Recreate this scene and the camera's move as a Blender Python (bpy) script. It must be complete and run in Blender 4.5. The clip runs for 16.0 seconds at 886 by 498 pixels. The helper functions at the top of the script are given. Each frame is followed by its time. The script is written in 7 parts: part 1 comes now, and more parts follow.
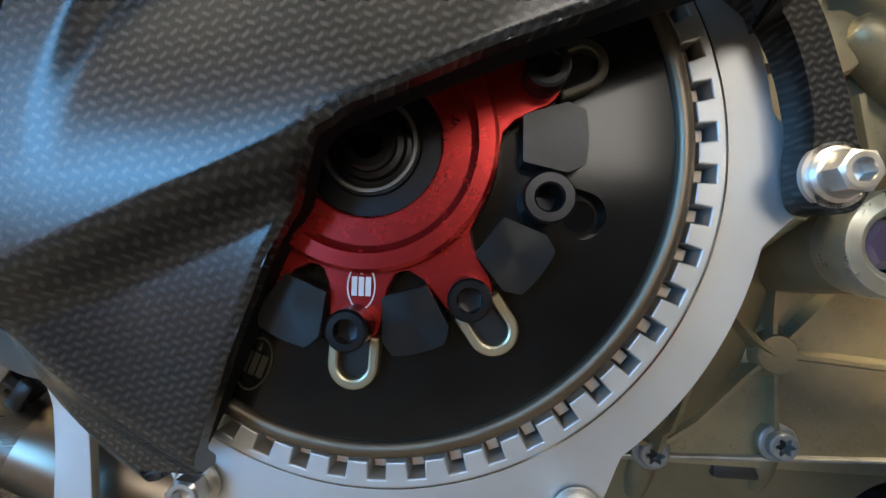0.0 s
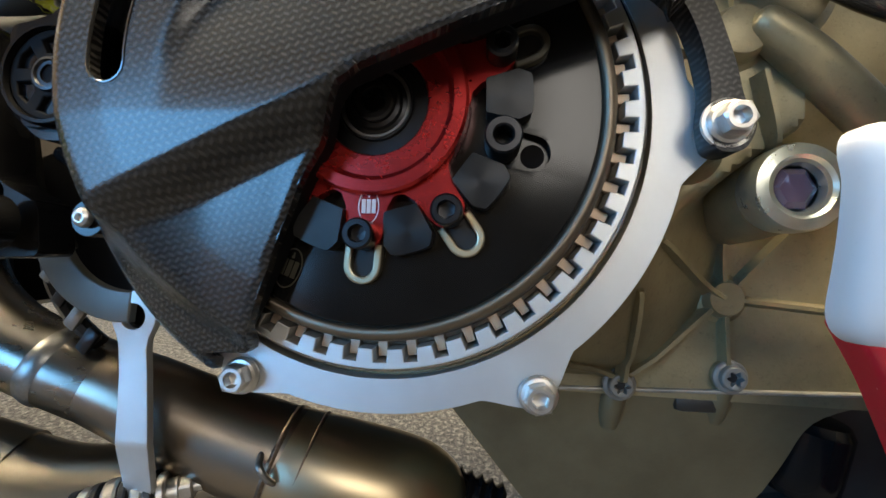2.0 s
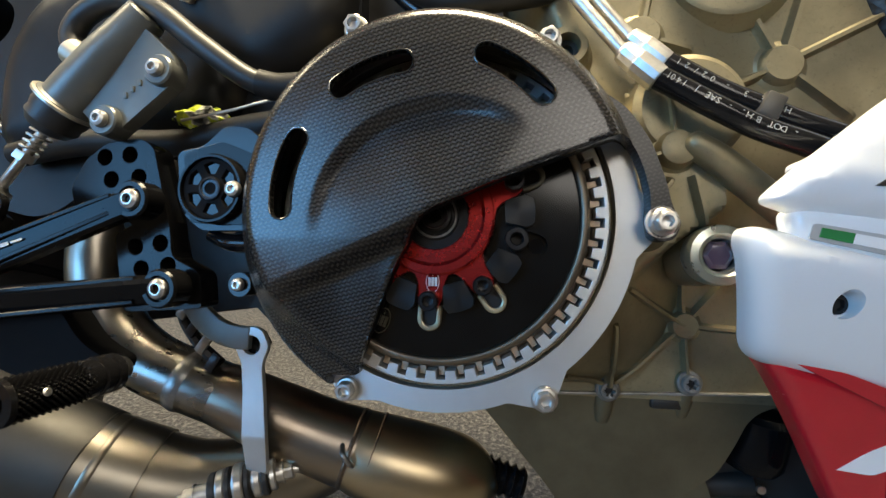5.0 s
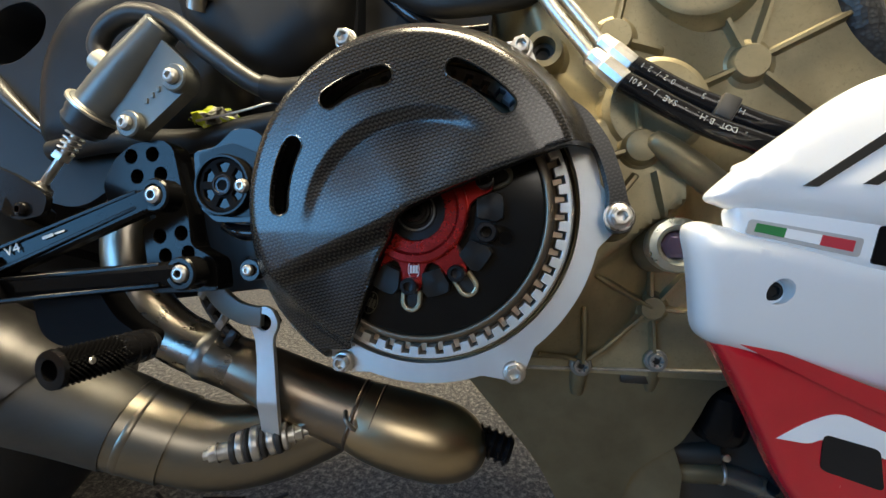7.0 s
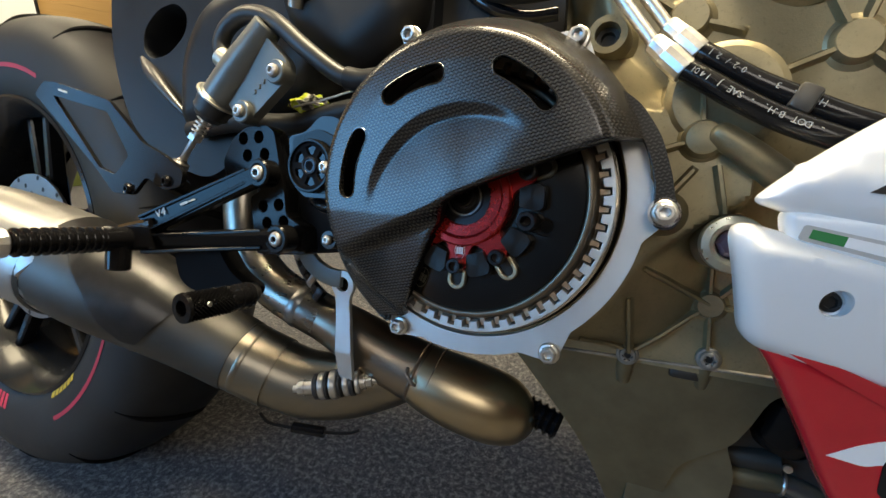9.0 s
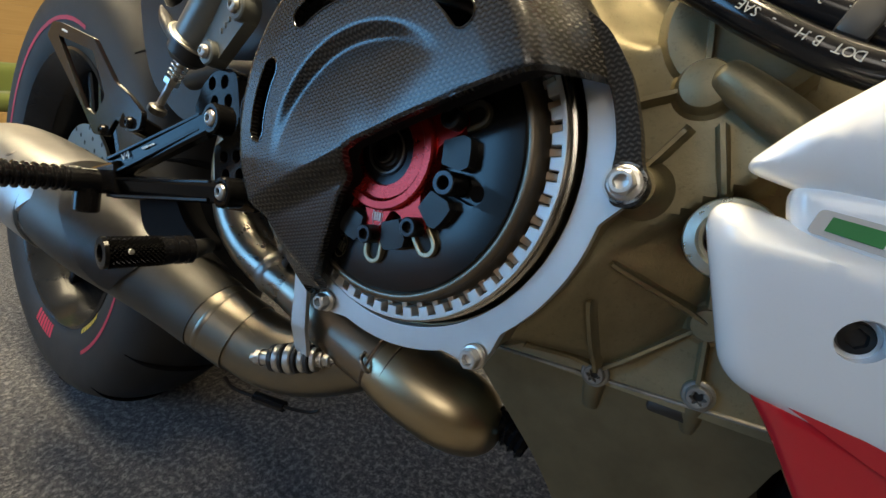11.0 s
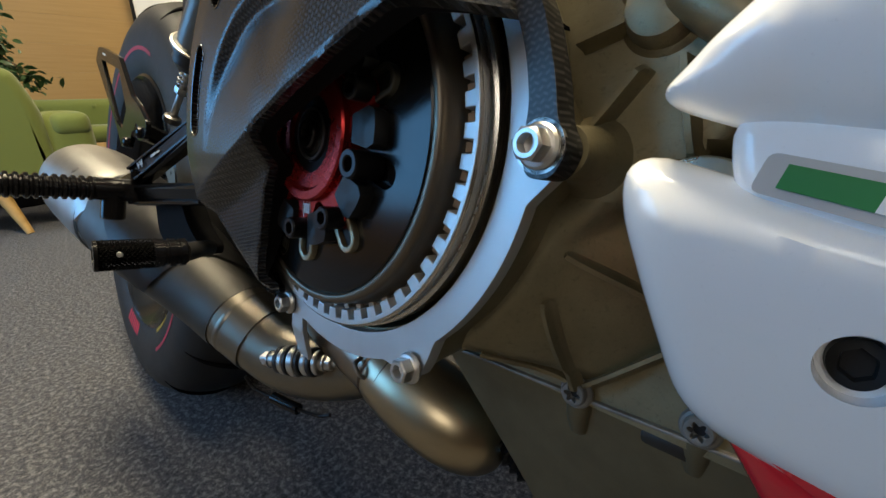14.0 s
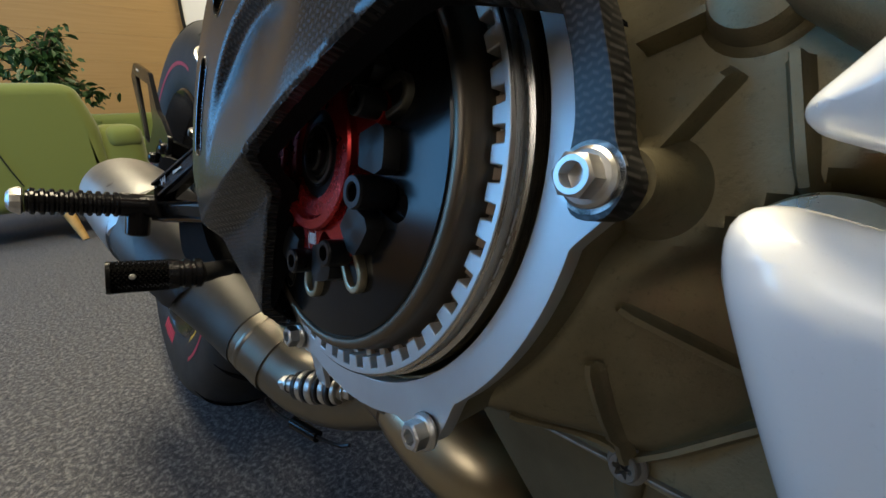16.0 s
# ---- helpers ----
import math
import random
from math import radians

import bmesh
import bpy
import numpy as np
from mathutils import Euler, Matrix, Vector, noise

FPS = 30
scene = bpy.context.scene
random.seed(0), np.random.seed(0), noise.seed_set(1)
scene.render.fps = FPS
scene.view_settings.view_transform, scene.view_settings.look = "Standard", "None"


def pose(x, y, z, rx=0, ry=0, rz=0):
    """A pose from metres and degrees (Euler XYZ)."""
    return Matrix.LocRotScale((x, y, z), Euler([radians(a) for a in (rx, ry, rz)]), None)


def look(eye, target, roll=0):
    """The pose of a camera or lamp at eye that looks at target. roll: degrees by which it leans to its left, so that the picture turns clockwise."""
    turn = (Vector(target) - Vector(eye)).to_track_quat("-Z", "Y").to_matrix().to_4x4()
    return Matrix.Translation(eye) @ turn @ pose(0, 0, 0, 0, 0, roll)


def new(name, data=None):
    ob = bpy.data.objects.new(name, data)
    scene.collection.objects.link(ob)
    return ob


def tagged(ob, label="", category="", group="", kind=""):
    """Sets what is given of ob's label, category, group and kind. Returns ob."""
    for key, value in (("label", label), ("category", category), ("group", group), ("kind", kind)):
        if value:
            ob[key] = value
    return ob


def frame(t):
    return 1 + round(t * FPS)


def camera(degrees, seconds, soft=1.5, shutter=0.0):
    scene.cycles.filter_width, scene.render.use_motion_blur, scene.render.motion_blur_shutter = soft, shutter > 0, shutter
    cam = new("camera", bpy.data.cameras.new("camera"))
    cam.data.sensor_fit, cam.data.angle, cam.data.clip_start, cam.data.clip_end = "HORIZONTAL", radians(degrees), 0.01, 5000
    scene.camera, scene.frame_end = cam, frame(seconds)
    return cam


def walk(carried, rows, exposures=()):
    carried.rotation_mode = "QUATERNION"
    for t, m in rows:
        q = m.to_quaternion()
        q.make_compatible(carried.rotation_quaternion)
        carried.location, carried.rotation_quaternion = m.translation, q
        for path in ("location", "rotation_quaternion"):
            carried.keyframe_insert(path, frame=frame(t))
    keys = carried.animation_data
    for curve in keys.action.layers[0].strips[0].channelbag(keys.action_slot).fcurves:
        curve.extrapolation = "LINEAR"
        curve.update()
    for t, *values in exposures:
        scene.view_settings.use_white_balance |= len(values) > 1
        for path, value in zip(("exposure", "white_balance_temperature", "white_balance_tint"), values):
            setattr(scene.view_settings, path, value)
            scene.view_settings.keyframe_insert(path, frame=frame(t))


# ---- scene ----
cam = camera(92.2, 16.0)
# the motorcycle leans on its side stand; its own axes: x forward, y inward, z up, origin on the clutch axis
BIKE = pose(0, 0, 0.467, -12.1, -1.7, 0)
ROWS = [  # seconds, place in the motorcycle's axes, yaw, pitch, roll
    (0.0, 0.0220, -0.1013, -0.0209, 3.37, -0.47, 2.12),
    (0.5, 0.0268, -0.1071, -0.0285, 3.84, 0.58, 2.31),
    (1.0, 0.0300, -0.1084, -0.0380, 4.64, 0.59, 3.07),
    (1.5, 0.0306, -0.1140, -0.0435, 5.13, 1.25, 2.99),
    (2.0, 0.0327, -0.1294, -0.0444, 5.67, 2.04, 2.18),
    (2.5, 0.0346, -0.1479, -0.0387, 6.51, 2.11, 1.80),
    (3.0, 0.0305, -0.1675, -0.0350, 6.73, 2.76, 1.28),
    (3.5, 0.0293, -0.1738, -0.0329, 7.73, 2.44, 0.90),
    (4.0, 0.0293, -0.1815, -0.0291, 7.89, 2.62, 0.70),
    (6.3, 0.0417, -0.2111, -0.0184, 8.52, 0.31, 0.39),
    (6.5, 0.0459, -0.2126, -0.0183, 8.83, -0.01, 0.25),
    (7.0, 0.0526, -0.2181, -0.0165, 10.51, -0.86, 0.65),
    (7.5, 0.0684, -0.2178, -0.0156, 12.99, -2.19, 1.66),
    (8.0, 0.0706, -0.2284, -0.0087, 16.97, -3.56, 2.83),
    (8.5, 0.0697, -0.2353, -0.0046, 20.39, -4.61, 1.83),
    (9.0, 0.0824, -0.2290, -0.0069, 23.32, -5.64, 3.43),
    (9.5, 0.0967, -0.2203, -0.0052, 25.22, -6.43, 4.17),
    (9.7, 0.1022, -0.2131, -0.0063, 26.19, -6.75, 4.88),
    (11.8, 0.1351, -0.1374, -0.0137, 35.37, -8.40, 7.63),
    (12.0, 0.1380, -0.1357, -0.0121, 36.15, -8.57, 6.97),
    (12.5, 0.1421, -0.1296, -0.0119, 38.09, -8.89, 6.12),
    (13.0, 0.1455, -0.1218, -0.0118, 40.17, -8.99, 6.19),
    (13.5, 0.1527, -0.1119, -0.0120, 41.93, -8.92, 5.34),
    (14.0, 0.1540, -0.1023, -0.0142, 42.87, -8.97, 5.55),
    (14.5, 0.1499, -0.0948, -0.0211, 44.42, -8.90, 6.36),
    (15.0, 0.1463, -0.0878, -0.0225, 46.16, -8.68, 6.11),
    (15.5, 0.1394, -0.0844, -0.0180, 47.45, -8.43, 5.19),
    (16.0, 0.1382, -0.0822, -0.0077, 47.52, -8.33, 5.60),
]
walk(cam, [(t, BIKE @ pose(x, y, z, 90 + pitch, 0, yaw) @ pose(0, 0, 0, 0, 0, roll)) for t, x, y, z, yaw, pitch, roll in ROWS],
     exposures=[(0.0, 0.90, 6800, 9), (2.0, 0.76, 6800, 9), (4.2, 0.46, 6800, 9), (7.0, 0.35, 6800, 9), (9.5, 0.23, 7000, 9), (12.0, -0.12, 7200, 9), (14.0, -0.26, 6700, 9), (16.0, -0.42, 6500, 9)])

# ---- light ----
world = bpy.data.worlds.new("world")
scene.world = world
world.use_nodes = True
wn = world.node_tree.nodes
sky = wn.new("ShaderNodeTexSky")
sky.sky_type = "NISHITA"
sky.sun_disc = False
sky.sun_elevation, sky.sun_rotation = radians(20), radians(20)
sky.air_density, sky.dust_density, sky.ozone_density = 1.0, 0.0, 8.0
world.node_tree.links.new(sky.outputs[0], wn["Background"].inputs[0])
wn["Background"].inputs[1].default_value = 0.05


def area_lamp(name, m, sx, sy, watts, colour):
    data = bpy.data.lights.new(name, "AREA")
    data.shape, data.size, data.size_y, data.energy, data.color = "RECTANGLE", sx, sy, watts, colour
    ob = new(name, data)
    ob.matrix_world = m
    return ob


# daylight in the glazed openings, and three unseen warm lamps added under the ceiling
SKYLIGHT = (0.135, 0.40, 0.79)
area_lamp("window_daylight", look((-1.83, -2.07, 1.15), (-1.83, 0, 1.15)), 1.70, 1.2, 60, SKYLIGHT)
area_lamp("window_daylight", look((-4.04, -2.07, 1.15), (-4.04, 0, 1.15)), 0.36, 1.2, 9, SKYLIGHT)
area_lamp("window_daylight", look((-4.32, -1.76, 1.27), (0, -1.76, 1.27)), 0.44, 1.0, 7, SKYLIGHT)
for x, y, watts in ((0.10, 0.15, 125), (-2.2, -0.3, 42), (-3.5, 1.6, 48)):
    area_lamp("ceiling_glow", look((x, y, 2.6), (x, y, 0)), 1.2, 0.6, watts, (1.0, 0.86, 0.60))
area_lamp("window_daylight", look((0.65, -2.07, 1.80), (0.65, 0, 1.80)), 0.98, 0.96, 13, (1.0, 0.95, 0.88))

# ---- materials ----
class Nodes:
    """A short way to write a node material."""

    def __init__(self, name):
        self.m = bpy.data.materials.new(name)
        self.m.use_nodes = True
        self.t = self.m.node_tree
        self.n = self.t.nodes
        self.p = self.n["Principled BSDF"]
        self.c = self.n.new("ShaderNodeTexCoord")

    def link(self, a, b):
        self.t.links.new(a, b)

    def val(self, sock, v):
        if hasattr(v, "is_linked"):
            self.link(v, sock)
        else:
            sock.default_value = v

    def math(self, op, a, b=0.0, c=0.0):
        n = self.n.new("ShaderNodeMath")
        n.operation = op
        for k, v in enumerate((a, b, c)):
            self.val(n.inputs[k], v)
        return n.outputs[0]

    def noise(self, scale, detail=4.0, rough=0.6, coord=None, stretch=None):
        n = self.n.new("ShaderNodeTexNoise")
        n.inputs["Scale"].default_value, n.inputs["Detail"].default_value, n.inputs["Roughness"].default_value = scale, detail, rough
        src = coord or self.c.outputs["Object"]
        if stretch:
            mp = self.n.new("ShaderNodeMapping")
            mp.inputs["Scale"].default_value = stretch
            self.link(src, mp.inputs[0])
            src = mp.outputs[0]
        self.link(src, n.inputs["Vector"])
        return n.outputs[0]

    def ramp(self, fac, stops):
        n = self.n.new("ShaderNodeValToRGB")
        e = n.color_ramp.elements
        while len(e) < len(stops):
            e.new(0.5)
        for el, (pos, col) in zip(e, stops):
            el.position = pos
            el.color = (*col, 1) if len(col) == 3 else col
        self.link(fac, n.inputs[0])
        return n.outputs[0]

    def mix(self, fac, a, b, blend="MIX"):
        n = self.n.new("ShaderNodeMix")
        n.data_type, n.blend_type = "RGBA", blend
        self.val(n.inputs[0], fac)
        for k, v in ((6, a), (7, b)):
            if not hasattr(v, "is_linked") and len(v) == 3:
                v = (*v, 1)
            self.val(n.inputs[k], v)
        return n.outputs[2]

    def bump(self, height, strength=0.2, dist=0.001):
        n = self.n.new("ShaderNodeBump")
        n.inputs["Strength"].default_value, n.inputs["Distance"].default_value = strength, dist
        self.link(height, n.inputs["Height"])
        self.link(n.outputs[0], self.p.inputs["Normal"])

    def set(self, **kw):
        names = {"color": "Base Color", "rough": "Roughness", "metal": "Metallic", "coat": "Coat Weight", "coat_rough": "Coat Roughness",
                 "aniso": "Anisotropic", "spec": "Specular IOR Level", "sheen": "Sheen Weight", "trans": "Transmission Weight", "ior": "IOR"}
        for k, v in kw.items():
            if k == "color" and not hasattr(v, "is_linked") and len(v) == 3:
                v = (*v, 1)
            self.val(self.p.inputs[names[k]], v)
        return self


def simple(name, col, rough, metal=0.0, grain=300.0, vary=0.25, bump=0.1, dist=0.0003, big=25.0, **kw):
    """A surface with colour and gloss varied at two scales and a fine relief."""
    k = Nodes(name)
    fine, broad = k.noise(grain, 3), k.noise(big, 4)
    dark = tuple(c * (1 - vary) for c in col)
    light = tuple(min(1, c * (1 + vary)) for c in col)
    k.set(color=k.ramp(broad, [(0.3, dark), (0.7, light)]), metal=metal, **kw)
    spread = k.math("MULTIPLY_ADD", broad, rough * 0.5, rough * 0.75)
    k.set(rough=k.math("MULTIPLY_ADD", fine, rough * 0.2, k.math("SUBTRACT", spread, rough * 0.1)))
    if bump:
        k.bump(fine, bump, dist)
    return k.m


def carbon_material(name, tow, rough, coat=0.9, light=(0.030, 0.0275, 0.025)):
    """Woven carbon cloth under satin lacquer: each crossing tow shows a pale strand."""
    k = Nodes(name)
    s = k.n.new("ShaderNodeSeparateXYZ")
    k.link(k.c.outputs["Object"], s.inputs[0])
    wob = k.noise(16, 2)
    x, y, z = s.outputs
    along_, across = (0.968, 0.25)
    u = k.math("ADD", k.math("MULTIPLY", x, along_), k.math("MULTIPLY", z, across))
    v = k.math("SUBTRACT", k.math("MULTIPLY", z, along_), k.math("MULTIPLY", x, across))
    u = k.math("MULTIPLY_ADD", k.math("MULTIPLY_ADD", y, 0.2, u), 1.27 / tow, k.math("MULTIPLY", wob, 0.7))
    v = k.math("MULTIPLY_ADD", v, 0.86 / tow, k.math("MULTIPLY", wob, 1.1))
    half = k.math("MULTIPLY", u, 0.5)
    zig = k.math("ABSOLUTE", k.math("SUBTRACT", k.math("FRACT", half), 0.5))
    v = k.math("MULTIPLY_ADD", zig, 0.7, v)
    b = k.math("SUBTRACT", k.math("FRACT", v), 0.5)
    bulge = k.math("MAXIMUM", k.math("SUBTRACT", 1.0, k.math("MULTIPLY", k.math("MULTIPLY", b, b), 9.0)), 0.0)
    rising = k.math("LESS_THAN", k.math("FRACT", k.math("MULTIPLY_ADD", k.math("FLOOR", v), 0.5, half)), 0.5)
    patchy = k.math("MULTIPLY_ADD", k.noise(170, 3, 0.7), 0.9, 0.5)
    strand = k.math("MULTIPLY", k.math("MULTIPLY", k.math("MULTIPLY_ADD", rising, 0.68, 0.32), bulge), patchy)
    tone = k.mix(strand, (0.0075, 0.0072, 0.0072), light)
    k.set(color=tone, metal=0.0, spec=0.04, rough=0.5, coat=coat, coat_rough=k.math("MULTIPLY_ADD", wob, 0.06, rough - 0.03))
    k.p.inputs["Coat IOR"].default_value = 1.57
    k.bump(k.math("MULTIPLY_ADD", rising, 0.5, bulge), 0.06, 0.0001)
    return k.m


def brushed(name, col, rough, metal=1.0, stretch=(1, 1, 40), scale=60, vary=0.12):
    k = Nodes(name)
    lines, broad = k.noise(scale, 4, 0.7, stretch=stretch), k.noise(18, 3)
    k.set(color=k.mix(lines, tuple(c * (1 - vary) for c in col), tuple(min(1, c * (1 + vary)) for c in col)), metal=metal)
    k.set(rough=k.math("MULTIPLY_ADD", lines, rough * 0.4, k.math("MULTIPLY_ADD", broad, rough * 0.5, rough * 0.55)))
    k.bump(lines, 0.08, 0.0002)
    return k.m


def titanium_material(name, col, rough):
    """Bead-welded titanium tube, straw and brown heat tints in soft clouds."""
    k = Nodes(name)
    clouds, fine = k.noise(9, 5, 0.6), k.noise(240, 3)
    streak = k.noise(30, 3, 0.6, stretch=(1, 4, 4))
    tint = k.ramp(clouds, [(0.3, tuple(c * f for c, f in zip(col, (0.72, 0.64, 0.56)))), (0.5, col), (0.72, tuple(min(1, c * f) for c, f in zip(col, (1.12, 1.06, 0.92))))])
    k.set(color=k.mix(k.math("MULTIPLY", streak, 0.35), tint, tuple(c * 0.55 for c in col)), metal=1.0)
    k.set(rough=k.math("MULTIPLY_ADD", clouds, 0.18, k.math("MULTIPLY_ADD", streak, 0.1, rough - 0.1)))
    k.bump(k.math("ADD", fine, k.math("MULTIPLY", k.noise(70, 3, 0.7), 0.8)), 0.08, 0.0003)
    return k.m


def carpet_material():
    k = Nodes("carpet")
    a, b, c = k.noise(420, 3, 0.7), k.noise(120, 4, 0.8), k.noise(5, 3)
    col = k.ramp(b, [(0.36, (0.022, 0.023, 0.029)), (0.5, (0.085, 0.086, 0.096)), (0.62, (0.33, 0.325, 0.325))])
    col = k.mix(k.math("MULTIPLY", a, 0.6), col, (0.03, 0.032, 0.04))
    k.set(color=k.mix(k.math("MULTIPLY", c, 0.25), col, (0.05, 0.05, 0.06)), rough=0.95, spec=0.1, sheen=0.15)
    k.bump(k.math("ADD", a, b), 0.9, 0.003)
    return k.m


def wood_material():
    k = Nodes("wood_panelling")
    grain = k.noise(7, 6, 0.6, stretch=(1, 0.35, 9))
    broad = k.noise(1.2, 3, stretch=(1, 0.5, 4))
    tone = k.n.new("ShaderNodeObjectInfo").outputs["Random"]
    col = k.ramp(grain, [(0.3, (0.42, 0.255, 0.100)), (0.5, (0.455, 0.282, 0.114)), (0.7, (0.49, 0.31, 0.13))])
    col = k.mix(k.math("MULTIPLY", broad, 0.3), col, (0.40, 0.235, 0.088))
    k.set(color=k.mix(k.math("MULTIPLY", tone, 0.22), col, (0.56, 0.36, 0.14)), rough=0.42, spec=0.4)
    k.bump(grain, 0.06, 0.002)
    return k.m


def tyre_material():
    k = Nodes("tyre_rubber")
    a, b = k.noise(500, 3), k.noise(22, 4)
    k.set(color=k.ramp(b, [(0.3, (0.011, 0.011, 0.012)), (0.7, (0.021, 0.021, 0.0215))]), spec=0.3)
    k.set(rough=k.math("MULTIPLY_ADD", b, 0.25, 0.42))
    k.bump(a, 0.25, 0.0006)
    return k.m


def braid_material():
    """Fine lengthwise ribs of a braided hose jacket."""
    k = Nodes("braided_hose")
    w = k.n.new("ShaderNodeTexVoronoi")
    w.inputs["Scale"].default_value = 420
    k.link(k.c.outputs["Object"], w.inputs["Vector"])
    k.set(color=k.ramp(w.outputs["Distance"], [(0.1, (0.03, 0.03, 0.032)), (0.6, (0.008, 0.008, 0.008))]), rough=0.45)
    k.bump(w.outputs["Distance"], 0.6, 0.0006)
    return k.m


def fabric_material(name, col):
    k = Nodes(name)
    a, b = k.noise(650, 2), k.noise(9, 4)
    k.set(color=k.mix(a, tuple(c * 0.7 for c in col), tuple(c * 1.2 for c in col)), rough=0.9, spec=0.15, sheen=0.3)
    k.bump(k.math("ADD", a, b), 0.4, 0.0015)
    return k.m


M_CARBON = carbon_material("carbon_cloth", 0.0014, 0.25, 0.9, (0.042, 0.039, 0.038))
M_CARBON_STRAP = carbon_material("carbon_cloth_gloss", 0.0014, 0.24, 0.45, (0.040, 0.038, 0.037))
M_LIP = simple("lacquered_edge", (0.012, 0.012, 0.012), 0.16, 0.0, vary=0.2, spec=0.6, bump=0.02, coat=1.0, coat_rough=0.08)
M_BLACK = simple("black_anodised", (0.005, 0.005, 0.0055), 0.17, 0.0, vary=0.2, spec=0.15, bump=0.03)
M_BLACK_GLOSS = simple("black_gloss", (0.006, 0.006, 0.007), 0.14, 0.0, vary=0.2, spec=0.22, bump=0.05, coat=0.1, coat_rough=0.08)
M_BLACK_MATT = simple("black_matt_plastic", (0.012, 0.012, 0.013), 0.5, 0.0, spec=0.3)
M_DARKSTEEL = simple("oxide_black_steel", (0.03, 0.03, 0.033), 0.3, 0.8, vary=0.25)
M_SILVER = simple("bead_blasted_aluminium", (0.62, 0.63, 0.63), 0.48, 0.85, grain=1800, vary=0.06, bump=0.12, dist=0.0002, big=40)
M_RING = brushed("turned_steel", (0.62, 0.58, 0.52), 0.26, stretch=(1, 60, 1))
M_PLATES = brushed("clutch_plate_steel", (0.20, 0.168, 0.13), 0.42, stretch=(1, 90, 1), vary=0.35)
M_TAB = simple("friction_tab", (0.42, 0.33, 0.25), 0.5, 0.6, vary=0.35)
M_ZINC = simple("zinc_plated_steel", (0.60, 0.585, 0.56), 0.38, 1.0, vary=0.2, bump=0.08, big=120)
M_ZINC_BRIGHT = simple("green_white_zinc", (0.62, 0.65, 0.57), 0.3, 0.9, vary=0.12, bump=0.06, big=120)
M_ZINC_DULL = simple("dull_zinc", (0.26, 0.255, 0.245), 0.36, 0.9, vary=0.3, big=120)
M_GOLD = simple("gold_steel_clip", (0.56, 0.45, 0.25), 0.3, 1.0, vary=0.2)
M_BRASS = simple("pale_brass_clip", (0.44, 0.38, 0.26), 0.38, 0.9, vary=0.2)
# clip metal dimmed to grey for the cover's shade; also dims a badge
M_DIM_GREY = simple("dimmed_clip_grey", (0.095, 0.088, 0.07), 0.4, 0.8, vary=0.25)
M_RED = simple("red_anodised", (0.42, 0.024, 0.022), 0.27, 0.75, vary=0.15, bump=0.05)
k = Nodes("bronze_magnesium_casting")
fine, broad, blot = k.noise(900, 3), k.noise(22, 5, 0.65), k.noise(70, 5, 0.7)
col = k.ramp(broad, [(0.28, (0.205, 0.176, 0.108)), (0.5, (0.260, 0.224, 0.140)), (0.75, (0.310, 0.271, 0.174))])
stain = k.ramp(k.noise(9, 5, 0.7), [(0.5, (0, 0, 0)), (0.68, (0.45, 0.45, 0.45))])
speck = k.ramp(k.noise(420, 4, 0.8), [(0.56, (0, 0, 0)), (0.72, (0.45, 0.45, 0.45))])
k.set(color=k.mix(speck, k.mix(stain, col, (0.13, 0.105, 0.062)), (0.10, 0.082, 0.052)), metal=0.72)
k.set(rough=k.math("MULTIPLY_ADD", blot, 0.2, 0.36))
k.bump(k.math("MULTIPLY_ADD", blot, 0.15, k.math("ADD", fine, k.math("MULTIPLY", k.noise(330, 4, 0.75), 0.5))), 0.3, 0.00035)
M_MAG = k.m
M_SUMP = simple("brown_sump_casting", (0.132, 0.112, 0.068), 0.48, 0.55, grain=700, vary=0.2, bump=0.3, dist=0.0004, big=34)
M_GASKET = simple("grey_gasket_edge", (0.22, 0.205, 0.18), 0.45, 0.5, vary=0.5, big=60)
M_BOLTGREY = simple("grey_coated_bolt", (0.20, 0.20, 0.195), 0.42, 0.5, vary=0.2, big=120)
M_TITAN = titanium_material("titanium_tube", (0.25, 0.228, 0.192), 0.3)
M_COLLECTOR = titanium_material("titanium_collector", (0.46, 0.385, 0.27), 0.27)
M_TITAN_DULL = titanium_material("titanium_brown", (0.30, 0.255, 0.21), 0.27)
M_HEADER = titanium_material("titanium_header", (0.27, 0.25, 0.222), 0.25)
M_MUFFLER = titanium_material("satin_titanium_can", (0.105, 0.103, 0.098), 0.48)
M_PALECAP = simple("pale_titanium_cap", (0.36, 0.355, 0.34), 0.4, 0.9, vary=0.15, bump=0.08)
M_PIPEGREY = simple("dull_steel_pipe", (0.20, 0.205, 0.20), 0.42, 0.8, vary=0.2)
M_SHIELD = simple("dark_titanium_shield", (0.095, 0.093, 0.094), 0.36, 0.8, vary=0.25)
M_WELD = simple("weld_bead", (0.16, 0.12, 0.09), 0.4, 0.9, vary=0.4, bump=0.5, dist=0.001, big=400)
k = Nodes("white_paint")
dust = k.noise(900, 3, 0.8)
k.set(color=k.mix(k.ramp(dust, [(0.62, (0, 0, 0)), (0.8, (0.25, 0.25, 0.25))]), (0.90, 0.91, 0.92), (0.6, 0.6, 0.6)), rough=k.math("MULTIPLY_ADD", dust, 0.06, 0.36), coat=0.9, coat_rough=0.08)
M_WHITE = k.m
# matt black parts, and shade painted into holes, grooves and the cover edge
M_BLACK_SHADE = simple("matt_black_and_shade", (0.007, 0.007, 0.008), 0.6, 0.0, vary=0.2, spec=0.05)
M_REDPAINT = simple("red_paint", (0.56, 0.009, 0.022), 0.25, 0.0, vary=0.08, bump=0.03, coat=0.8, coat_rough=0.08)
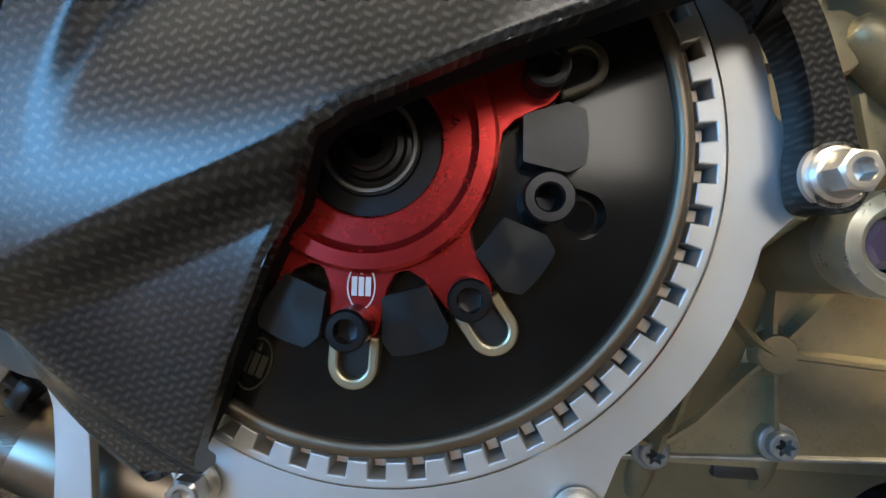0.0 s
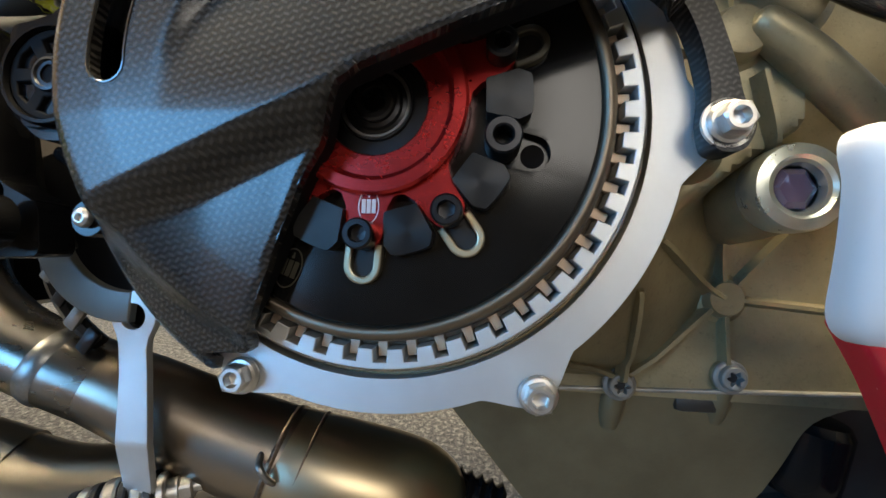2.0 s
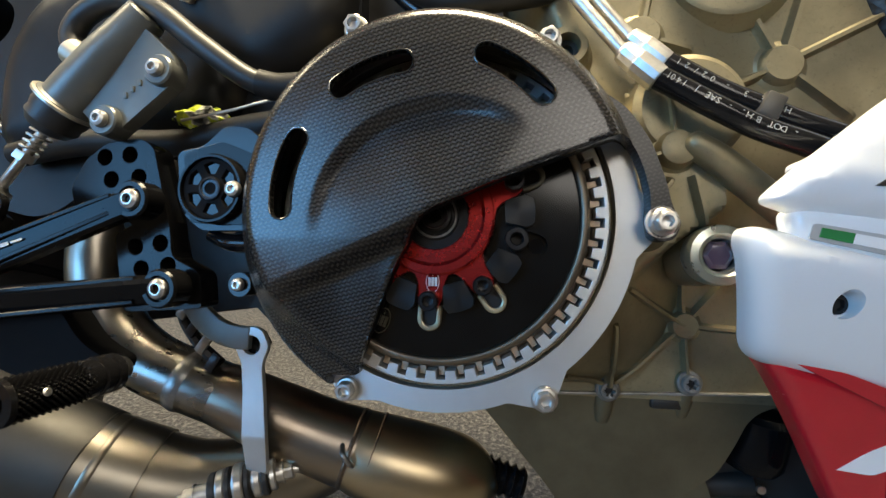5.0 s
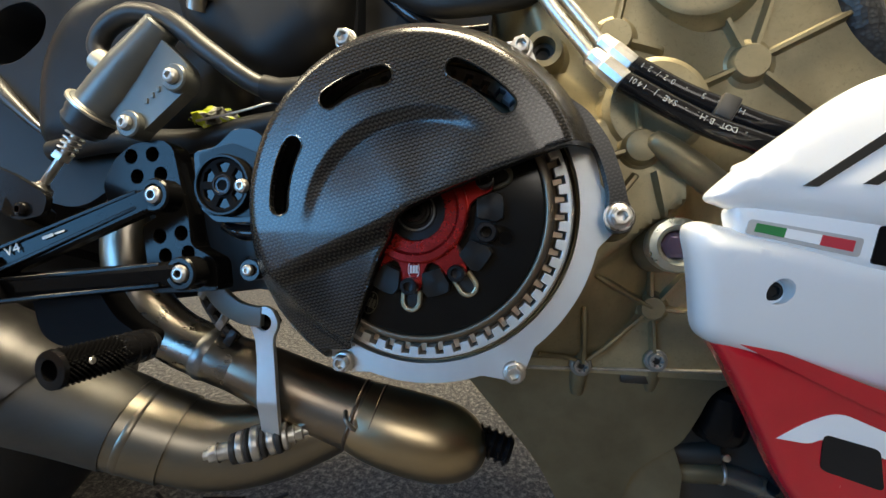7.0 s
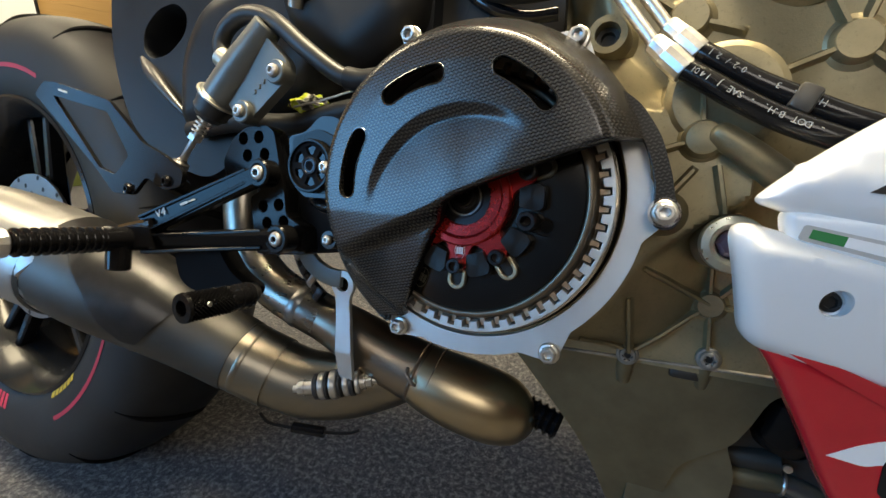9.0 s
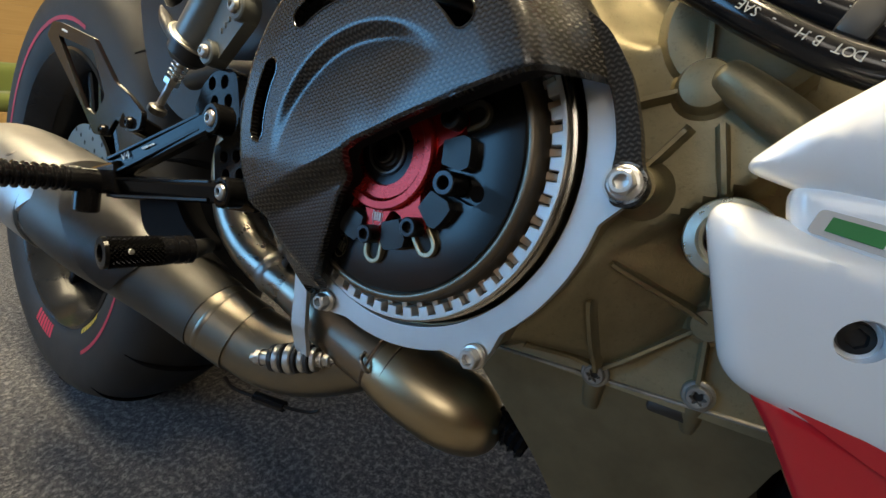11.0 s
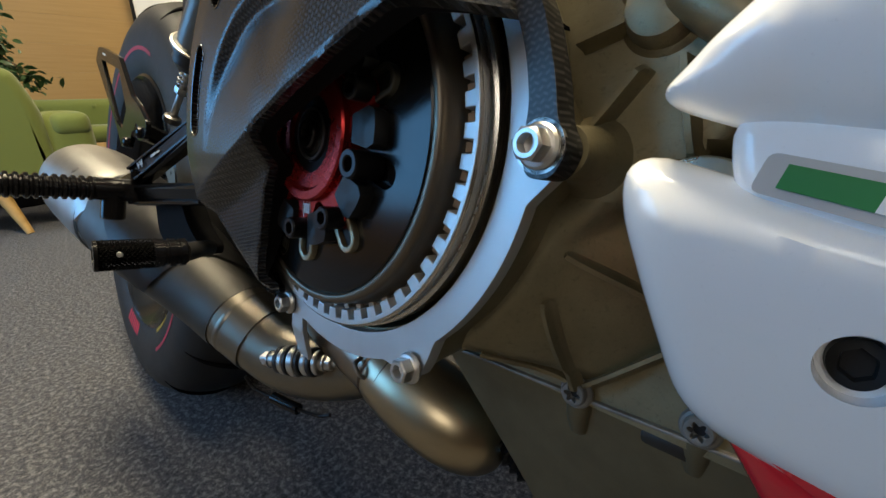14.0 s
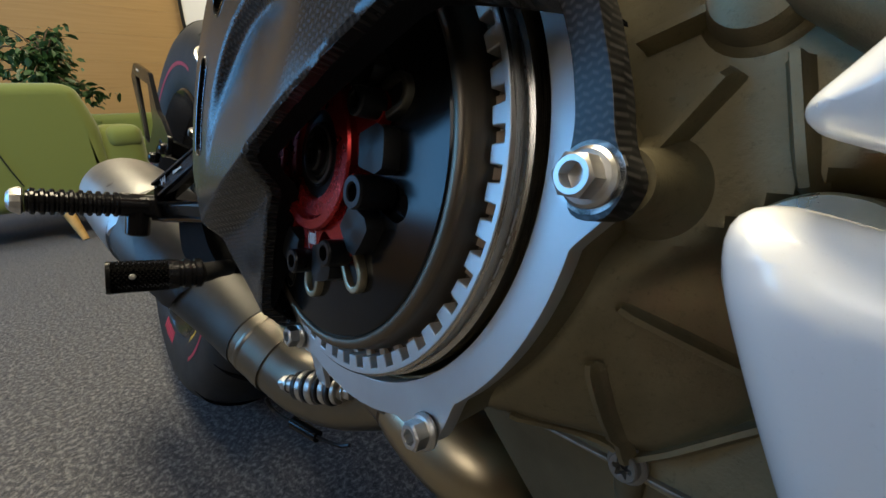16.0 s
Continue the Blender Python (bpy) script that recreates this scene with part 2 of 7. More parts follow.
M_GREEN = simple("green_sticker", (0.012, 0.2, 0.05), 0.4, vary=0.1)
M_REDSTICK = simple("red_sticker", (0.5, 0.03, 0.05), 0.4, vary=0.1)
M_GREYSTICK = simple("silver_sticker", (0.5, 0.5, 0.5), 0.35, 0.3, vary=0.1)
M_RUBBER = simple("black_rubber", (0.02, 0.02, 0.021), 0.42, vary=0.3)
M_CLIPRUBBER = simple("grey_black_rubber", (0.045, 0.043, 0.04), 0.4, vary=0.2)
M_HOSE = simple("rubber_hose", (0.008, 0.008, 0.009), 0.18, vary=0.3, spec=0.45)
M_CAST = simple("grey_cast_cylinder", (0.135, 0.142, 0.135), 0.34, 0.25, vary=0.15, bump=0.2)
M_PALE = simple("bare_pale_aluminium", (0.5, 0.48, 0.42), 0.35, 0.8, vary=0.15)
M_SWING = simple("dark_satin_swingarm", (0.013, 0.0145, 0.018), 0.36, 0.0, vary=0.2, spec=0.22)
M_TYRE = tyre_material()
M_TYRERED = simple("tyre_red_print", (0.42, 0.02, 0.05), 0.6, vary=0.15)
M_TYREYEL = simple("tyre_yellow_print", (0.5, 0.36, 0.03), 0.6, vary=0.15)
M_RIMBLUE = simple("black_wheel_paint", (0.010, 0.011, 0.013), 0.25, 0.0, vary=0.2, spec=0.2, coat=0.2, coat_rough=0.06)
M_DISC = brushed("brake_disc_steel", (0.3, 0.3, 0.31), 0.34)
M_PRINT = simple("white_print", (0.62, 0.63, 0.64), 0.5, vary=0.1, bump=0)
M_DULLPRINT = simple("dull_white_print", (0.30, 0.315, 0.325), 0.5, vary=0.3, bump=0, big=300)
M_GREYPRINT = simple("worn_grey_print", (0.24, 0.25, 0.25), 0.5, vary=0.2, bump=0)
M_BRAID = braid_material()
M_CARPET = carpet_material()
M_WOOD = wood_material()
M_SOFA = fabric_material("green_felt", (0.185, 0.225, 0.062))
M_LEG = simple("blond_wood", (0.55, 0.34, 0.12), 0.4, grain=120, vary=0.2)
M_LEAF = simple("leaf_green", (0.035, 0.085, 0.025), 0.45, vary=0.4, grain=60, big=15)
M_BARK = simple("brown_bark", (0.13, 0.08, 0.045), 0.8, vary=0.3)
M_WALL = simple("brown_wall", (0.05, 0.041, 0.032), 0.8, grain=160, vary=0.05)
M_CEIL = simple("ceiling_plaster", (0.42, 0.40, 0.37), 0.85, grain=160, vary=0.04)
k = Nodes("printed_cloth")
k.set(color=k.ramp(k.noise(70, 2), [(0.34, (0.012, 0.014, 0.012)), (0.40, (0.55, 0.68, 0.03)), (0.54, (0.62, 0.72, 0.05)), (0.57, (0.6, 0.6, 0.56)), (0.64, (0.02, 0.022, 0.02))]), rough=0.6)
M_HIVIS = k.m
# dark engine parts, and plates coloured dark in place of shade
M_ENGINE_DARK = simple("dark_engine_and_shade", (0.03, 0.028, 0.026), 0.5, 0.3, vary=0.4)
M_PURPLE = Nodes("sight_glass").set(color=(0.16, 0.1, 0.14), rough=0.08, metal=0.3, coat=1.0, coat_rough=0.03).m

# ---- building helpers ----
from mathutils.geometry import delaunay_2d_cdt


def finish(bm, name, mat, angle=26):
    """bmesh to mesh, smooth but for edges sharper than the angle."""
    bmesh.ops.recalc_face_normals(bm, faces=bm.faces[:])
    lim = radians(angle)
    for f in bm.faces:
        f.smooth = True
    for e in bm.edges:
        e.smooth = e.smooth and len(e.link_faces) == 2 and e.calc_face_angle(0) < lim
    me = bpy.data.meshes.new(name)
    bm.to_mesh(me)
    bm.free()
    for m in mat if isinstance(mat, (list, tuple)) else [mat]:
        me.materials.append(m)
    return me


def part(name, bm, mat, parent, label="", angle=26):
    ob = new(name, finish(bm, name, mat, angle))
    ob.parent = parent
    if label:
        ob["label"] = label
    return ob


def thing(name, label, category, m=None, **kw):
    ob = new(name)
    ob.empty_display_size = 0.1
    if m is not None:
        ob.matrix_world = m
    return tagged(ob, label, category, **kw)


def frame_to(d, up=Vector((0, 0, 1))):
    """A turn whose z axis is d."""
    d = Vector(d).normalized()
    return d.to_track_quat("Z", "Y").to_matrix().to_4x4()


def lathe(profile, seg=96, bm=None, m=None, hexes=(), arc=None):
    """Rings of (radius, height) round the z axis of m; the profile is open or closed as given. Rings in hexes are six-sided."""
    bm = bm or bmesh.new()
    m = m or Matrix()
    rings = []
    for k, (r, h) in enumerate(profile):
        if r < 1e-6:
            rings.append([bm.verts.new(m @ Vector((0, 0, h)))])
            continue
        ring = []
        for j in range(seg):
            a = 2 * math.pi * j / seg
            rr = r
            if k in hexes:
                rr = r / math.cos((a + math.pi / 6) % (math.pi / 3) - math.pi / 6)
            ring.append(bm.verts.new(m @ Vector((rr * math.cos(a), rr * math.sin(a), h))))
        rings.append(ring)
    for a, b in zip(rings, rings[1:]):
        for j in range(seg):
            k = (j + 1) % seg
            if len(a) == 1 and len(b) == 1:
                continue
            if len(a) == 1:
                bm.faces.new((a[0], b[j], b[k]))
            elif len(b) == 1:
                bm.faces.new((a[j], b[0], a[k]))
            else:
                bm.faces.new((a[j], b[j], b[k], a[k]))
    return bm


def axis_y(x, y, z):
    """Local z points out of the engine, to the motorcycle's right (-y)."""
    return Matrix.Translation((x, y, z)) @ pose(0, 0, 0, 90, 0, 0)


def along(p, q):
    return Matrix.Translation(p) @ frame_to(Vector(q) - Vector(p))


def rod(p, q, r, bm=None, seg=24, r2=None, bevel=0.0):
    d = (Vector(q) - Vector(p)).length
    r2 = r if r2 is None else r2
    b = bevel
    prof = [(0, 0), (r - b, 0), (r, b), (r2, d - b), (r2 - b, d), (0, d)] if b else [(0, 0), (r, 0), (r2, d), (0, d)]
    return lathe(prof, seg, bm, along(p, q))


def catmull(pts, n):
    """A smooth line through points of any size."""
    pts = [Vector(p) for p in pts]
    out = []
    for i in range(len(pts) - 1):
        p0, p1, p2, p3 = pts[max(i - 1, 0)], pts[i], pts[i + 1], pts[min(i + 2, len(pts) - 1)]
        for k in range(n):
            t = k / n
            out.append(0.5 * (2 * p1 + (p2 - p0) * t + (2 * p0 - 5 * p1 + 4 * p2 - p3) * t * t + (3 * p1 - p0 - 3 * p2 + p3) * t ** 3))
    out.append(pts[-1].copy())
    return out


def tube(path, radius, seg=24, bm=None, smooth=8, caps=True):
    """A round tube along a line; radius a number or one for each given point."""
    bm = bm or bmesh.new()
    rad = radius if isinstance(radius, (list, tuple)) else [radius] * len(path)
    pts = catmull(path, smooth) if smooth > 1 else [Vector(p) for p in path]
    rads = [v[0] for v in catmull([(r, 0, 0) for r in rad], smooth)] if smooth > 1 else rad
    t0 = (pts[1] - pts[0]).normalized()
    side = t0.orthogonal().normalized()
    rings = []
    for i, p in enumerate(pts):
        t = (pts[min(i + 1, len(pts) - 1)] - pts[max(i - 1, 0)]).normalized()
        side = (side - t * side.dot(t)).normalized()
        up = t.cross(side)
        rings.append([bm.verts.new(p + rads[i] * (math.cos(a) * side + math.sin(a) * up)) for a in (2 * math.pi * j / seg for j in range(seg))])
    for a, b in zip(rings, rings[1:]):
        for j in range(seg):
            bm.faces.new((a[j], b[j], b[(j + 1) % seg], a[(j + 1) % seg]))
    if caps:
        bm.faces.new(rings[0][::-1])
        bm.faces.new(rings[-1])
    return bm


def arc_pts(cx, cz, r, a0, a1, n):
    return [(cx + r * math.cos(radians(a0 + (a1 - a0) * k / n)), cz + r * math.sin(radians(a0 + (a1 - a0) * k / n))) for k in range(n + 1)]


def rounded(pts, r, n=4):
    """A closed outline with its corners rounded; r a number or one for each corner."""
    out, k = [], len(pts)
    for i in range(k):
        a, b, c = Vector(pts[i - 1]), Vector(pts[i]), Vector(pts[(i + 1) % k])
        rr = r[i] if isinstance(r, (list, tuple)) else r
        u, v = a - b, c - b
        d = min(rr, u.length * 0.45, v.length * 0.45)
        if d < 1e-5:
            out.append(tuple(b))
            continue
        p, q = b + u.normalized() * d, b + v.normalized() * d
        for j in range(n + 1):
            t = j / n
            out.append(tuple((1 - t) ** 2 * p + 2 * t * (1 - t) * b + t * t * q))
    return out


def plate(outline, y0, y1, holes=(), bm=None, bevel=0.0, m=None):
    """A flat piece in the x-z plane between two depths, with holes through it and broken edges."""
    own = bmesh.new()
    loops = [outline, *holes]
    edges = []
    for loop in loops:
        vs = [own.verts.new((x, 0, z)) for x, z in loop]
        edges += [own.edges.new((vs[i - 1], vs[i])) for i in range(len(vs))]
    bmesh.ops.triangle_fill(own, use_beauty=True, use_dissolve=False, edges=edges, normal=(0, -1, 0))
    faces = own.faces[:]
    ext = bmesh.ops.extrude_face_region(own, geom=faces)
    moved = [g for g in ext["geom"] if isinstance(g, bmesh.types.BMVert)]
    still = [v for v in own.verts if v not in set(moved)]
    for v in moved:
        v.co.y = y0
    for v in still:
        v.co.y = y1
    bmesh.ops.recalc_face_normals(own, faces=own.faces[:])
    if bevel:
        rim = [e for e in own.edges if len(e.link_faces) == 2 and e.calc_face_angle(0) > 1.2 and abs(e.verts[0].co.y - y0) < 1e-7 and abs(e.verts[1].co.y - y0) < 1e-7]
        bmesh.ops.bevel(own, geom=rim, offset=bevel, segments=2, affect="EDGES", profile=0.5, clamp_overlap=True)
    # flat faces keep flat shading up to their broken edges
    for f in own.faces:
        f.normal_update()
    for e in own.edges:
        if len(e.link_faces) == 2:
            flat = [abs(f.normal.y) > 0.999 for f in e.link_faces]
            e.smooth = flat[0] == flat[1]
    if m is not None:
        own.transform(m)
    if bm is None:
        return own
    me = bpy.data.meshes.new("tmp")
    own.to_mesh(me)
    own.free()
    bm.from_mesh(me)
    bpy.data.meshes.remove(me)
    return bm


def box(cx, cy, cz, sx, sy, sz, bevel=0.0, bm=None, m=None, segs=2):
    own = bmesh.new()
    bmesh.ops.create_cube(own, size=1)
    own.transform(Matrix.Diagonal((sx, sy, sz, 1)))
    if bevel:
        bmesh.ops.bevel(own, geom=own.edges[:], offset=bevel, segments=segs, affect="EDGES", profile=0.5)
    own.transform((m or Matrix()) @ Matrix.Translation((cx, cy, cz)))
    if bm is None:
        return own
    me = bpy.data.meshes.new("tmp")
    own.to_mesh(me)
    own.free()
    bm.from_mesh(me)
    bpy.data.meshes.remove(me)
    return bm


def circle(cx, cz, r, n=20):
    return [(cx + r * math.cos(2 * math.pi * k / n), cz + r * math.sin(2 * math.pi * k / n)) for k in range(n)]


def slot_outline(p, q, w, n=8):
    """A round-ended slot between two points."""
    p, q = Vector(p), Vector(q)
    a = math.degrees(math.atan2((q - p).y, (q - p).x))
    return arc_pts(q.x, q.y, w, a - 90, a + 90, n) + arc_pts(p.x, p.y, w, a + 90, a + 270, n)


def cut(ob, cutters):
    """Cut bmeshes out of a part and keep the result as its mesh."""
    tools = []
    for bm in cutters:
        bmesh.ops.recalc_face_normals(bm, faces=bm.faces[:])
        me = bpy.data.meshes.new("tool")
        bm.to_mesh(me)
        bm.free()
        t = new("tool", me)
        t.parent = ob.parent
        tools.append(t)
        md = ob.modifiers.new("cut", "BOOLEAN")
        md.object, md.operation, md.solver = t, "DIFFERENCE", "EXACT"
    bpy.context.view_layer.update()
    deps = bpy.context.evaluated_depsgraph_get()
    me = bpy.data.meshes.new_from_object(ob.evaluated_get(deps))
    old = ob.data
    ob.modifiers.clear()
    ob.data = me
    bpy.data.meshes.remove(old)
    for t in tools:
        d = t.data
        bpy.data.objects.remove(t)
        bpy.data.meshes.remove(d)
    bm = bmesh.new()
    bm.from_mesh(me)
    for e in bm.edges:
        e.smooth = len(e.link_faces) == 2 and e.calc_face_angle(0) < radians(32)
    bm.to_mesh(me)
    bm.free()
    return ob


def lettering(text, size, m, mat, parent, name="print", depth=0.00012):
    """Raised print in the built-in font, turned into a mesh."""
    cu = bpy.data.curves.new("letters", "FONT")
    cu.body, cu.size, cu.extrude, cu.align_x, cu.align_y = text, size, depth, "CENTER", "CENTER"
    cu.resolution_u = 2
    tmp = new("letters", cu)
    bpy.context.view_layer.update()
    me = bpy.data.meshes.new_from_object(tmp.evaluated_get(bpy.context.evaluated_depsgraph_get()))
    bpy.data.objects.remove(tmp)
    bpy.data.curves.remove(cu)
    me.materials.clear()
    me.materials.append(mat)
    me.transform(m)
    ob = new(name, me)
    ob.parent = parent
    return ob


def flange_bolt(parent, x, z, y, r, name="bolt", mat=None, label="", head=1.0):
    """A hexagon flange bolt with a socket, standing out of the engine from depth y."""
    h = r * 1.1 * head
    prof = [(r, 0), (r, r * 0.14), (r * 0.88, r * 0.26), (r * 0.70, r * 0.3), (r * 0.67, r * 0.34), (r * 0.67, h - r * 0.1), (r * 0.60, h), (r * 0.42, h), (r * 0.38, h - r * 0.06), (r * 0.38, h - r * 0.55), (0, h - r * 0.65)]
    bm = lathe(prof, 36, None, axis_y(x, y, z) @ pose(0, 0, 0, 0, 0, x * 900 % 60), hexes=(4, 5, 8, 9))
    return part(name, bm, mat or M_ZINC, parent, label, 28)


def cap_screw(parent, m, r, h, mat, name="screw", label=""):
    """A socket cap screw standing along m's z axis."""
    prof = [(r, 0), (r, h - r * 0.14), (r * 0.88, h), (r * 0.58, h), (r * 0.52, h - r * 0.08), (r * 0.52, h - r * 0.7), (0, h - r * 0.8)]
    return part(name, lathe(prof, 32, None, m, hexes=(4, 5)), mat, parent, label, 28)

# ---- the motorcycle: clutch ----
bike = thing("motorcycle", "red, white and black sports motorcycle with an open dry clutch", "motorcycle", BIKE)
CX, CZ = 0.0016, -0.0012
clutch = axis_y(CX, 0, CZ)


def polar(r, a):
    return CX + r * math.cos(radians(a)), CZ + r * math.sin(radians(a))


def ring_with_lugs(radius, lugs, n=360, reach=5):
    """A round outline that swells round each lug (x, z, r)."""
    rr = []
    for k in range(n):
        u = Vector((math.cos(2 * math.pi * k / n), math.sin(2 * math.pi * k / n)))
        best = radius
        for x, z, r in lugs:
            c = Vector((x, z))
            b = u.dot(c)
            disc = b * b - c.length_squared + r * r
            if disc > 0:
                best = max(best, b + math.sqrt(disc))
        rr.append(best)
    soft = [sum(rr[(k + j) % n] for j in range(-reach, reach + 1)) / (2 * reach + 1) for k in range(n)]
    return [(s * math.cos(2 * math.pi * k / n), s * math.sin(2 * math.pi * k / n)) for k, s in enumerate(soft)]


BOLTS = [(0.0495, -0.0815, -0.001), (-0.0418, -0.0815, -0.001), (0.0965, -0.0035, -0.0095), (-0.036, 0.0845, -0.014), (0.0508, 0.0805, -0.001)]
lugs = [(x, z, 0.0074) for x, z, _ in BOLTS]
part("clutch_retaining_plate", plate(ring_with_lugs(0.0908, lugs), 0.0, 0.0055, [circle(0, 0, 0.0802, 180)], bevel=0.0006), M_SILVER, bike, "flat machined aluminium ring with bolt lugs")
# the cast wall behind the ring, which flares into the engine cover at the front
bm = bmesh.new()
rows = [[bm.verts.new((0.0795 * math.cos(2 * math.pi * k / 360), y, 0.0795 * math.sin(2 * math.pi * k / 360))) for k in range(360)] for y in (0.062, 0.0062)]
for y, lug, flare, reach in ((0.0062, 0.0064, 0.0, 5), (0.012, 0.0062, 0.0003, 6), (0.026, 0.0055, 0.0014, 9), (0.040, 0.0045, 0.0036, 12), (0.050, 0.003, 0.0072, 14), (0.057, 0.002, 0.0130, 16), (0.061, 0.001, 0.0205, 16)):
    row = []
    for k, (x, z) in enumerate(ring_with_lugs(0.0893, [(x, z, lug) for x, z, _ in BOLTS], reach=reach)):
        c = math.cos(2 * math.pi * k / 360)
        f = 1 + flare / 0.0893 * min(1.0, max(0.0, (c + 0.1) / 0.5))
        row.append(bm.verts.new((x * f, y, z * f)))
    rows.append(row)
for a, b in zip(rows, rows[1:]):
    for k in range(360):
        bm.faces.new((a[k], a[(k + 1) % 360], b[(k + 1) % 360], b[k]))
part("clutch_housing", bm, M_MAG, bike, "bronze cast housing wall behind the ring", 50)
# floor coloured dark for the shade inside the housing
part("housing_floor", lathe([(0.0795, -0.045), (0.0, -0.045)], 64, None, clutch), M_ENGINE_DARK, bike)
for x, z, y in BOLTS:
    flange_bolt(bike, x, z, y, 0.0058, "cover_bolt", label="bright zinc hexagon flange bolt")
part("bolt_washer", lathe([(0.0050, -0.0012), (0.0069, -0.0012), (0.0069, 0.0), (0.0050, 0.0)], 32, None, axis_y(0.0965, -0.0095, -0.0035)), M_ZINC, bike)

# the basket: a turned drum whose front edge is cut into fingers
TEETH, PITCH = 50, 7.2
toothed = []
for k in range(TEETH):
    a = -2.0 + PITCH * k
    for da, r in ((-0.235, 0.0684), (-0.205, 0.0722), (0.205, 0.0722), (0.235, 0.0684)):
        toothed.append(polar(r, a + da * PITCH))
    toothed += [polar(0.0684, a + f * PITCH) for f in (0.41, 0.59)]
basket = part("clutch_basket", plate([polar(0.0742, 2 * k) for k in range(180)], -0.008, 0.03, [toothed], bevel=0.0004), M_SILVER, bike, "toothed aluminium clutch basket")
part("drum", lathe([(0.0742, 0.0078), (0.0749, 0.0072), (0.0749, 0.0035), (0.0742, 0.0030), (0.0742, 0.0018), (0.0757, 0.0012), (0.0757, -0.004), (0.0745, -0.005), (0.0745, -0.045)], 144, None, clutch), M_RING, basket, "turned steel drum with grooves")
tab_mesh = None
for k in range(TEETH):
    a = -2.0 + PITCH * k
    o = [(r * math.cos(radians(d * PITCH)), r * math.sin(radians(d * PITCH))) for r, d in ((0.0655, -0.2), (0.0655, 0.2), (0.0712, 0.15), (0.0712, -0.15))]
    if tab_mesh is None:
        tab_mesh = finish(plate(o, -0.0042, 0.02, bevel=0.0003), "friction_tab", M_TAB)
    tab = new("friction_tab", tab_mesh)
    tab.parent = basket
    tab.matrix_local = Matrix.Translation((CX, 0, CZ)) @ pose(0, 0, 0, 0, -a, 0)
part("plate_pack", lathe([(0.0612, 0.0124), (0.0617, 0.0137), (0.0626, 0.0142), (0.0640, 0.0140), (0.0650, 0.0131), (0.0655, 0.0112), (0.0658, 0.0072), (0.0663, 0.0066), (0.0668, 0.0030), (0.0680, 0.0024), (0.0680, -0.03)], 144, None, clutch), M_PLATES, basket, "bare clutch plate rims", 50)

# the pressure plate, with raised pads, socket screws and spring clips
k = Nodes("turned_dark_face")
tan = k.n.new("ShaderNodeTangent")
tan.direction_type, tan.axis = "RADIAL", "Y"
k.link(tan.outputs[0], k.p.inputs["Tangent"])
fine = k.noise(900, 2)
rings = k.noise(420, 3, 0.7, stretch=(0.02, 1, 0.02))
k.set(color=k.ramp(k.noise(40, 3), [(0.3, (0.004, 0.004, 0.004)), (0.7, (0.008, 0.0078, 0.0075))]), metal=0.0, ior=1.4, aniso=0.7, rough=k.math("MULTIPLY_ADD", fine, 0.04, k.math("MULTIPLY_ADD", rings, 0.06, 0.14)))
k.p.inputs["Anisotropic Rotation"].default_value = 0.25
M_TURNED = k.m
k = Nodes("turned_grey_pad")
tan = k.n.new("ShaderNodeTangent")
tan.direction_type, tan.axis = "RADIAL", "Y"
k.link(tan.outputs[0], k.p.inputs["Tangent"])
grit, cloud = k.noise(1500, 3, 0.8), k.noise(90, 4)
k.set(color=k.ramp(cloud, [(0.3, (0.009, 0.009, 0.0095)), (0.7, (0.015, 0.015, 0.0155))]), ior=1.36, aniso=0.6, rough=k.math("MULTIPLY_ADD", grit, 0.10, 0.25))
k.p.inputs["Anisotropic Rotation"].default_value = 0.25
k.bump(grit, 0.15, 0.0002)
M_PAD = k.m
pressure = part("pressure_plate", lathe([(0.0, 0.0105), (0.024, 0.0105), (0.026, 0.0130), (0.0475, 0.0146), (0.0606, 0.0137), (0.0618, 0.0128), (0.0618, 0.002)], 144, None, clutch), M_TURNED, bike, "dark turned metal pressure plate")
ARMS = (-130.5, -92.5, -54.5, 21.8, 59.8, 97.8, 173.0)
SCREWS = [-130.5, -92.5, -54.5, -16.5, 21.8, 59.8, 97.8, 135.8, 173.0]
pad_out = rounded([(0.0300, -0.0045), (0.0385, -0.0067), (0.0418, -0.0052), (0.0424, 0.0), (0.0418, 0.0052), (0.0385, 0.0067), (0.0300, 0.0045)], [0.0005, 0.0004, 0.0006, 0.003, 0.0006, 0.0004, 0.0005], 2)
pockets = []
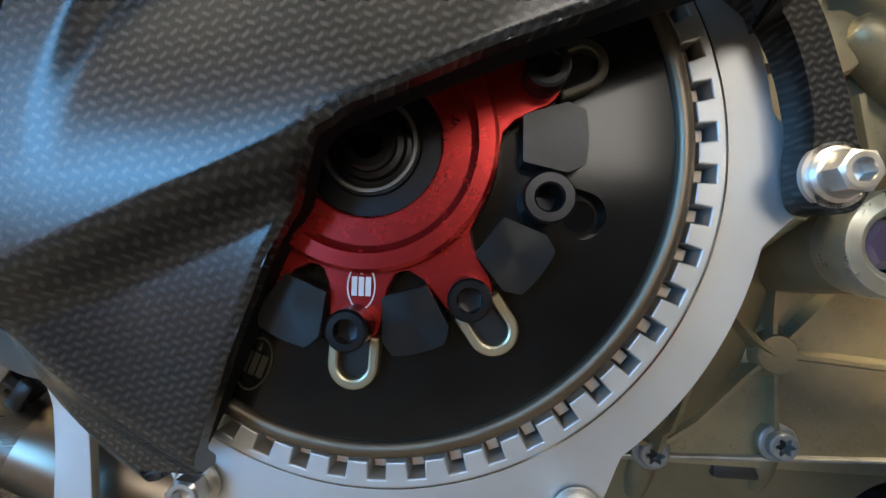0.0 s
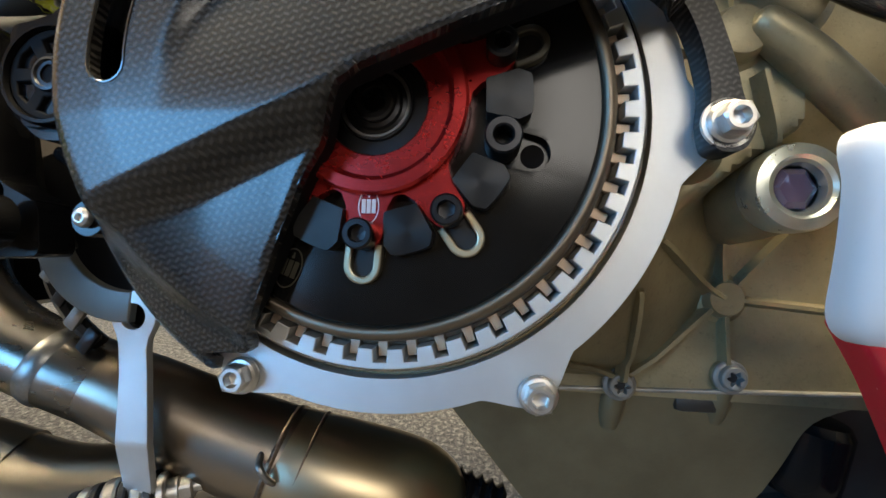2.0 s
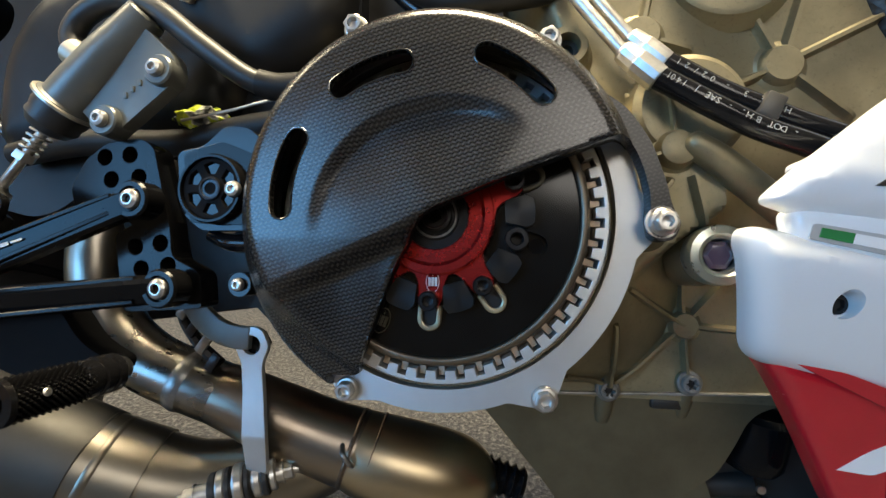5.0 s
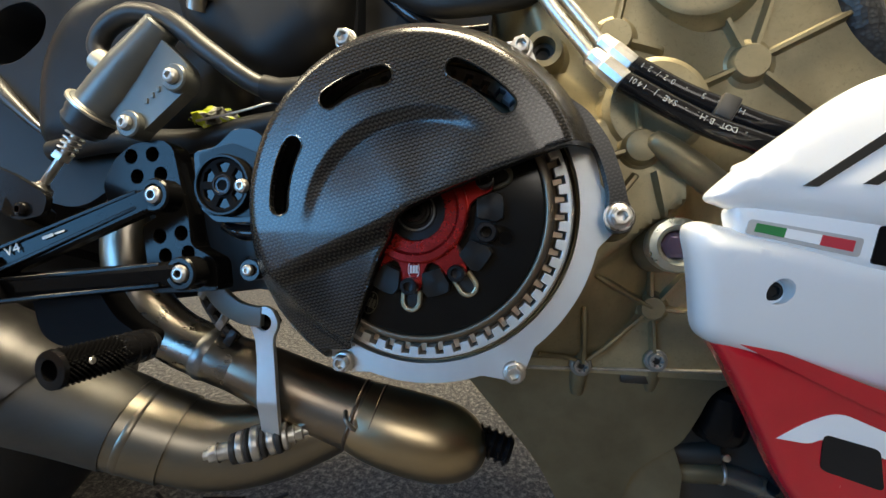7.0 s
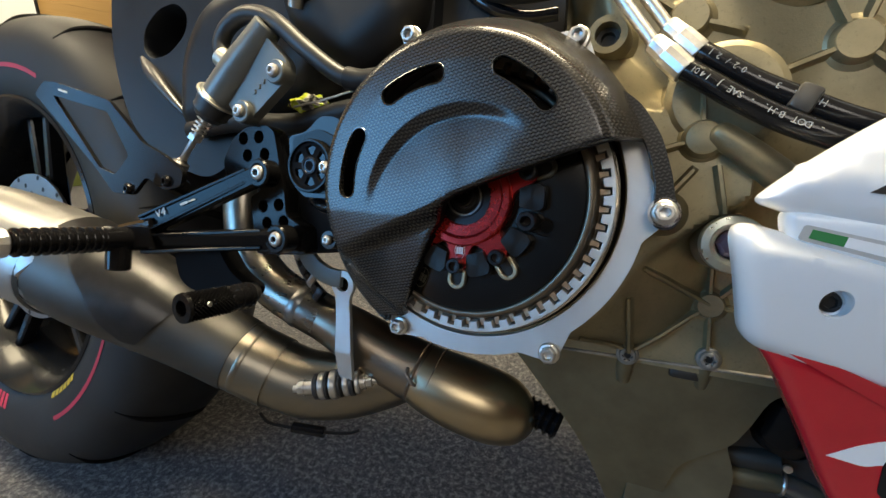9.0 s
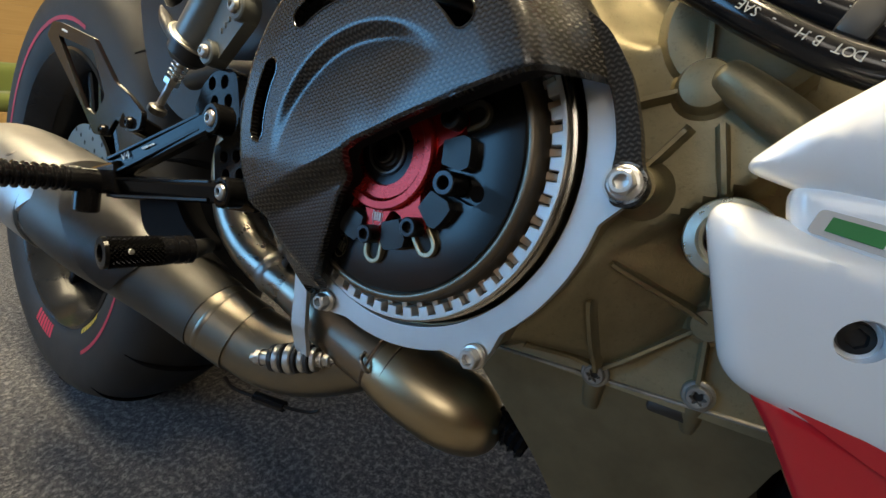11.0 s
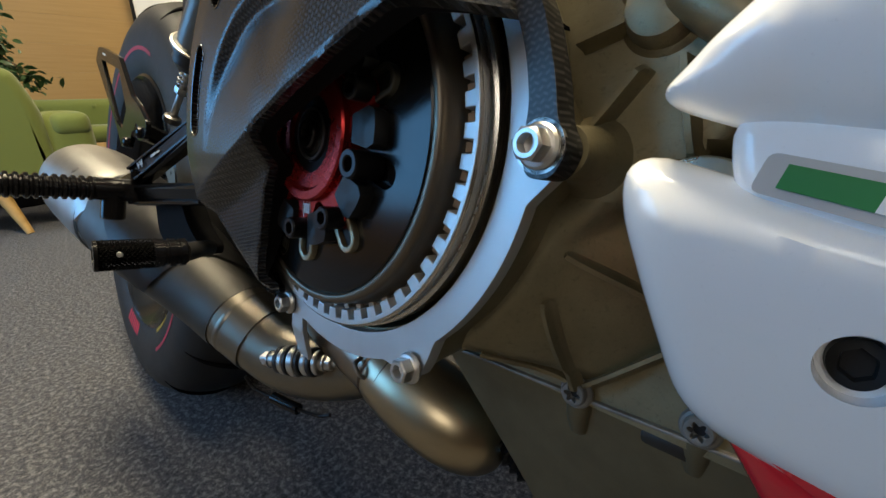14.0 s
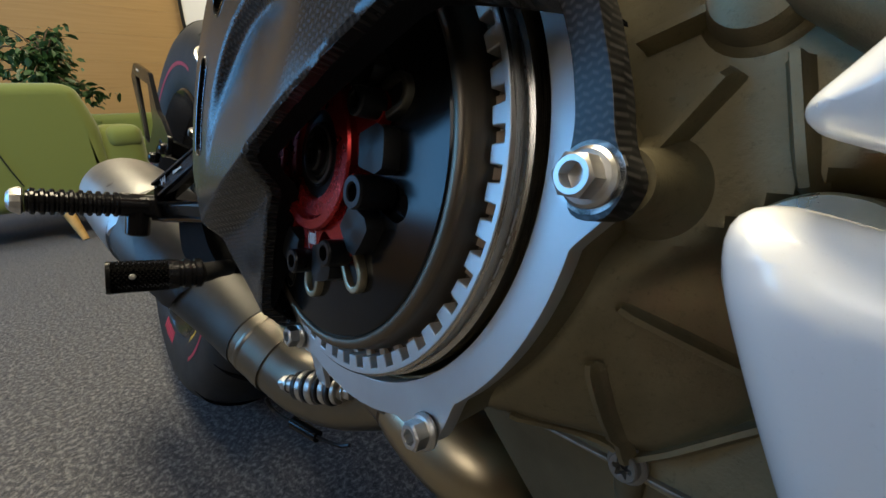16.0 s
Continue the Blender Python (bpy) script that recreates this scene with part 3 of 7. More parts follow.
for a in SCREWS:
    m = Matrix.Translation((CX, 0, CZ)) @ pose(0, 0, 0, 0, -(a + 18.8), 0)
    part("raised_pad", plate(pad_out, -0.0198, -0.012, bevel=0.0004, m=m), M_PAD, pressure)
    m = Matrix.Translation((CX, 0, CZ)) @ pose(0, 0, 0, 0, -a, 0)
    if a in ARMS:
        x, z = polar(0.0362, a)
        cap_screw(pressure, axis_y(x, -0.0165, z), 0.0041, 0.0078, M_DARKSTEEL, "socket_screw")
        # only clips clear of the cover's shade keep their gold; others are dimmed
        gold = a in (-130.5, -92.5, -54.5)
        o = arc_pts(0.0444, 0, 0.0052, -90, 90, 14) + [(0.0385, 0.0052), (0.0385, 0.0030)] + arc_pts(0.0444, 0, 0.0030, 90, -90, 12) + [(0.0385, -0.0030), (0.0385, -0.0052)]
        part("spring_clip", plate(o, -0.0170, -0.0125, bevel=0.0006, m=m), M_BRASS if gold else M_DIM_GREY, pressure, "gold U-shaped clip" if gold else "U-shaped clip dimmed to grey for the cover's shade")
        # a black plate draws the shade in the clip's pocket
        part("clip_pocket", plate(slot_outline((0.0385, 0), (0.0446, 0), 0.0031), -0.0150, -0.012, m=m), M_BLACK_MATT, pressure)
    else:
        x, z = polar(0.0362, a)
        part("spacer_sleeve", lathe([(0.0048, 0), (0.0048, 0.0108), (0.0044, 0.0115), (0.0028, 0.0115), (0.0024, 0.0110), (0.0022, 0.004), (0, 0.004)], 40, None, axis_y(x, -0.0125, z)), M_DARKSTEEL, pressure, "dark round spacer sleeve")
        pockets.append(plate(slot_outline((0.0385, 0), (0.0446, 0), 0.0049, 12), -0.022, -0.0112, m=m))
        # a black disc paints the dark of the empty hole
        part("empty_hole", lathe([(0.0033, 0.0), (0, 0.0)], 28, None, m @ axis_y(0.0449, -0.0113, 0)), M_BLACK_SHADE, pressure)

cut(pressure, pockets)
spider = part("release_spider", lathe([(0.0146, 0.014), (0.0146, 0.0182), (0.0150, 0.0186), (0.0203, 0.0186), (0.0212, 0.0192), (0.0218, 0.0204), (0.0248, 0.0204), (0.0256, 0.0197), (0.0258, 0.013)], 120, None, clutch), M_RED, bike, "red anodised release ring with arms")
for a in ARMS:
    m = Matrix.Translation((CX, 0, CZ)) @ pose(0, 0, 0, 0, -a, 0)
    o = [(0.0236, -0.0105), (0.0255, -0.0072), (0.0285, -0.0058), (0.0325, -0.0054)] + arc_pts(0.0345, 0, 0.0054, -80, 80, 10) + [(0.0325, 0.0054), (0.0285, 0.0058), (0.0255, 0.0072), (0.0236, 0.0105)]
    part("spider_arm", plate(o, -0.0176, -0.013, bevel=0.0007, m=m), M_RED, spider)
oval = [(0.0029 * math.cos(t), 0.0047 * math.sin(t)) for t in (2 * math.pi * j / 32 for j in range(32))]
inner = [(x * 0.9, z * 0.93) for x, z in oval]


def badge(parent, m, mat):
    bm = plate(oval, -0.0001, 0.0, [inner])
    for z, w, h in ((0.0, 0.0021, 0.0019), (0.0027, 0.0011, 0.0003), (0.0034, 0.0006, 0.0003)):
        for dx in (-0.66, 0.0, 0.66) if h > 0.001 else (0.0,):
            plate([(dx * w - w * 0.26, z - h), (dx * w + w * 0.26, z - h), (dx * w + w * 0.26, z + h), (dx * w - w * 0.26, z + h)], -0.0001, 0.0, bm=bm)
    bm.transform(m)
    return part("maker_badge", bm, mat, parent, "oval printed badge")


x, z = polar(0.0284, -91)
badge(spider, Matrix.Translation((x, -0.0177, z)), M_PRINT)
x, z = polar(0.0515, -117)
badge(pressure, Matrix.Translation((x, -0.0146, z)) @ pose(0, 0, 0, 0, 20, 0) @ Matrix.Scale(1.25, 4), M_DIM_GREY)
hub = part("clutch_hub", lathe([(0.0, 0.0140), (0.0028, 0.0140), (0.0030, 0.0190), (0.0034, 0.0198), (0.0050, 0.0198), (0.0056, 0.0192), (0.0058, 0.0180), (0.0070, 0.0178), (0.0076, 0.0170), (0.0088, 0.0166), (0.0095, 0.0176), (0.0103, 0.0176), (0.0106, 0.0168), (0.0144, 0.0168), (0.0146, 0.0150)], 96, None, clutch, hexes=(1, 2)), M_DARKSTEEL, bike, "black bearing hub with a centre nut")
part("bearing_ring", lathe([(0.0088, 0.0167), (0.0090, 0.0180), (0.0097, 0.0180), (0.0100, 0.0168)], 72, None, clutch), M_ZINC_DULL, hub, "bright bearing ring")

# the carbon half cover, a dome with three slots, a sunk arc and a folded lower lobe
OX, OZ = -0.002, 0.001


def smooth01(t):
    t = min(1.0, max(0.0, t))
    return t * t * (3 - 2 * t)


DOME = [(0.0, -0.0405), (0.030, -0.0405), (0.060, -0.0402), (0.0715, -0.0396), (0.0742, -0.0383), (0.0766, -0.0353), (0.0825, -0.0262), (0.088, -0.0165), (0.0918, -0.0085), (0.0935, -0.003), (0.0938, 0.002)]


def dome(r):
    for (r0, y0), (r1, y1) in zip(DOME, DOME[1:]):
        if r <= r1:
            return y0 + (y1 - y0) * (r - r0) / (r1 - r0)
    return DOME[-1][1]


edge = [(0.125, 0.047), (0.0925, 0.0325), (0.072, 0.0255), (0.047, 0.0165), (0.023, 0.0075)] + [(0.004, -0.0005), (-0.002, -0.0045), (-0.0065, -0.011)] + [(-0.0135, -0.0235), (-0.0215, -0.0435), (-0.0275, -0.0605), (-0.0312, -0.0700), (-0.0335, -0.0715), (-0.048, -0.0725), (-0.060, -0.14), (0.125, -0.14)]
EDGE_A = np.array(edge[:12])
EDGE_D = np.array(edge[1:13]) - EDGE_A


def edge_gap(x, z):
    p = np.array((x, z))
    t = np.clip(((p - EDGE_A) * EDGE_D).sum(1) / (EDGE_D ** 2).sum(1), 0, 1)
    return float(np.sqrt((((EDGE_A + EDGE_D * t[:, None]) - p) ** 2).sum(1).min()))


def cover_depth(x, z):
    # the front face sits a little forward of the rim
    off = smooth01((0.094 - math.hypot(x - OX, z - OZ)) / 0.016)
    y = dome(math.hypot(x - OX - 0.0036 * off, z - OZ - 0.0012 * off))
    face = 1 - smooth01((math.hypot(x - OX, z - OZ) - 0.066) / 0.016)
    # sunk panel inside the arc
    d = math.hypot(x - 0.008, z + 0.012)
    ang = math.degrees(math.atan2(z + 0.012, x - 0.008)) % 360
    fade = smooth01((ang - 50) / 45) * smooth01((184 - ang) / 60)
    y += 0.0042 * smooth01((0.0545 - d) / 0.0065) * smooth01((d - 0.008) / 0.05) * fade * face
    # fold below the line that runs back from the inner corner
    s = (-0.0056 - z) * 0.905 + (x + 0.005) * 0.425
    reach = smooth01((0.026 - x) / 0.022)
    y += 0.0115 * smooth01((s + 0.001) / 0.009) * reach * smooth01((x + 0.090) / 0.055) * smooth01((0.094 - math.hypot(x - OX, z - OZ)) / 0.02)
    y += 0.085 * max(0.0, -0.012 - z) * smooth01((-0.002 - x) / 0.02) * smooth01((0.095 - math.hypot(x - OX, z - OZ)) / 0.028)
    y += 0.0010 * max(0.0, 1 - edge_gap(x, z) / 0.0014) ** 2
    return y


bm = bmesh.new()
rings = []
RINGS, SPOKES = 105, 340
for i in range(1, RINGS + 1):
    r = 0.0937 * (i / RINGS) ** 0.85
    row = []
    for j in range(SPOKES):
        a = 2 * math.pi * j / SPOKES
        x, z = OX + r * math.cos(a), OZ + r * math.sin(a)
        row.append(bm.verts.new((x, cover_depth(x, z), z)))
    rings.append(row)
mid = bm.verts.new((OX, cover_depth(OX, OZ), OZ))
for j in range(SPOKES):
    bm.faces.new((mid, rings[0][j], rings[0][(j + 1) % SPOKES]))
for a, b in zip(rings, rings[1:]):
    for j in range(SPOKES):
        bm.faces.new((a[j], b[j], b[(j + 1) % SPOKES], a[(j + 1) % SPOKES]))
bmesh.ops.recalc_face_normals(bm, faces=bm.faces[:])
if mid.normal.y > 0:
    bmesh.ops.reverse_faces(bm, faces=bm.faces[:])
# wall thickness: a second skin further in, closed at the rim
dup = bmesh.ops.duplicate(bm, geom=bm.verts[:] + bm.edges[:] + bm.faces[:])
for v in [g for g in dup["geom"] if isinstance(g, bmesh.types.BMVert)]:
    v.co.y += 0.0032
    v.co.x, v.co.z = OX + (v.co.x - OX) * 0.972, OZ + (v.co.z - OZ) * 0.972
bmesh.ops.reverse_faces(bm, faces=[g for g in dup["geom"] if isinstance(g, bmesh.types.BMFace)])
border = [e for e in bm.edges if len(e.link_faces) == 1]
bmesh.ops.bridge_loops(bm, edges=border)
cover = part("clutch_cover", bm, M_CARBON, bike, "satin twill carbon fibre half cover with three slots")


SLOTS = ((0.0618, 40.5, 65), (0.0552, 96.5, 124), (0.0548, 152, 181.5))


def arc_slot(r, a0, a1, w, n=14):
    o = [(OX + (r + w) * math.cos(radians(a0 + (a1 - a0) * t / n)), OZ + (r + w) * math.sin(radians(a0 + (a1 - a0) * t / n))) for t in range(n + 1)]
    e = (OX + r * math.cos(radians(a1)), OZ + r * math.sin(radians(a1)))
    o += arc_pts(*e, w, a1, a1 + 180, 8)[1:-1]
    o += [(OX + (r - w) * math.cos(radians(a1 - (a1 - a0) * t / n)), OZ + (r - w) * math.sin(radians(a1 - (a1 - a0) * t / n))) for t in range(n + 1)]
    s = (OX + r * math.cos(radians(a0)), OZ + r * math.sin(radians(a0)))
    return o + arc_pts(*s, w, a0 + 180, a0 + 360, 8)[1:-1]


cut(cover, [plate(edge, -0.08, 0.03)] + [plate(arc_slot(r, a0, a1, 0.0046), -0.08, 0.02) for r, a0, a1 in SLOTS])
# the cut edge is turned inward
bm = bmesh.new()
run = catmull([(x, z, 0) for x, z in [(0.088, 0.0308)] + edge[2:12]], 6)
rows = []
for i, p in enumerate(run):
    t = (run[min(i + 1, len(run) - 1)] - run[max(i - 1, 0)]).normalized()
    n = Vector((-t.y, t.x)) * -1
    y = cover_depth(p.x, p.y)
    deep = 0.0085 * smooth01((len(run) - 1 - i) / 14) + 0.0015
    rows.append([bm.verts.new((p.x + n.x * w, y + h, p.y + n.y * w)) for w, h in ((0.0002, 0.0004), (0.0002, deep), (0.0014, deep), (0.0014, 0.0004))])
for a, b in zip(rows, rows[1:]):
    for j in range(4):
        bm.faces.new((a[j], b[j], b[(j + 1) % 4], a[(j + 1) % 4]))
# the underside's shade is put into its black colour
part("turned_edge", bm, M_BLACK_SHADE, cover, "raw inner edge, coloured black for its shade", angle=40)
# each slot has a rounded, glossy lip
for r, a0, a1 in SLOTS:
    lip = [Vector((x, cover_depth(x, z) + 0.0001, z)) for x, z in arc_slot(r, a0, a1, 0.0047)]
    part("slot_lip", tube(lip + lip[:2], 0.00042, 8, smooth=1, caps=False), M_LIP, cover)
# the strap that carries the cover, down to the bolt at the front
strap_out = rounded([(0.066, 0.058), (0.0825, 0.046), (0.0925, 0.031), (0.0985, 0.013), (0.1005, 0.003), (0.1045, -0.0035), (0.1010, -0.0115), (0.0930, -0.0115), (0.0912, -0.003), (0.0922, 0.006), (0.0895, 0.019), (0.0845, 0.031), (0.062, 0.05)], [0.002, 0.006, 0.006, 0.004, 0.003, 0.006, 0.006, 0.006, 0.004, 0.006, 0.006, 0.006, 0.002], 4)
part("cover_strap", plate(strap_out, -0.0095, -0.0008, bevel=0.0014), M_CARBON_STRAP, cover, "glossy carbon mounting strap")

# ---- engine, sump, hoses ----
EY = 0.06


def ramp01(a, b, x):
    return smooth01(min(1.0, max(0.0, (x - a) / (b - a))))


def case_y(x, z):
    """Depth of the engine cover's skin: a cone round the clutch, a raised pump housing, a deep floor beyond."""
    r = math.hypot(x - CX, z - CZ)
    if r < 0.0845:
        return 0.062
    floor_ = 0.056 - ramp01(-0.045, 0.055, z) * (0.020 - 0.010 * ramp01(0.11, 0.17, x))
    y = min(floor_, 0.017 + 0.95 * max(0.0, r - 0.0905))
    below = (x - 0.0878) * 0.58 - (z + 0.0305) * 0.815
    flat = ramp01(0.003, -0.003, below) * ramp01(0.141, 0.134, x) * ramp01(0.058, 0.046, z)
    flat = max(flat, ramp01(0.0268, 0.0252, math.hypot(x - 0.119, z - 0.054)))
    y += (CASE_TOP - y) * flat
    y += (0.0555 - y) * ramp01(-0.076, -0.089, z)
    return y + 0.05 * ramp01(0.012, -0.012, x - 0.052 + 0.30 * (z - 0.10)) * ramp01(0.085, 0.10, z)


CASE_TOP = 0.0175
bm = bmesh.new()
NX, NZ = 124, 132
rows = [[bm.verts.new((0.012 + 0.248 * i / NX, case_y(0.012 + 0.248 * i / NX, -0.0955 + 0.330 * j / NZ), -0.0955 + 0.330 * j / NZ)) for i in range(NX + 1)] for j in range(NZ + 1)]
for a, b in zip(rows, rows[1:]):
    for i in range(NX):
        bm.faces.new((a[i], a[i + 1], b[i + 1], b[i]))
rim = rows[0] + [r[-1] for r in rows[1:]] + rows[-1][-2::-1] + [r[0] for r in rows[-2:0:-1]]
back = [bm.verts.new((v.co.x, 0.16, v.co.z)) for v in rim]
for i in range(len(rim)):
    j = (i + 1) % len(rim)
    bm.faces.new((rim[i], back[i], back[j], rim[j]))
bm.faces.new(back[::-1])
case = part("crankcase_cover", bm, M_MAG, bike, "bronze cast magnesium engine cover with webs", 40)


def rib(p, q, w=0.0011, h=0.0046):
    """A narrow flat-topped web with filleted sides that follows the cover's skin."""
    p, q = Vector((p[0], p[1])), Vector((q[0], q[1]))
    d = (q - p).normalized()
    s = Vector((-d.y, d.x))
    bm = bmesh.new()
    prof = [(-w * 2.6, 0.0012), (-w * 1.7, -h * 0.10), (-w * 1.2, -h * 0.35), (-w * 0.95, -h * 0.85), (-w * 0.7, -h), (w * 0.7, -h), (w * 0.95, -h * 0.85), (w * 1.2, -h * 0.35), (w * 1.7, -h * 0.10), (w * 2.6, 0.0012)]
    rows = []
    steps = [0.0, 0.1, 0.2, 0.3, 0.4, 0.5, 0.6, 0.7, 0.8, 0.9, 0.97, 1.0]
    skin = [case_y(*p.lerp(q, f)) for f in steps]
    skin = [sum(skin[max(0, i - 2):i + 3]) / len(skin[max(0, i - 2):i + 3]) for i in range(len(skin))]
    for f, y in zip(steps, skin):
        c = p.lerp(q, f)
        k = 1.0 if f < 0.92 else 0.7 if f < 1 else 0.1
        y = min(y, case_y(*c) + 0.0006)
        rows.append([bm.verts.new((c.x + s.x * a, y + b * k, c.y + s.y * a)) for a, b in prof])
    for u, v in zip(rows, rows[1:]):
        for i in range(len(prof) - 1):
            bm.faces.new((u[i], u[i + 1], v[i + 1], v[i]))
    return part("web", bm, M_MAG, case, angle=45)


def boss(x, z, r, h, name="boss", y=None, hole=0.0, mat=None):
    y = case_y(x, z) if y is None else y
    prof = [(r * 1.45, 0.0), (r * 1.15, h * 0.25), (r * 1.02, h * 0.8), (r * 0.92, h)]
    prof += [(hole, h), (hole * 0.95, h - 0.001), (hole * 0.95, 0.001), (0, 0.001)] if hole else [(0, h)]
    return part(name, lathe(prof, 40, None, axis_y(x, y, z)), mat or M_MAG, case)


B1, B2, B3 = (0.1290, -0.0540), (0.174, 0.084), (0.101, 0.098)
boss(*B1, 0.0070, 0.0054)
boss(*B2, 0.0096, 0.0056)
boss(*B3, 0.0092, 0.0070)
for q in ((0.0895, -0.0885), (0.1305, -0.083), (0.0915, -0.0330), (0.1265, -0.020), (0.166, -0.012), (0.205, -0.060)):
    rib(B1, q)
for q in ((0.223, 0.108), (0.143, 0.070), (0.208, 0.054), (0.150, 0.130), (0.192, 0.145)):
    rib(B2, q, 0.0014, 0.0048)
for q in ((0.109, 0.139), (0.128, 0.090), (0.077, 0.116)):
    rib(B3, q, 0.0014, 0.0050)
rib((0.0895, -0.0885), (0.0860, -0.050))
rib((0.0895, -0.0885), (0.062, -0.077))
rib((0.0965, 0.0020), (0.1100, 0.0200), 0.0011, 0.0058)
rib((0.0905, 0.0275), (0.1080, 0.0325), 0.0011, 0.0058)
rib((0.1190, 0.0210), (0.1245, -0.0045), 0.0011, 0.0058)
rib((0.1115, 0.0335), (0.1090, 0.0600), 0.0011, 0.0040)
part("bolt_pillar", lathe([(0.0125, 0.0), (0.0090, 0.005), (0.0076, 0.009), (0.0070, 0.0180), (0, 0.0180)], 40, None, axis_y(0.0975, 0.0185, -0.0035)), M_MAG, case, "cast pillar under the strap bolt")
# raised round covers and the stepped bulge under the hoses
for x, z, r, h in ((0.119, 0.054, 0.0235, 0.0022), (0.146, 0.140, 0.034, 0.010)):
    part("round_cover", lathe([(r * 1.12, -0.001), (r * 1.02, h * 0.35), (r * 0.97, h * 0.9), (r * 0.9, h), (r * 0.62, h), (r * 0.58, h * 0.86), (0, h * 0.86)], 72, None, axis_y(x, case_y(x, z), z)), M_MAG, case)
ringboss = boss(0.0625, 0.0895, 0.0108, 0.016, "port_ring", 0.0365, 0.0066)
part("port_plug", lathe([(0.0095, 0.0), (0.0095, 0.009), (0.0085, 0.010), (0.0045, 0.010), (0.004, 0.006), (0, 0.006)], 32, None, axis_y(0.0625, 0.0365, 0.0895) @ Matrix.Scale(0.85, 4)), M_ENGINE_DARK, ringboss)
stub = part("water_stub", tube([(0.1150, 0.0125, 0.0375), (0.1155, 0.0123, 0.0371), (0.1170, 0.0122, 0.0360), (0.1215, 0.0125, 0.0328), (0.1290, 0.0135, 0.0275), (0.1405, 0.016, 0.0192), (0.170, 0.024, -0.002)], [0.0012, 0.0038, 0.0056, 0.0064, 0.0070, 0.0074, 0.0076], 28), M_MAG, case, "slanting cast water outlet with a rounded end")
part("stub_base", lathe([(0.0112, 0.0), (0.0096, 0.0014), (0.0086, 0.0050), (0.0078, 0.0066), (0.0050, 0.0074), (0, 0.0076)], 40, None, axis_y(0.1115, CASE_TOP, 0.0335)), M_MAG, stub)


def torx_bolt(x, z, y=0.0505):
    """A low flanged bolt in a socket boss."""
    boss(x, z, 0.0060, 0.006, "bolt_boss", EY - 0.001)
    prof = [(0.0064, 0), (0.0066, 0.0006), (0.0066, 0.0016), (0.0060, 0.0022), (0.0050, 0.0024), (0.0048, 0.0046), (0.0043, 0.0052), (0.0034, 0.0053), (0.0033, 0.0050), (0.0032, 0.0022), (0, 0.0018)]
    bm = lathe(prof, 48, None, axis_y(x, y + 0.0035, z))
    c = axis_y(x, y + 0.0035, z).inverted()
    for v in bm.verts:
        q = c @ v.co
        if 0.002 < q.z and math.hypot(q.x, q.y) < 0.0034 and math.hypot(q.x, q.y) > 1e-4:
            f = 0.80 + 0.20 * math.cos(6 * math.atan2(q.y, q.x))
            v.co = c.inverted() @ Vector((q.x * f, q.y * f, q.z))
    part("case_bolt", bm, M_BOLTGREY, case, "dull grey star-socket bolt", 30)
    # black disc paints the shade at the bottom of the socket
    part("bolt_socket", lathe([(0.0021, 0.0023), (0, 0.0023)], 24, None, axis_y(x, y + 0.0035, z)), M_BLACK_MATT, case)
    part("bolt_column", tube([(x, EY - 0.001, z - 0.003), (x - 0.001, EY + 0.0005, z - 0.012), (x - 0.001, EY + 0.004, z - 0.020)], [0.0054, 0.0050, 0.0040], 20), M_SUMP, case)


torx_bolt(0.0889, -0.0905)
torx_bolt(0.1315, -0.0850)
part("gasket_edge", plate([(0.028, -0.0960), (0.030, -0.0944), (0.10, -0.0918), (0.20, -0.0878), (0.20, -0.0894), (0.10, -0.0934)], EY - 0.0068, EY + 0.02, bevel=0.0006), M_GASKET, case, "pale gasket flange edge")
sump_out = rounded([(0.012, -0.0968), (0.10, -0.0945), (0.195, -0.0905), (0.166, -0.102), (0.160, -0.123), (0.153, -0.141), (0.126, -0.166), (0.112, -0.232), (0.094, -0.232), (0.066, -0.167)], [0.004, 0, 0.004, 0.01, 0.006, 0.006, 0.01, 0.008, 0.008, 0.02])
sump = part("oil_sump", plate(sump_out, 0.0575, 0.17, bevel=0.004), M_SUMP, bike, "bronze cast oil sump with a V-shaped bottom")
for v in sump.data.vertices:
    v.co.y += 0.3 * max(0.0, -0.0945 - v.co.z)
keel = part("sump_keel", plate(rounded([(0.152, -0.1425), (0.128, -0.1655), (0.098, -0.190), (0.094, -0.236), (0.150, -0.236), (0.160, -0.170)], 0.004), 0.088, 0.16, bevel=0.003), M_SUMP, sump, "sloping lower face of the sump")
for v in keel.data.vertices:
    if v.co.y < 0.12:
        v.co.y += 0.10 * (v.co.z + 0.180)
# a block coloured dark draws the shaded notch below the gasket
part("drain_recess", box(0.1225, 0.0595, -0.0978, 0.020, 0.006, 0.0075, 0.0025), M_ENGINE_DARK, sump, "dark block drawn for the shaded recess below the gasket")
# two dark plates stand in for shade under and behind the engine
part("case_tail", plate(rounded([(-0.20, -0.03), (-0.02, -0.09), (0.02, -0.10), (0.02, -0.128), (-0.06, -0.124), (-0.12, -0.105)], 0.01), 0.13, 0.2), M_ENGINE_DARK, bike, "dark plate for the engine's shaded underside")
part("upper_engine", plate(rounded([(-0.13, -0.02), (0.03, -0.02), (0.03, 0.26), (-0.13, 0.26)], 0.01), 0.075, 0.2), M_ENGINE_DARK, bike, "dark plate for the shaded engine parts behind the clutch")

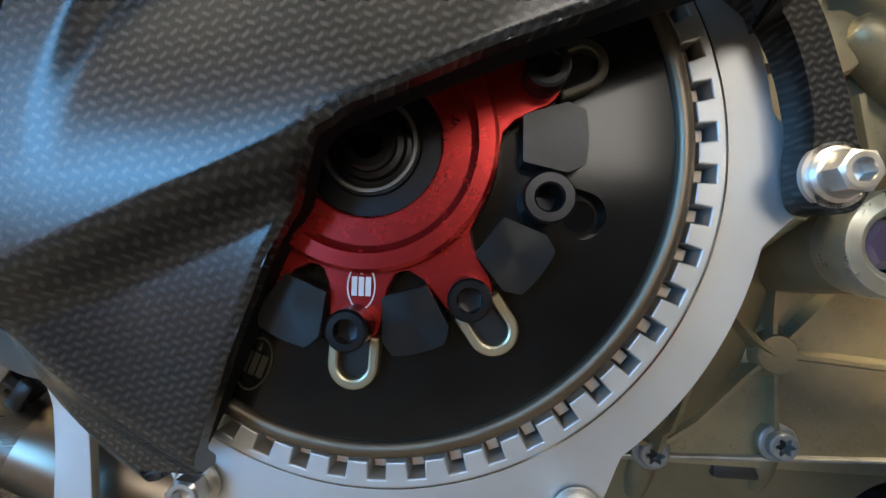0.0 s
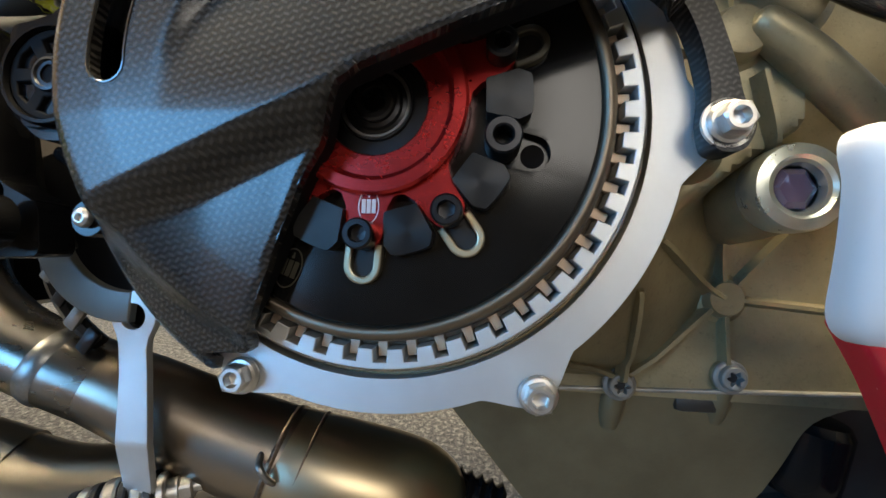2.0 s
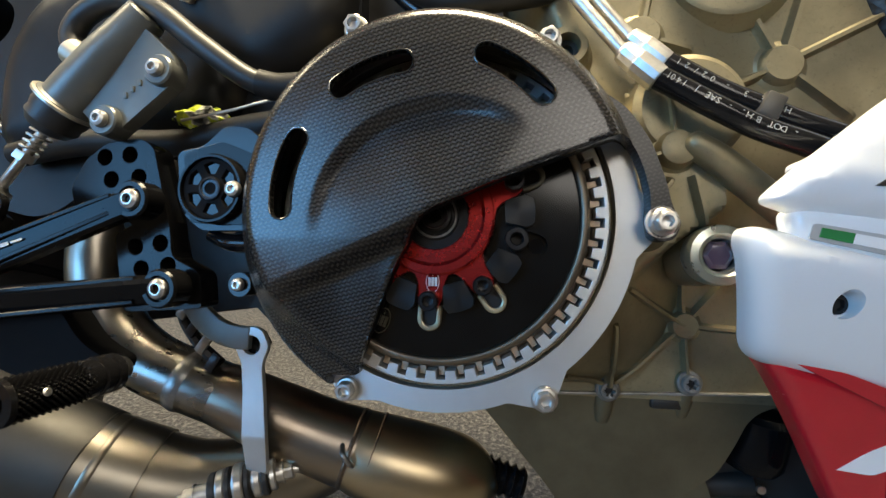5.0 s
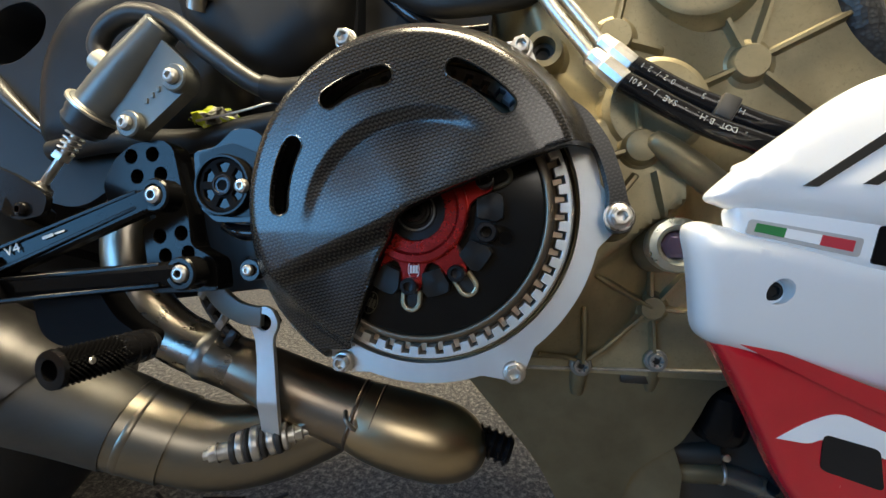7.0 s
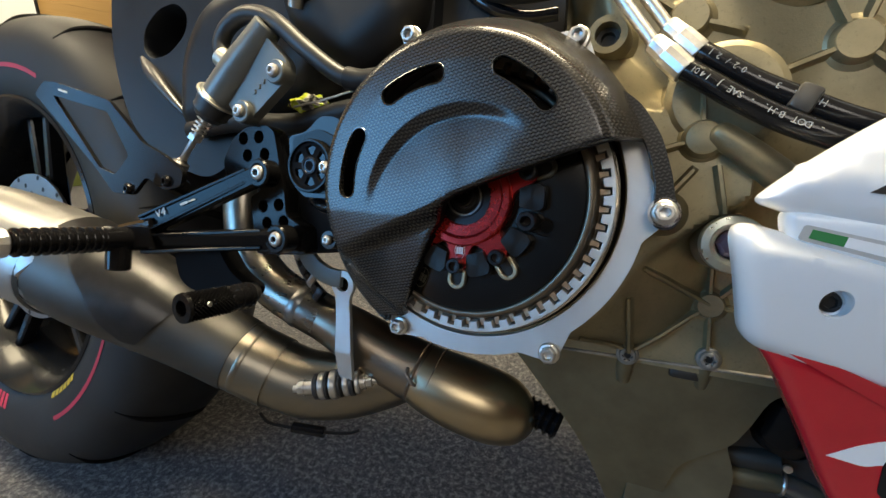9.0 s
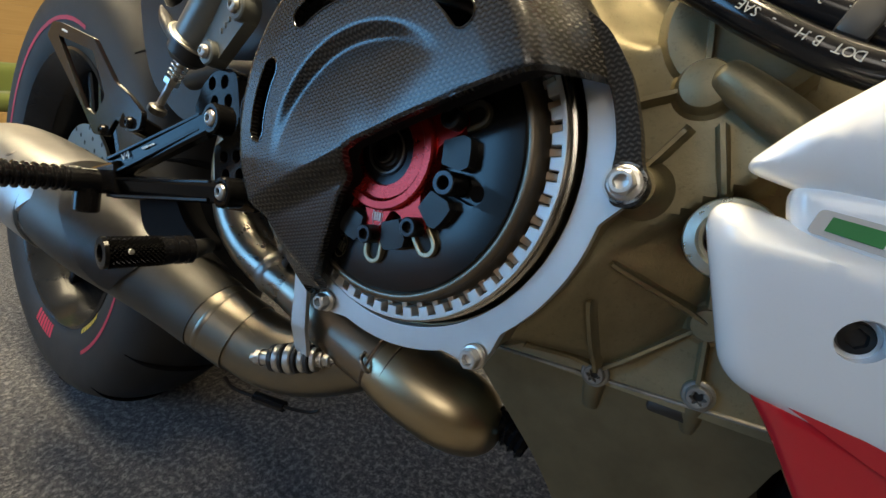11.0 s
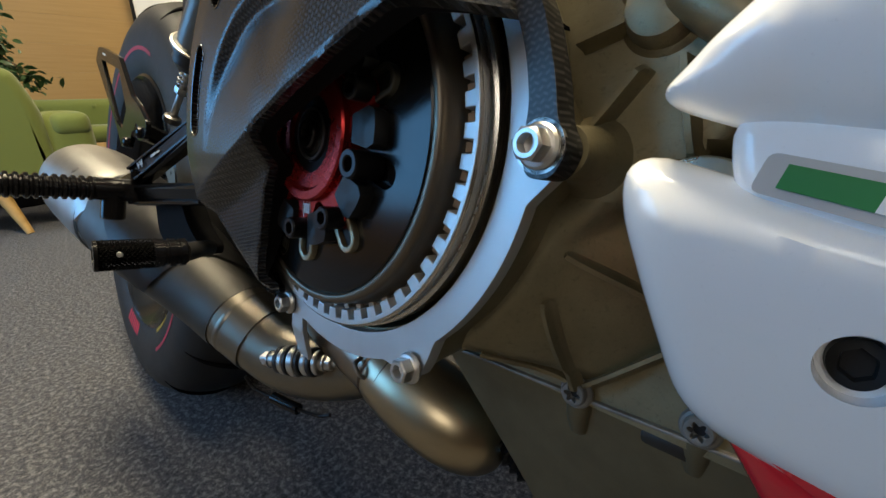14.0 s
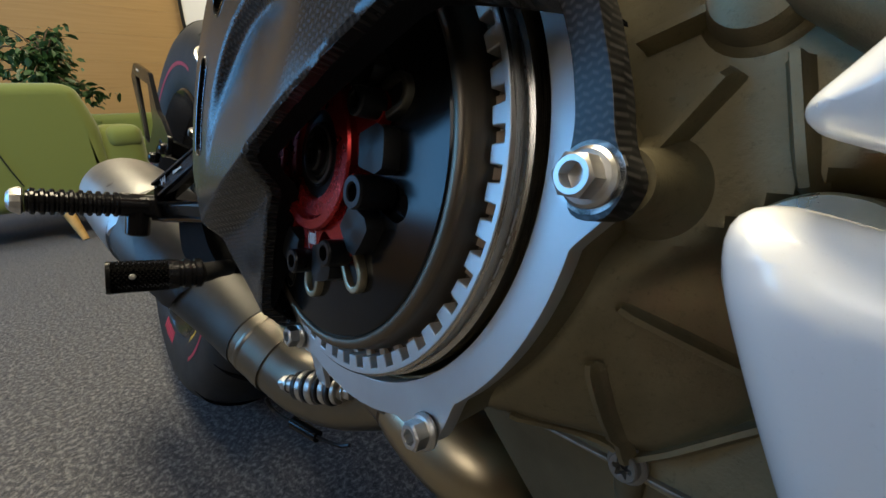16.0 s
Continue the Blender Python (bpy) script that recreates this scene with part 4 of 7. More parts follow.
# the oil level plug
plug = part("oil_plug", lathe([(0.0135, -0.05), (0.0135, -0.004), (0.0140, -0.002), (0.0140, 0.004), (0.0134, 0.0055), (0.0100, 0.0060), (0.0090, 0.0048), (0.0078, 0.0045), (0.0072, 0.0015)], 64, None, axis_y(0.1285, 0.0155, -0.0165)), M_ZINC_BRIGHT, bike, "bright zinc filler plug with a sight glass")
part("sight_glass", lathe([(0.0074, 0.0012), (0.005, 0.0028), (0, 0.0034)], 6, None, axis_y(0.1285, 0.0155, -0.0165)), M_PURPLE, plug, "small purple sight glass", 20)
part("plug_neck", lathe([(0.0165, -0.05), (0.0150, -0.020), (0.0136, -0.006), (0.0132, -0.0035)], 48, None, axis_y(0.1285, 0.0155, -0.0165)), M_MAG, plug)

# brake hoses with crimped steel ends
LOWER = [(0.0969, 0.0045, 0.0656), (0.1074, 0.003, 0.0584), (0.1203, 0.0015, 0.0495), (0.1392, 0.0015, 0.0388), (0.1579, 0.0015, 0.031), (0.1753, 0.0035, 0.0245), (0.2041, 0.0095, 0.014)]
UPPER = [(0.1026, 0.0125, 0.0758), (0.1122, 0.011, 0.0694), (0.1288, 0.0095, 0.0581), (0.1486, 0.009, 0.048), (0.164, 0.0085, 0.0406), (0.1849, 0.0095, 0.0332), (0.2233, 0.0135, 0.0207)]
hoses = []
for line in (LOWER, UPPER):
    hose = part("brake_hose", tube(line, 0.0052, 28), M_HOSE, bike, "black rubber brake hose with printed white markings")
    hoses.append(hose)
    a = Vector(line[0])
    d = Vector((-0.68, 0.13, 0.70)).normalized()
    part("crimp_sleeve", lathe([(0.0045, -0.0045), (0.0059, -0.0040), (0.0061, -0.0020), (0.0061, 0.0085), (0.0057, 0.0092), (0.0052, 0.0165), (0.0046, 0.0175), (0.0032, 0.018), (0.003, 0.019)], 12, None, Matrix.Translation(a) @ frame_to(d)), M_ZINC, hose, "bright crimped steel sleeve")
    e, u = a + d * 0.0165, Vector((-0.57, 0.10, 0.81)).normalized()
    part("steel_pipe", tube([e, e + u * 0.012, e + u * 0.030, e + u * 0.048, e + u * 0.060 + Vector((-0.006, 0.003, -0.002))], 0.0031, 18), M_ZINC, hose, "bright bent steel pipe")
part("hose_clip", box(0, 0, 0, 0.0090, 0.0122, 0.0118, 0.0016, m=Matrix.Translation((0.1466, 0.0083, 0.0487)) @ pose(0, 0, 0, 0, 26, 0)), M_CLIPRUBBER, bike, "dark grey rubber hose clip")


def hose_print(text, line, t0, t1, size, hose, r=0.00525, mat=M_GREYPRINT):
    """Single letters round the near side of a hose, upside down as it is fitted."""
    pts = catmull(line, 16)
    length = [0.0]
    for a, b in zip(pts, pts[1:]):
        length.append(length[-1] + (b - a).length)
    for i, ch in enumerate(text):
        if ch == " ":
            continue
        s = t1 + (t0 - t1) * i / max(1, len(text) - 1)
        k = next(j for j in range(len(length)) if length[j] >= s or j == len(length) - 1)
        p, q = pts[max(k - 1, 0)], pts[min(k + 1, len(pts) - 1)]
        d = (q - p).normalized()
        out = Vector((-0.1, -1, 0.16))
        out = (out - d * out.dot(d)).normalized()
        up = out.cross(-d)
        m = Matrix((-d, up, out)).transposed().to_4x4()
        m.translation = pts[k] + out * r
        lettering(ch, size, m, mat, hose, "hose_letter", 0.00006)


hose_print("- DOT B.H. - SAE J 1401", LOWER, 0.0065, 0.0625, 0.0040, hoses[0], mat=M_DULLPRINT)
hose_print("HT - 3 - 02/21 -", UPPER, 0.0010, 0.0580, 0.0040, hoses[1])
part("braided_hose", tube([(0.215, 0.05, 0.16), (0.226, 0.05, 0.117), (0.236, 0.052, 0.095), (0.262, 0.06, 0.06)], 0.0105, 24), M_BRAID, bike, "thick black braided hose")
# one black plate stands in for the frame in shade
part("frame_section", plate(rounded([(0.212, 0.070), (0.235, 0.055), (0.30, 0.05), (0.30, 0.2), (0.224, 0.2)], 0.006), 0.056, 0.1), M_BLACK_MATT, bike, "black plate for the shaded frame behind the fairing")
lower_pipe = part("water_pipe", tube([(0.152, 0.104, -0.1745), (0.168, 0.101, -0.1725), (0.187, 0.100, -0.1708)], [0.0078, 0.0076, 0.0073], 24), M_SUMP, bike, "dull bronze water pipe stub")
part("pipe_band", tube([(0.1865, 0.100, -0.1708), (0.1875, 0.100, -0.1709), (0.1885, 0.100, -0.1710)], [0.0079, 0.0083, 0.0079], 28, smooth=3), M_ZINC, lower_pipe, "thin bright band")
part("steel_pipe", tube([(0.188, 0.100, -0.1709), (0.198, 0.100, -0.1730), (0.210, 0.100, -0.1772), (0.232, 0.100, -0.1865), (0.26, 0.102, -0.199)], [0.0071, 0.0071, 0.0066, 0.0060, 0.0060], 24), M_PIPEGREY, lower_pipe, "dull grey steel pipe")
part("pipe_joint", tube([(0.2095, 0.100, -0.1770), (0.2110, 0.100, -0.1776), (0.2125, 0.100, -0.1782)], [0.0068, 0.0073, 0.0068], 24, smooth=3), M_ZINC_DULL, lower_pipe)
plug_ = part("drain_sleeve", rod((0.158, 0.104, -0.1615), (0.1865, 0.100, -0.1572), 0.0080, seg=28, bevel=0.0008), M_ENGINE_DARK, bike, "dark cylindrical sump fitting")
part("sleeve_screw", lathe([(0.0028, 0), (0.0025, 0.0013), (0, 0.0016)], 16, None, axis_y(0.1875, 0.0925, -0.1571)), M_ZINC, plug_, "small bright screw")
part("breather_canister", lathe([(0.0, 0.0), (0.0085, 0.0004), (0.0140, 0.003), (0.0168, 0.008), (0.0172, 0.014), (0.0172, 0.034), (0.0150, 0.038), (0.0, 0.040)], 40, None, along((0.180, 0.092, -0.146), (0.1865, 0.088, -0.106))), M_BLACK, bike, "black canister beside the sump")
part("lower_hose", tube([(0.214, 0.088, -0.170), (0.234, 0.088, -0.180), (0.262, 0.090, -0.192)], 0.0068, 20), M_HOSE, bike, "black hose beside the steel pipe")
# a dark sheet fills the shade below the fairing
part("engine_gap", plate(rounded([(0.150, -0.088), (0.30, -0.085), (0.30, -0.24), (0.15, -0.20), (0.153, -0.13)], 0.01), 0.1, 0.18), M_ENGINE_DARK, bike, "dark plate filling the shaded gap below the fairing")

frame_tube = part("frame_tube", tube([(-0.040, 0.045, 0.150), (-0.010, 0.040, 0.132), (0.010, 0.036, 0.126), (0.040, 0.034, 0.126), (0.058, 0.036, 0.131), (0.075, 0.042, 0.150)], 0.0075, 20), M_BLACK_MATT, bike, "black frame tube above the clutch")
part("cable", tube([(-0.050, 0.050, 0.160), (-0.020, 0.046, 0.128), (0.006, 0.050, 0.117), (0.030, 0.052, 0.117)], 0.0045, 16), M_HOSE, bike, "black cable")
part("cable_guide", plate(rounded([(-0.036, 0.108), (-0.020, 0.108), (-0.004, 0.145), (-0.022, 0.150)], 0.002), 0.050, 0.054), M_BLACK_MATT, bike)

# ---- fairing ----
def pillow(outline, y_front, y_back, r, steps=6, bow=0.0, m=None):
    """A shell with a rolled edge: the outline at the back, drawn in along a quarter round to the front."""
    o = [Vector(p) for p in outline]
    n = len(o)
    area = sum(o[i - 1].x * o[i].y - o[i].x * o[i - 1].y for i in range(n))
    sgn = 1 if area > 0 else -1
    inward = []
    for i in range(n):
        d = (o[(i + 1) % n] - o[i - 1]).normalized()
        inward.append(Vector((-d.y, d.x)) * sgn)
    bm = bmesh.new()
    rows = [[bm.verts.new((p.x, y_back, p.y)) for p in o]]
    for s in range(steps + 1):
        a = math.pi / 2 * s / steps
        ins, y = r * (1 - math.cos(a)), y_front + r * (1 - math.sin(a))
        rows.append([bm.verts.new((p.x + v.x * ins, y, p.y + v.y * ins)) for p, v in zip(o, inward)])
    for a, b in zip(rows, rows[1:]):
        for i in range(n):
            j = (i + 1) % n
            bm.faces.new((a[i], a[j], b[j], b[i]))
    last = rows[-1]
    top = [bm.verts.new((p.x + v.x * (r + 0.0004), y_front, p.y + v.y * (r + 0.0004))) for p, v in zip(o, inward)]
    for i in range(n):
        j = (i + 1) % n
        bm.faces.new((last[i], last[j], top[j], top[i]))
    bmesh.ops.triangle_fill(bm, use_beauty=True, edges=[bm.edges.get((top[i], top[(i + 1) % n])) for i in range(n)], normal=(0, -1, 0))
    if m is not None:
        bm.transform(m)
    return bm


def shell(outline, y_front, y_back, r, shape=None, gap=0.0024, m=None):
    """A moulded panel: its front rolls over at the rim, and shape(x, z) moves it in or out."""
    o = [Vector(p) for p in outline]
    area = sum(o[i - 1].x * o[i].y - o[i].x * o[i - 1].y for i in range(len(o)))
    if area < 0:
        o.reverse()
    rim = []
    for i, p in enumerate(o):
        q = o[(i + 1) % len(o)]
        k = max(1, round((q - p).length / gap))
        rim += [p.lerp(q, j / k) for j in range(k)]
    n = len(rim)
    ends = np.array([tuple(p) for p in rim])
    nxt = np.roll(ends, -1, axis=0)
    d = nxt - ends

    def depth(p):
        t = np.clip(((p - ends) * d).sum(1) / (d * d).sum(1), 0, 1)
        return float(np.sqrt((((ends + d * t[:, None]) - p) ** 2).sum(1).min()))

    inside = []
    for f in (0.03, 0.1, 0.22, 0.4, 0.65, 1.0):
        for i in range(n):
            v = (rim[(i + 1) % n] - rim[i - 1]).normalized()
            c = rim[i] + Vector((-v.y, v.x)) * r * f
            if depth(np.array(c)) > r * f * 0.9:
                inside.append(c)
    lo, hi = ends.min(0), ends.max(0)
    for ix in range(int((hi[0] - lo[0]) / 0.006) + 1):
        for iz in range(int((hi[1] - lo[1]) / 0.006) + 1):
            c = np.array((lo[0] + ix * 0.006, lo[1] + iz * 0.006))
            cross = ((ends[:, 1] > c[1]) != (nxt[:, 1] > c[1])) & (c[0] < ends[:, 0] + (c[1] - ends[:, 1]) / (d[:, 1] + 1e-12) * d[:, 0])
            if cross.sum() % 2 and depth(c) > r * 1.1:
                inside.append(Vector(c))
    vs, _, fs, *_ = delaunay_2d_cdt(rim + inside, [(i, (i + 1) % n) for i in range(n)], [], 1, 1e-6)
    bm = bmesh.new()
    out = []
    for v in vs:
        e = min(1.0, depth(np.array(v)) / r)
        y = y_front + r * (1 - math.sqrt(max(0.0, 1 - (1 - e) ** 2)))
        out.append(bm.verts.new((v.x, y + (shape(v.x, v.y) if shape else 0.0), v.y)))
    for f in fs:
        bm.faces.new([out[i] for i in f])
    edge = [e for e in bm.edges if len(e.link_faces) == 1]
    ext = bmesh.ops.extrude_edge_only(bm, edges=edge)
    for g in ext["geom"]:
        if isinstance(g, bmesh.types.BMVert):
            g.co.y = y_back + (shape(g.co.x, g.co.z) if shape else 0.0)
    if m is not None:
        bm.transform(m)
    return bm


def wing_shape(x, z):
    """The chine: below its line the wing turns under; its face bows gently."""
    line = 0.0084 - 0.166 * (x - 0.1464)
    under = max(0.0, line - z) * (0.75 if x > 0.1464 else max(0.0, 0.75 * (x - 0.128) / 0.0184))
    return under + 0.0035 * math.exp(-((x - 0.1225) / 0.012) ** 2) + 0.06 * max(0.0, z - 0.03) ** 1.0


FAIR = Matrix(((0.899, 0, 0, 0.0133), (0, 1, 0, -0.0095), (0, 0, 0.97, 0), (0, 0, 0, 1)))
WING = Matrix(((0.93, 0, 0, 0.0094), (0, 1, 0, -0.0080), (0, 0, 0.97, 0), (0, 0, 0, 1)))
# the panels run on unseen to x = 0.62, to block light from the front
fair = part("side_fairing", shell(rounded([(0.1175, -0.0035), (0.152, -0.0120), (0.189, -0.0215), (0.62, -0.090), (0.62, -0.20), (0.206, -0.0850), (0.171, -0.0722), (0.1345, -0.0630)], [0.014, 0.02, 0.02, 0, 0, 0.03, 0.03, 0.012], 8), -0.0165, -0.002, 0.0095, lambda x, z: 0.5 * max(0.0, -z - 0.018) ** 1.2 / 0.04 ** 0.2, m=FAIR), M_WHITE, bike, "white painted lower fairing panel", 40)
part("upper_panel", shell(rounded([(0.1255, 0.0030), (0.1375, 0.0150), (0.163, 0.0345), (0.189, 0.0495), (0.30, 0.068), (0.42, 0.19), (0.62, 0.24), (0.62, -0.075), (0.184, -0.0082), (0.1389, -0.0012)], [0.005, 0.012, 0.02, 0.02, 0.05, 0.05, 0, 0, 0.03, 0.008], 8), -0.0235, -0.0135, 0.0065, wing_shape, m=WING), M_WHITE, fair, "white fairing wing with louvres", 40)
part("wing_flap", shell(rounded([(0.1406, 0.0150), (0.1412, 0.0185), (0.1493, 0.0218), (0.178, 0.0445), (0.192, 0.0525), (0.215, 0.058), (0.215, 0.03), (0.16, 0.015)], [0.002, 0.002, 0.01, 0.01, 0.01, 0, 0, 0], 4), -0.0125, -0.006, 0.003, m=WING), M_WHITE, fair)
# black plates on the wing paint the shade in its louvre slots
for (x0, z0), (x1, z1) in (((0.1605, 0.0072), (0.214, 0.042)), ((0.1815, 0.0076), (0.235, 0.041)), ((0.199, 0.0062), (0.25, 0.038))):
    part("louvre", plate([(x0, z0), (x0 + 0.005, z0 - 0.0005), (x1 + 0.003, z1), (x1, z1 + 0.003)], -0.0243, -0.0190, m=WING), M_BLACK_MATT, fair, "slanting black plate drawn for a shaded louvre slot")
part("strip_panel", shell(rounded([(0.138, 0.001), (0.20, -0.002), (0.62, -0.05), (0.62, -0.105), (0.189, -0.0245), (0.141, -0.0135)], [0.006, 0.02, 0, 0, 0.02, 0.006], 5), -0.0135, -0.002, 0.004, m=FAIR), M_WHITE, fair)
strip = part("strip_frame", plate(rounded([(0.1455, -0.0055), (0.1905, -0.0135), (0.1885, -0.0212), (0.1435, -0.0115)], 0.0015), -0.0142, -0.0132, m=FAIR), M_GREYSTICK, fair, "silver framed sticker")
for a, b, mat in ((0.07, 0.335, M_GREEN), (0.335, 0.645, M_WHITE), (0.645, 0.93, M_REDSTICK)):
    p, q = Vector((0.1455, -0.0055)), Vector((0.1905, -0.0135))
    r_, s_ = Vector((0.1435, -0.0115)), Vector((0.1885, -0.0212))
    quad = [(p.lerp(q, a)).lerp(r_.lerp(s_, a), 0.2), (p.lerp(q, b)).lerp(r_.lerp(s_, b), 0.2), (p.lerp(q, b)).lerp(r_.lerp(s_, b), 0.78), (p.lerp(q, a)).lerp(r_.lerp(s_, a), 0.78)]
    part("colour_field", plate([tuple(v) for v in quad], -0.0147, -0.0140, m=FAIR), mat, strip)
# a black plate paints the shaded gap
part("strip_gap", plate(rounded([(0.1965, -0.0080), (0.30, -0.0260), (0.30, -0.0420), (0.1930, -0.0235)], 0.002), -0.0139, -0.0130, m=FAIR), M_BLACK_GLOSS, fair, "black plate drawn for the shaded gap beside the sticker")
# screw in a sunk cup
cut(fair, [lathe([(0.0, 0.03), (0.0120, 0.03), (0.0098, 0.0185), (0.0084, 0.0160), (0.0070, 0.0140), (0.0061, 0.0118), (0.0058, 0.0095), (0.0058, 0.002), (0, 0.002)], 48, None, FAIR @ axis_y(0.1620, 0.0010, -0.0368))])
part("fairing_screw", lathe([(0.0046, 0), (0.0042, 0.0022), (0.0025, 0.0026), (0.0022, 0.001), (0, 0.001)], 32, None, FAIR @ axis_y(0.1620, -0.0007, -0.0368), hexes=(2, 3)), M_BLACK_MATT, fair, "black socket screw")
# the belly panel runs inward towards its lower edge
LEAN_IN = Matrix(((1.1, 0, 0, -0.0053), (0, 1, 0, 0.0215), (0, 0, 1.1, 0.0017), (0, 0, 0, 1))) @ FAIR @ Matrix(((1, 0, 0, 0), (0, 1, -0.22, -0.0125), (0, 0, 1, 0), (0, 0, 0, 1)))
red = part("red_lower_panel", shell(rounded([(0.1300, -0.0545), (0.165, -0.0640), (0.199, -0.0760), (0.62, -0.21), (0.62, -0.33), (0.30, -0.225), (0.190, -0.150), (0.1715, -0.124), (0.1555, -0.094), (0.1425, -0.0715)], [0.003, 0.02, 0.02, 0, 0, 0.05, 0.01, 0.01, 0.01, 0.006], 5), -0.0105, 0.004, 0.006, m=LEAN_IN), M_REDPAINT, fair, "glossy red belly panel")
part("red_band", plate(rounded([(0.1330, -0.0545), (0.165, -0.0630), (0.199, -0.0750), (0.62, -0.208), (0.62, -0.236), (0.199, -0.0845), (0.165, -0.0690)], 0.002), -0.0135, -0.0080, bevel=0.0018, m=LEAN_IN), M_REDPAINT, red, "bright red band along the white edge")
emblem = rounded([(0.1665, -0.1035), (0.178, -0.0945), (0.1905, -0.0885), (0.225, -0.102), (0.225, -0.114), (0.197, -0.1030), (0.186, -0.1020), (0.1805, -0.1050)], [0, 0.01, 0.012, 0, 0, 0.01, 0.005, 0.004], 5)
part("white_emblem", plate(emblem, -0.0109, -0.0102, m=LEAN_IN), M_WHITE, red, "white curved emblem")
# the opening's inner shade is a black plate on the panel
part("duct_opening", plate(rounded([(0.186, -0.0995), (0.21, -0.105), (0.215, -0.125), (0.187, -0.117)], 0.003), -0.0112, -0.0102, m=LEAN_IN), M_BLACK_MATT, red, "black plate drawn for the shaded duct opening")

# ---- rearset, pedal, pegs ----
block = part("rearset_bracket", plate(rounded([(-0.205, 0.006), (-0.209, 0.018), (-0.200, 0.034), (-0.187, 0.0430), (-0.166, 0.0450), (-0.158, 0.0400), (-0.151, 0.012), (-0.147, -0.002), (-0.145, -0.020), (-0.128, -0.028), (-0.126, -0.047), (-0.173, -0.050), (-0.180, -0.008), (-0.168, -0.002)], 0.004), 0.0085, 0.022, [circle(x, z, 0.0046, 24) for x, z in ((-0.188, 0.035), (-0.1725, 0.036), (-0.1835, 0.0225), (-0.1665, 0.0235), (-0.167, -0.0145), (-0.152, -0.0125), (-0.163, -0.0265), (-0.147, -0.0245))], bevel=0.0026), M_BLACK, bike, "black anodised rearset bracket with rows of holes")
part("bracket_back", plate(rounded([(-0.195, 0.015), (-0.185, 0.037), (-0.162, 0.039), (-0.154, 0.0), (-0.150, -0.02), (-0.132, -0.044), (-0.17, -0.046)], 0.004), 0.0225, 0.03), M_BLACK_MATT, block)
housing = part("pivot_housing", plate(rounded([(-0.141, 0.036), (-0.126, 0.0385), (-0.114, 0.0490), (-0.101, 0.0480), (-0.084, 0.034), (-0.070, 0.02), (-0.070, -0.006), (-0.126, -0.006), (-0.138, 0.004)], 0.004), 0.0055, 0.06, bevel=0.002), M_BLACK_GLOSS, bike, "gloss black swingarm pivot housing")
part("housing_step", plate(rounded([(-0.125, -0.004), (-0.07, -0.004), (-0.07, -0.048), (-0.112, -0.048), (-0.121, -0.026)], 0.002), 0.030, 0.06, bevel=0.002), M_BLACK_MATT, housing)
part("housing_bar", tube([(-0.128, 0.016, -0.008), (-0.112, 0.013, -0.012), (-0.090, 0.013, -0.012), (-0.070, 0.016, -0.010)], [0.0030, 0.0048, 0.0048, 0.0048], 16), M_BLACK_GLOSS, housing)
part("bolt_lug", plate(circle(-0.100, -0.0335, 0.0062, 24), 0.0005, 0.034, bevel=0.0008), M_BLACK_GLOSS, housing)
part("pivot_sleeve", plate(rounded([(-0.151, 0.036), (-0.144, 0.041), (-0.139, 0.036), (-0.139, 0.004), (-0.146, 0.000)], 0.002), 0.022, 0.05, bevel=0.002), M_PALE, housing, "bare aluminium edge beside the bracket")
part("housing_plate", plate(rounded([(-0.135, 0.034), (-0.113, 0.040), (-0.088, 0.030), (-0.078, 0.012), (-0.078, -0.004), (-0.130, -0.002)], 0.003), 0.0025, 0.01, bevel=0.001), M_BLACK, housing)
# six-spoked pivot cap
px, pz = -0.1165, 0.0150
holes = []
for k in range(6):
    a = 60 * k + 30
    holes.append([(px + r * math.cos(radians(b)), pz + r * math.sin(radians(b))) for r, b in ((0.0078, a - 14), (0.0128, a - 19), (0.0137, a), (0.0128, a + 19), (0.0078, a + 14))])
cap = part("pivot_cap", plate(circle(px, pz, 0.0157, 64), -0.0005, 0.004, holes, bevel=0.0005), M_BLACK_SHADE, housing, "black six-spoke pivot cap")
part("cap_rim", lathe([(0.0157, 0.0), (0.0160, 0.0018), (0.0172, 0.0018), (0.0180, 0.0), (0.0180, -0.004)], 64, None, axis_y(px, -0.0005, pz)), M_BLACK, cap)
part("cap_hub", lathe([(0.0062, 0), (0.0058, 0.0012), (0.0048, 0.0014), (0.0044, 0.0006), (0.0032, 0.0006), (0.0030, -0.003), (0, -0.003)], 36, None, axis_y(px, -0.0006, pz)), M_DARKSTEEL, cap)
part("cap_floor", lathe([(0.0156, -0.0012), (0, -0.0012)], 48, None, axis_y(px, 0.0, pz)), M_BLACK_GLOSS, cap)


def button_bolt(x, y, z, r, parent, mat=None, name="button_bolt"):
    prof = [(r, 0), (r, r * 0.2), (r * 0.86, r * 0.55), (r * 0.55, r * 0.72), (r * 0.44, r * 0.72), (r * 0.42, r * 0.66), (r * 0.40, r * 0.2), (0, r * 0.15)]
    return part(name, lathe(prof, 32, None, axis_y(x, y, z), hexes=(5, 6)), mat or M_ZINC, parent, "bright button-head screw")


button_bolt(-0.1025, -0.0025, 0.0140, 0.0042, housing)
button_bolt(-0.100, -0.0005, -0.0335, 0.0034, housing)


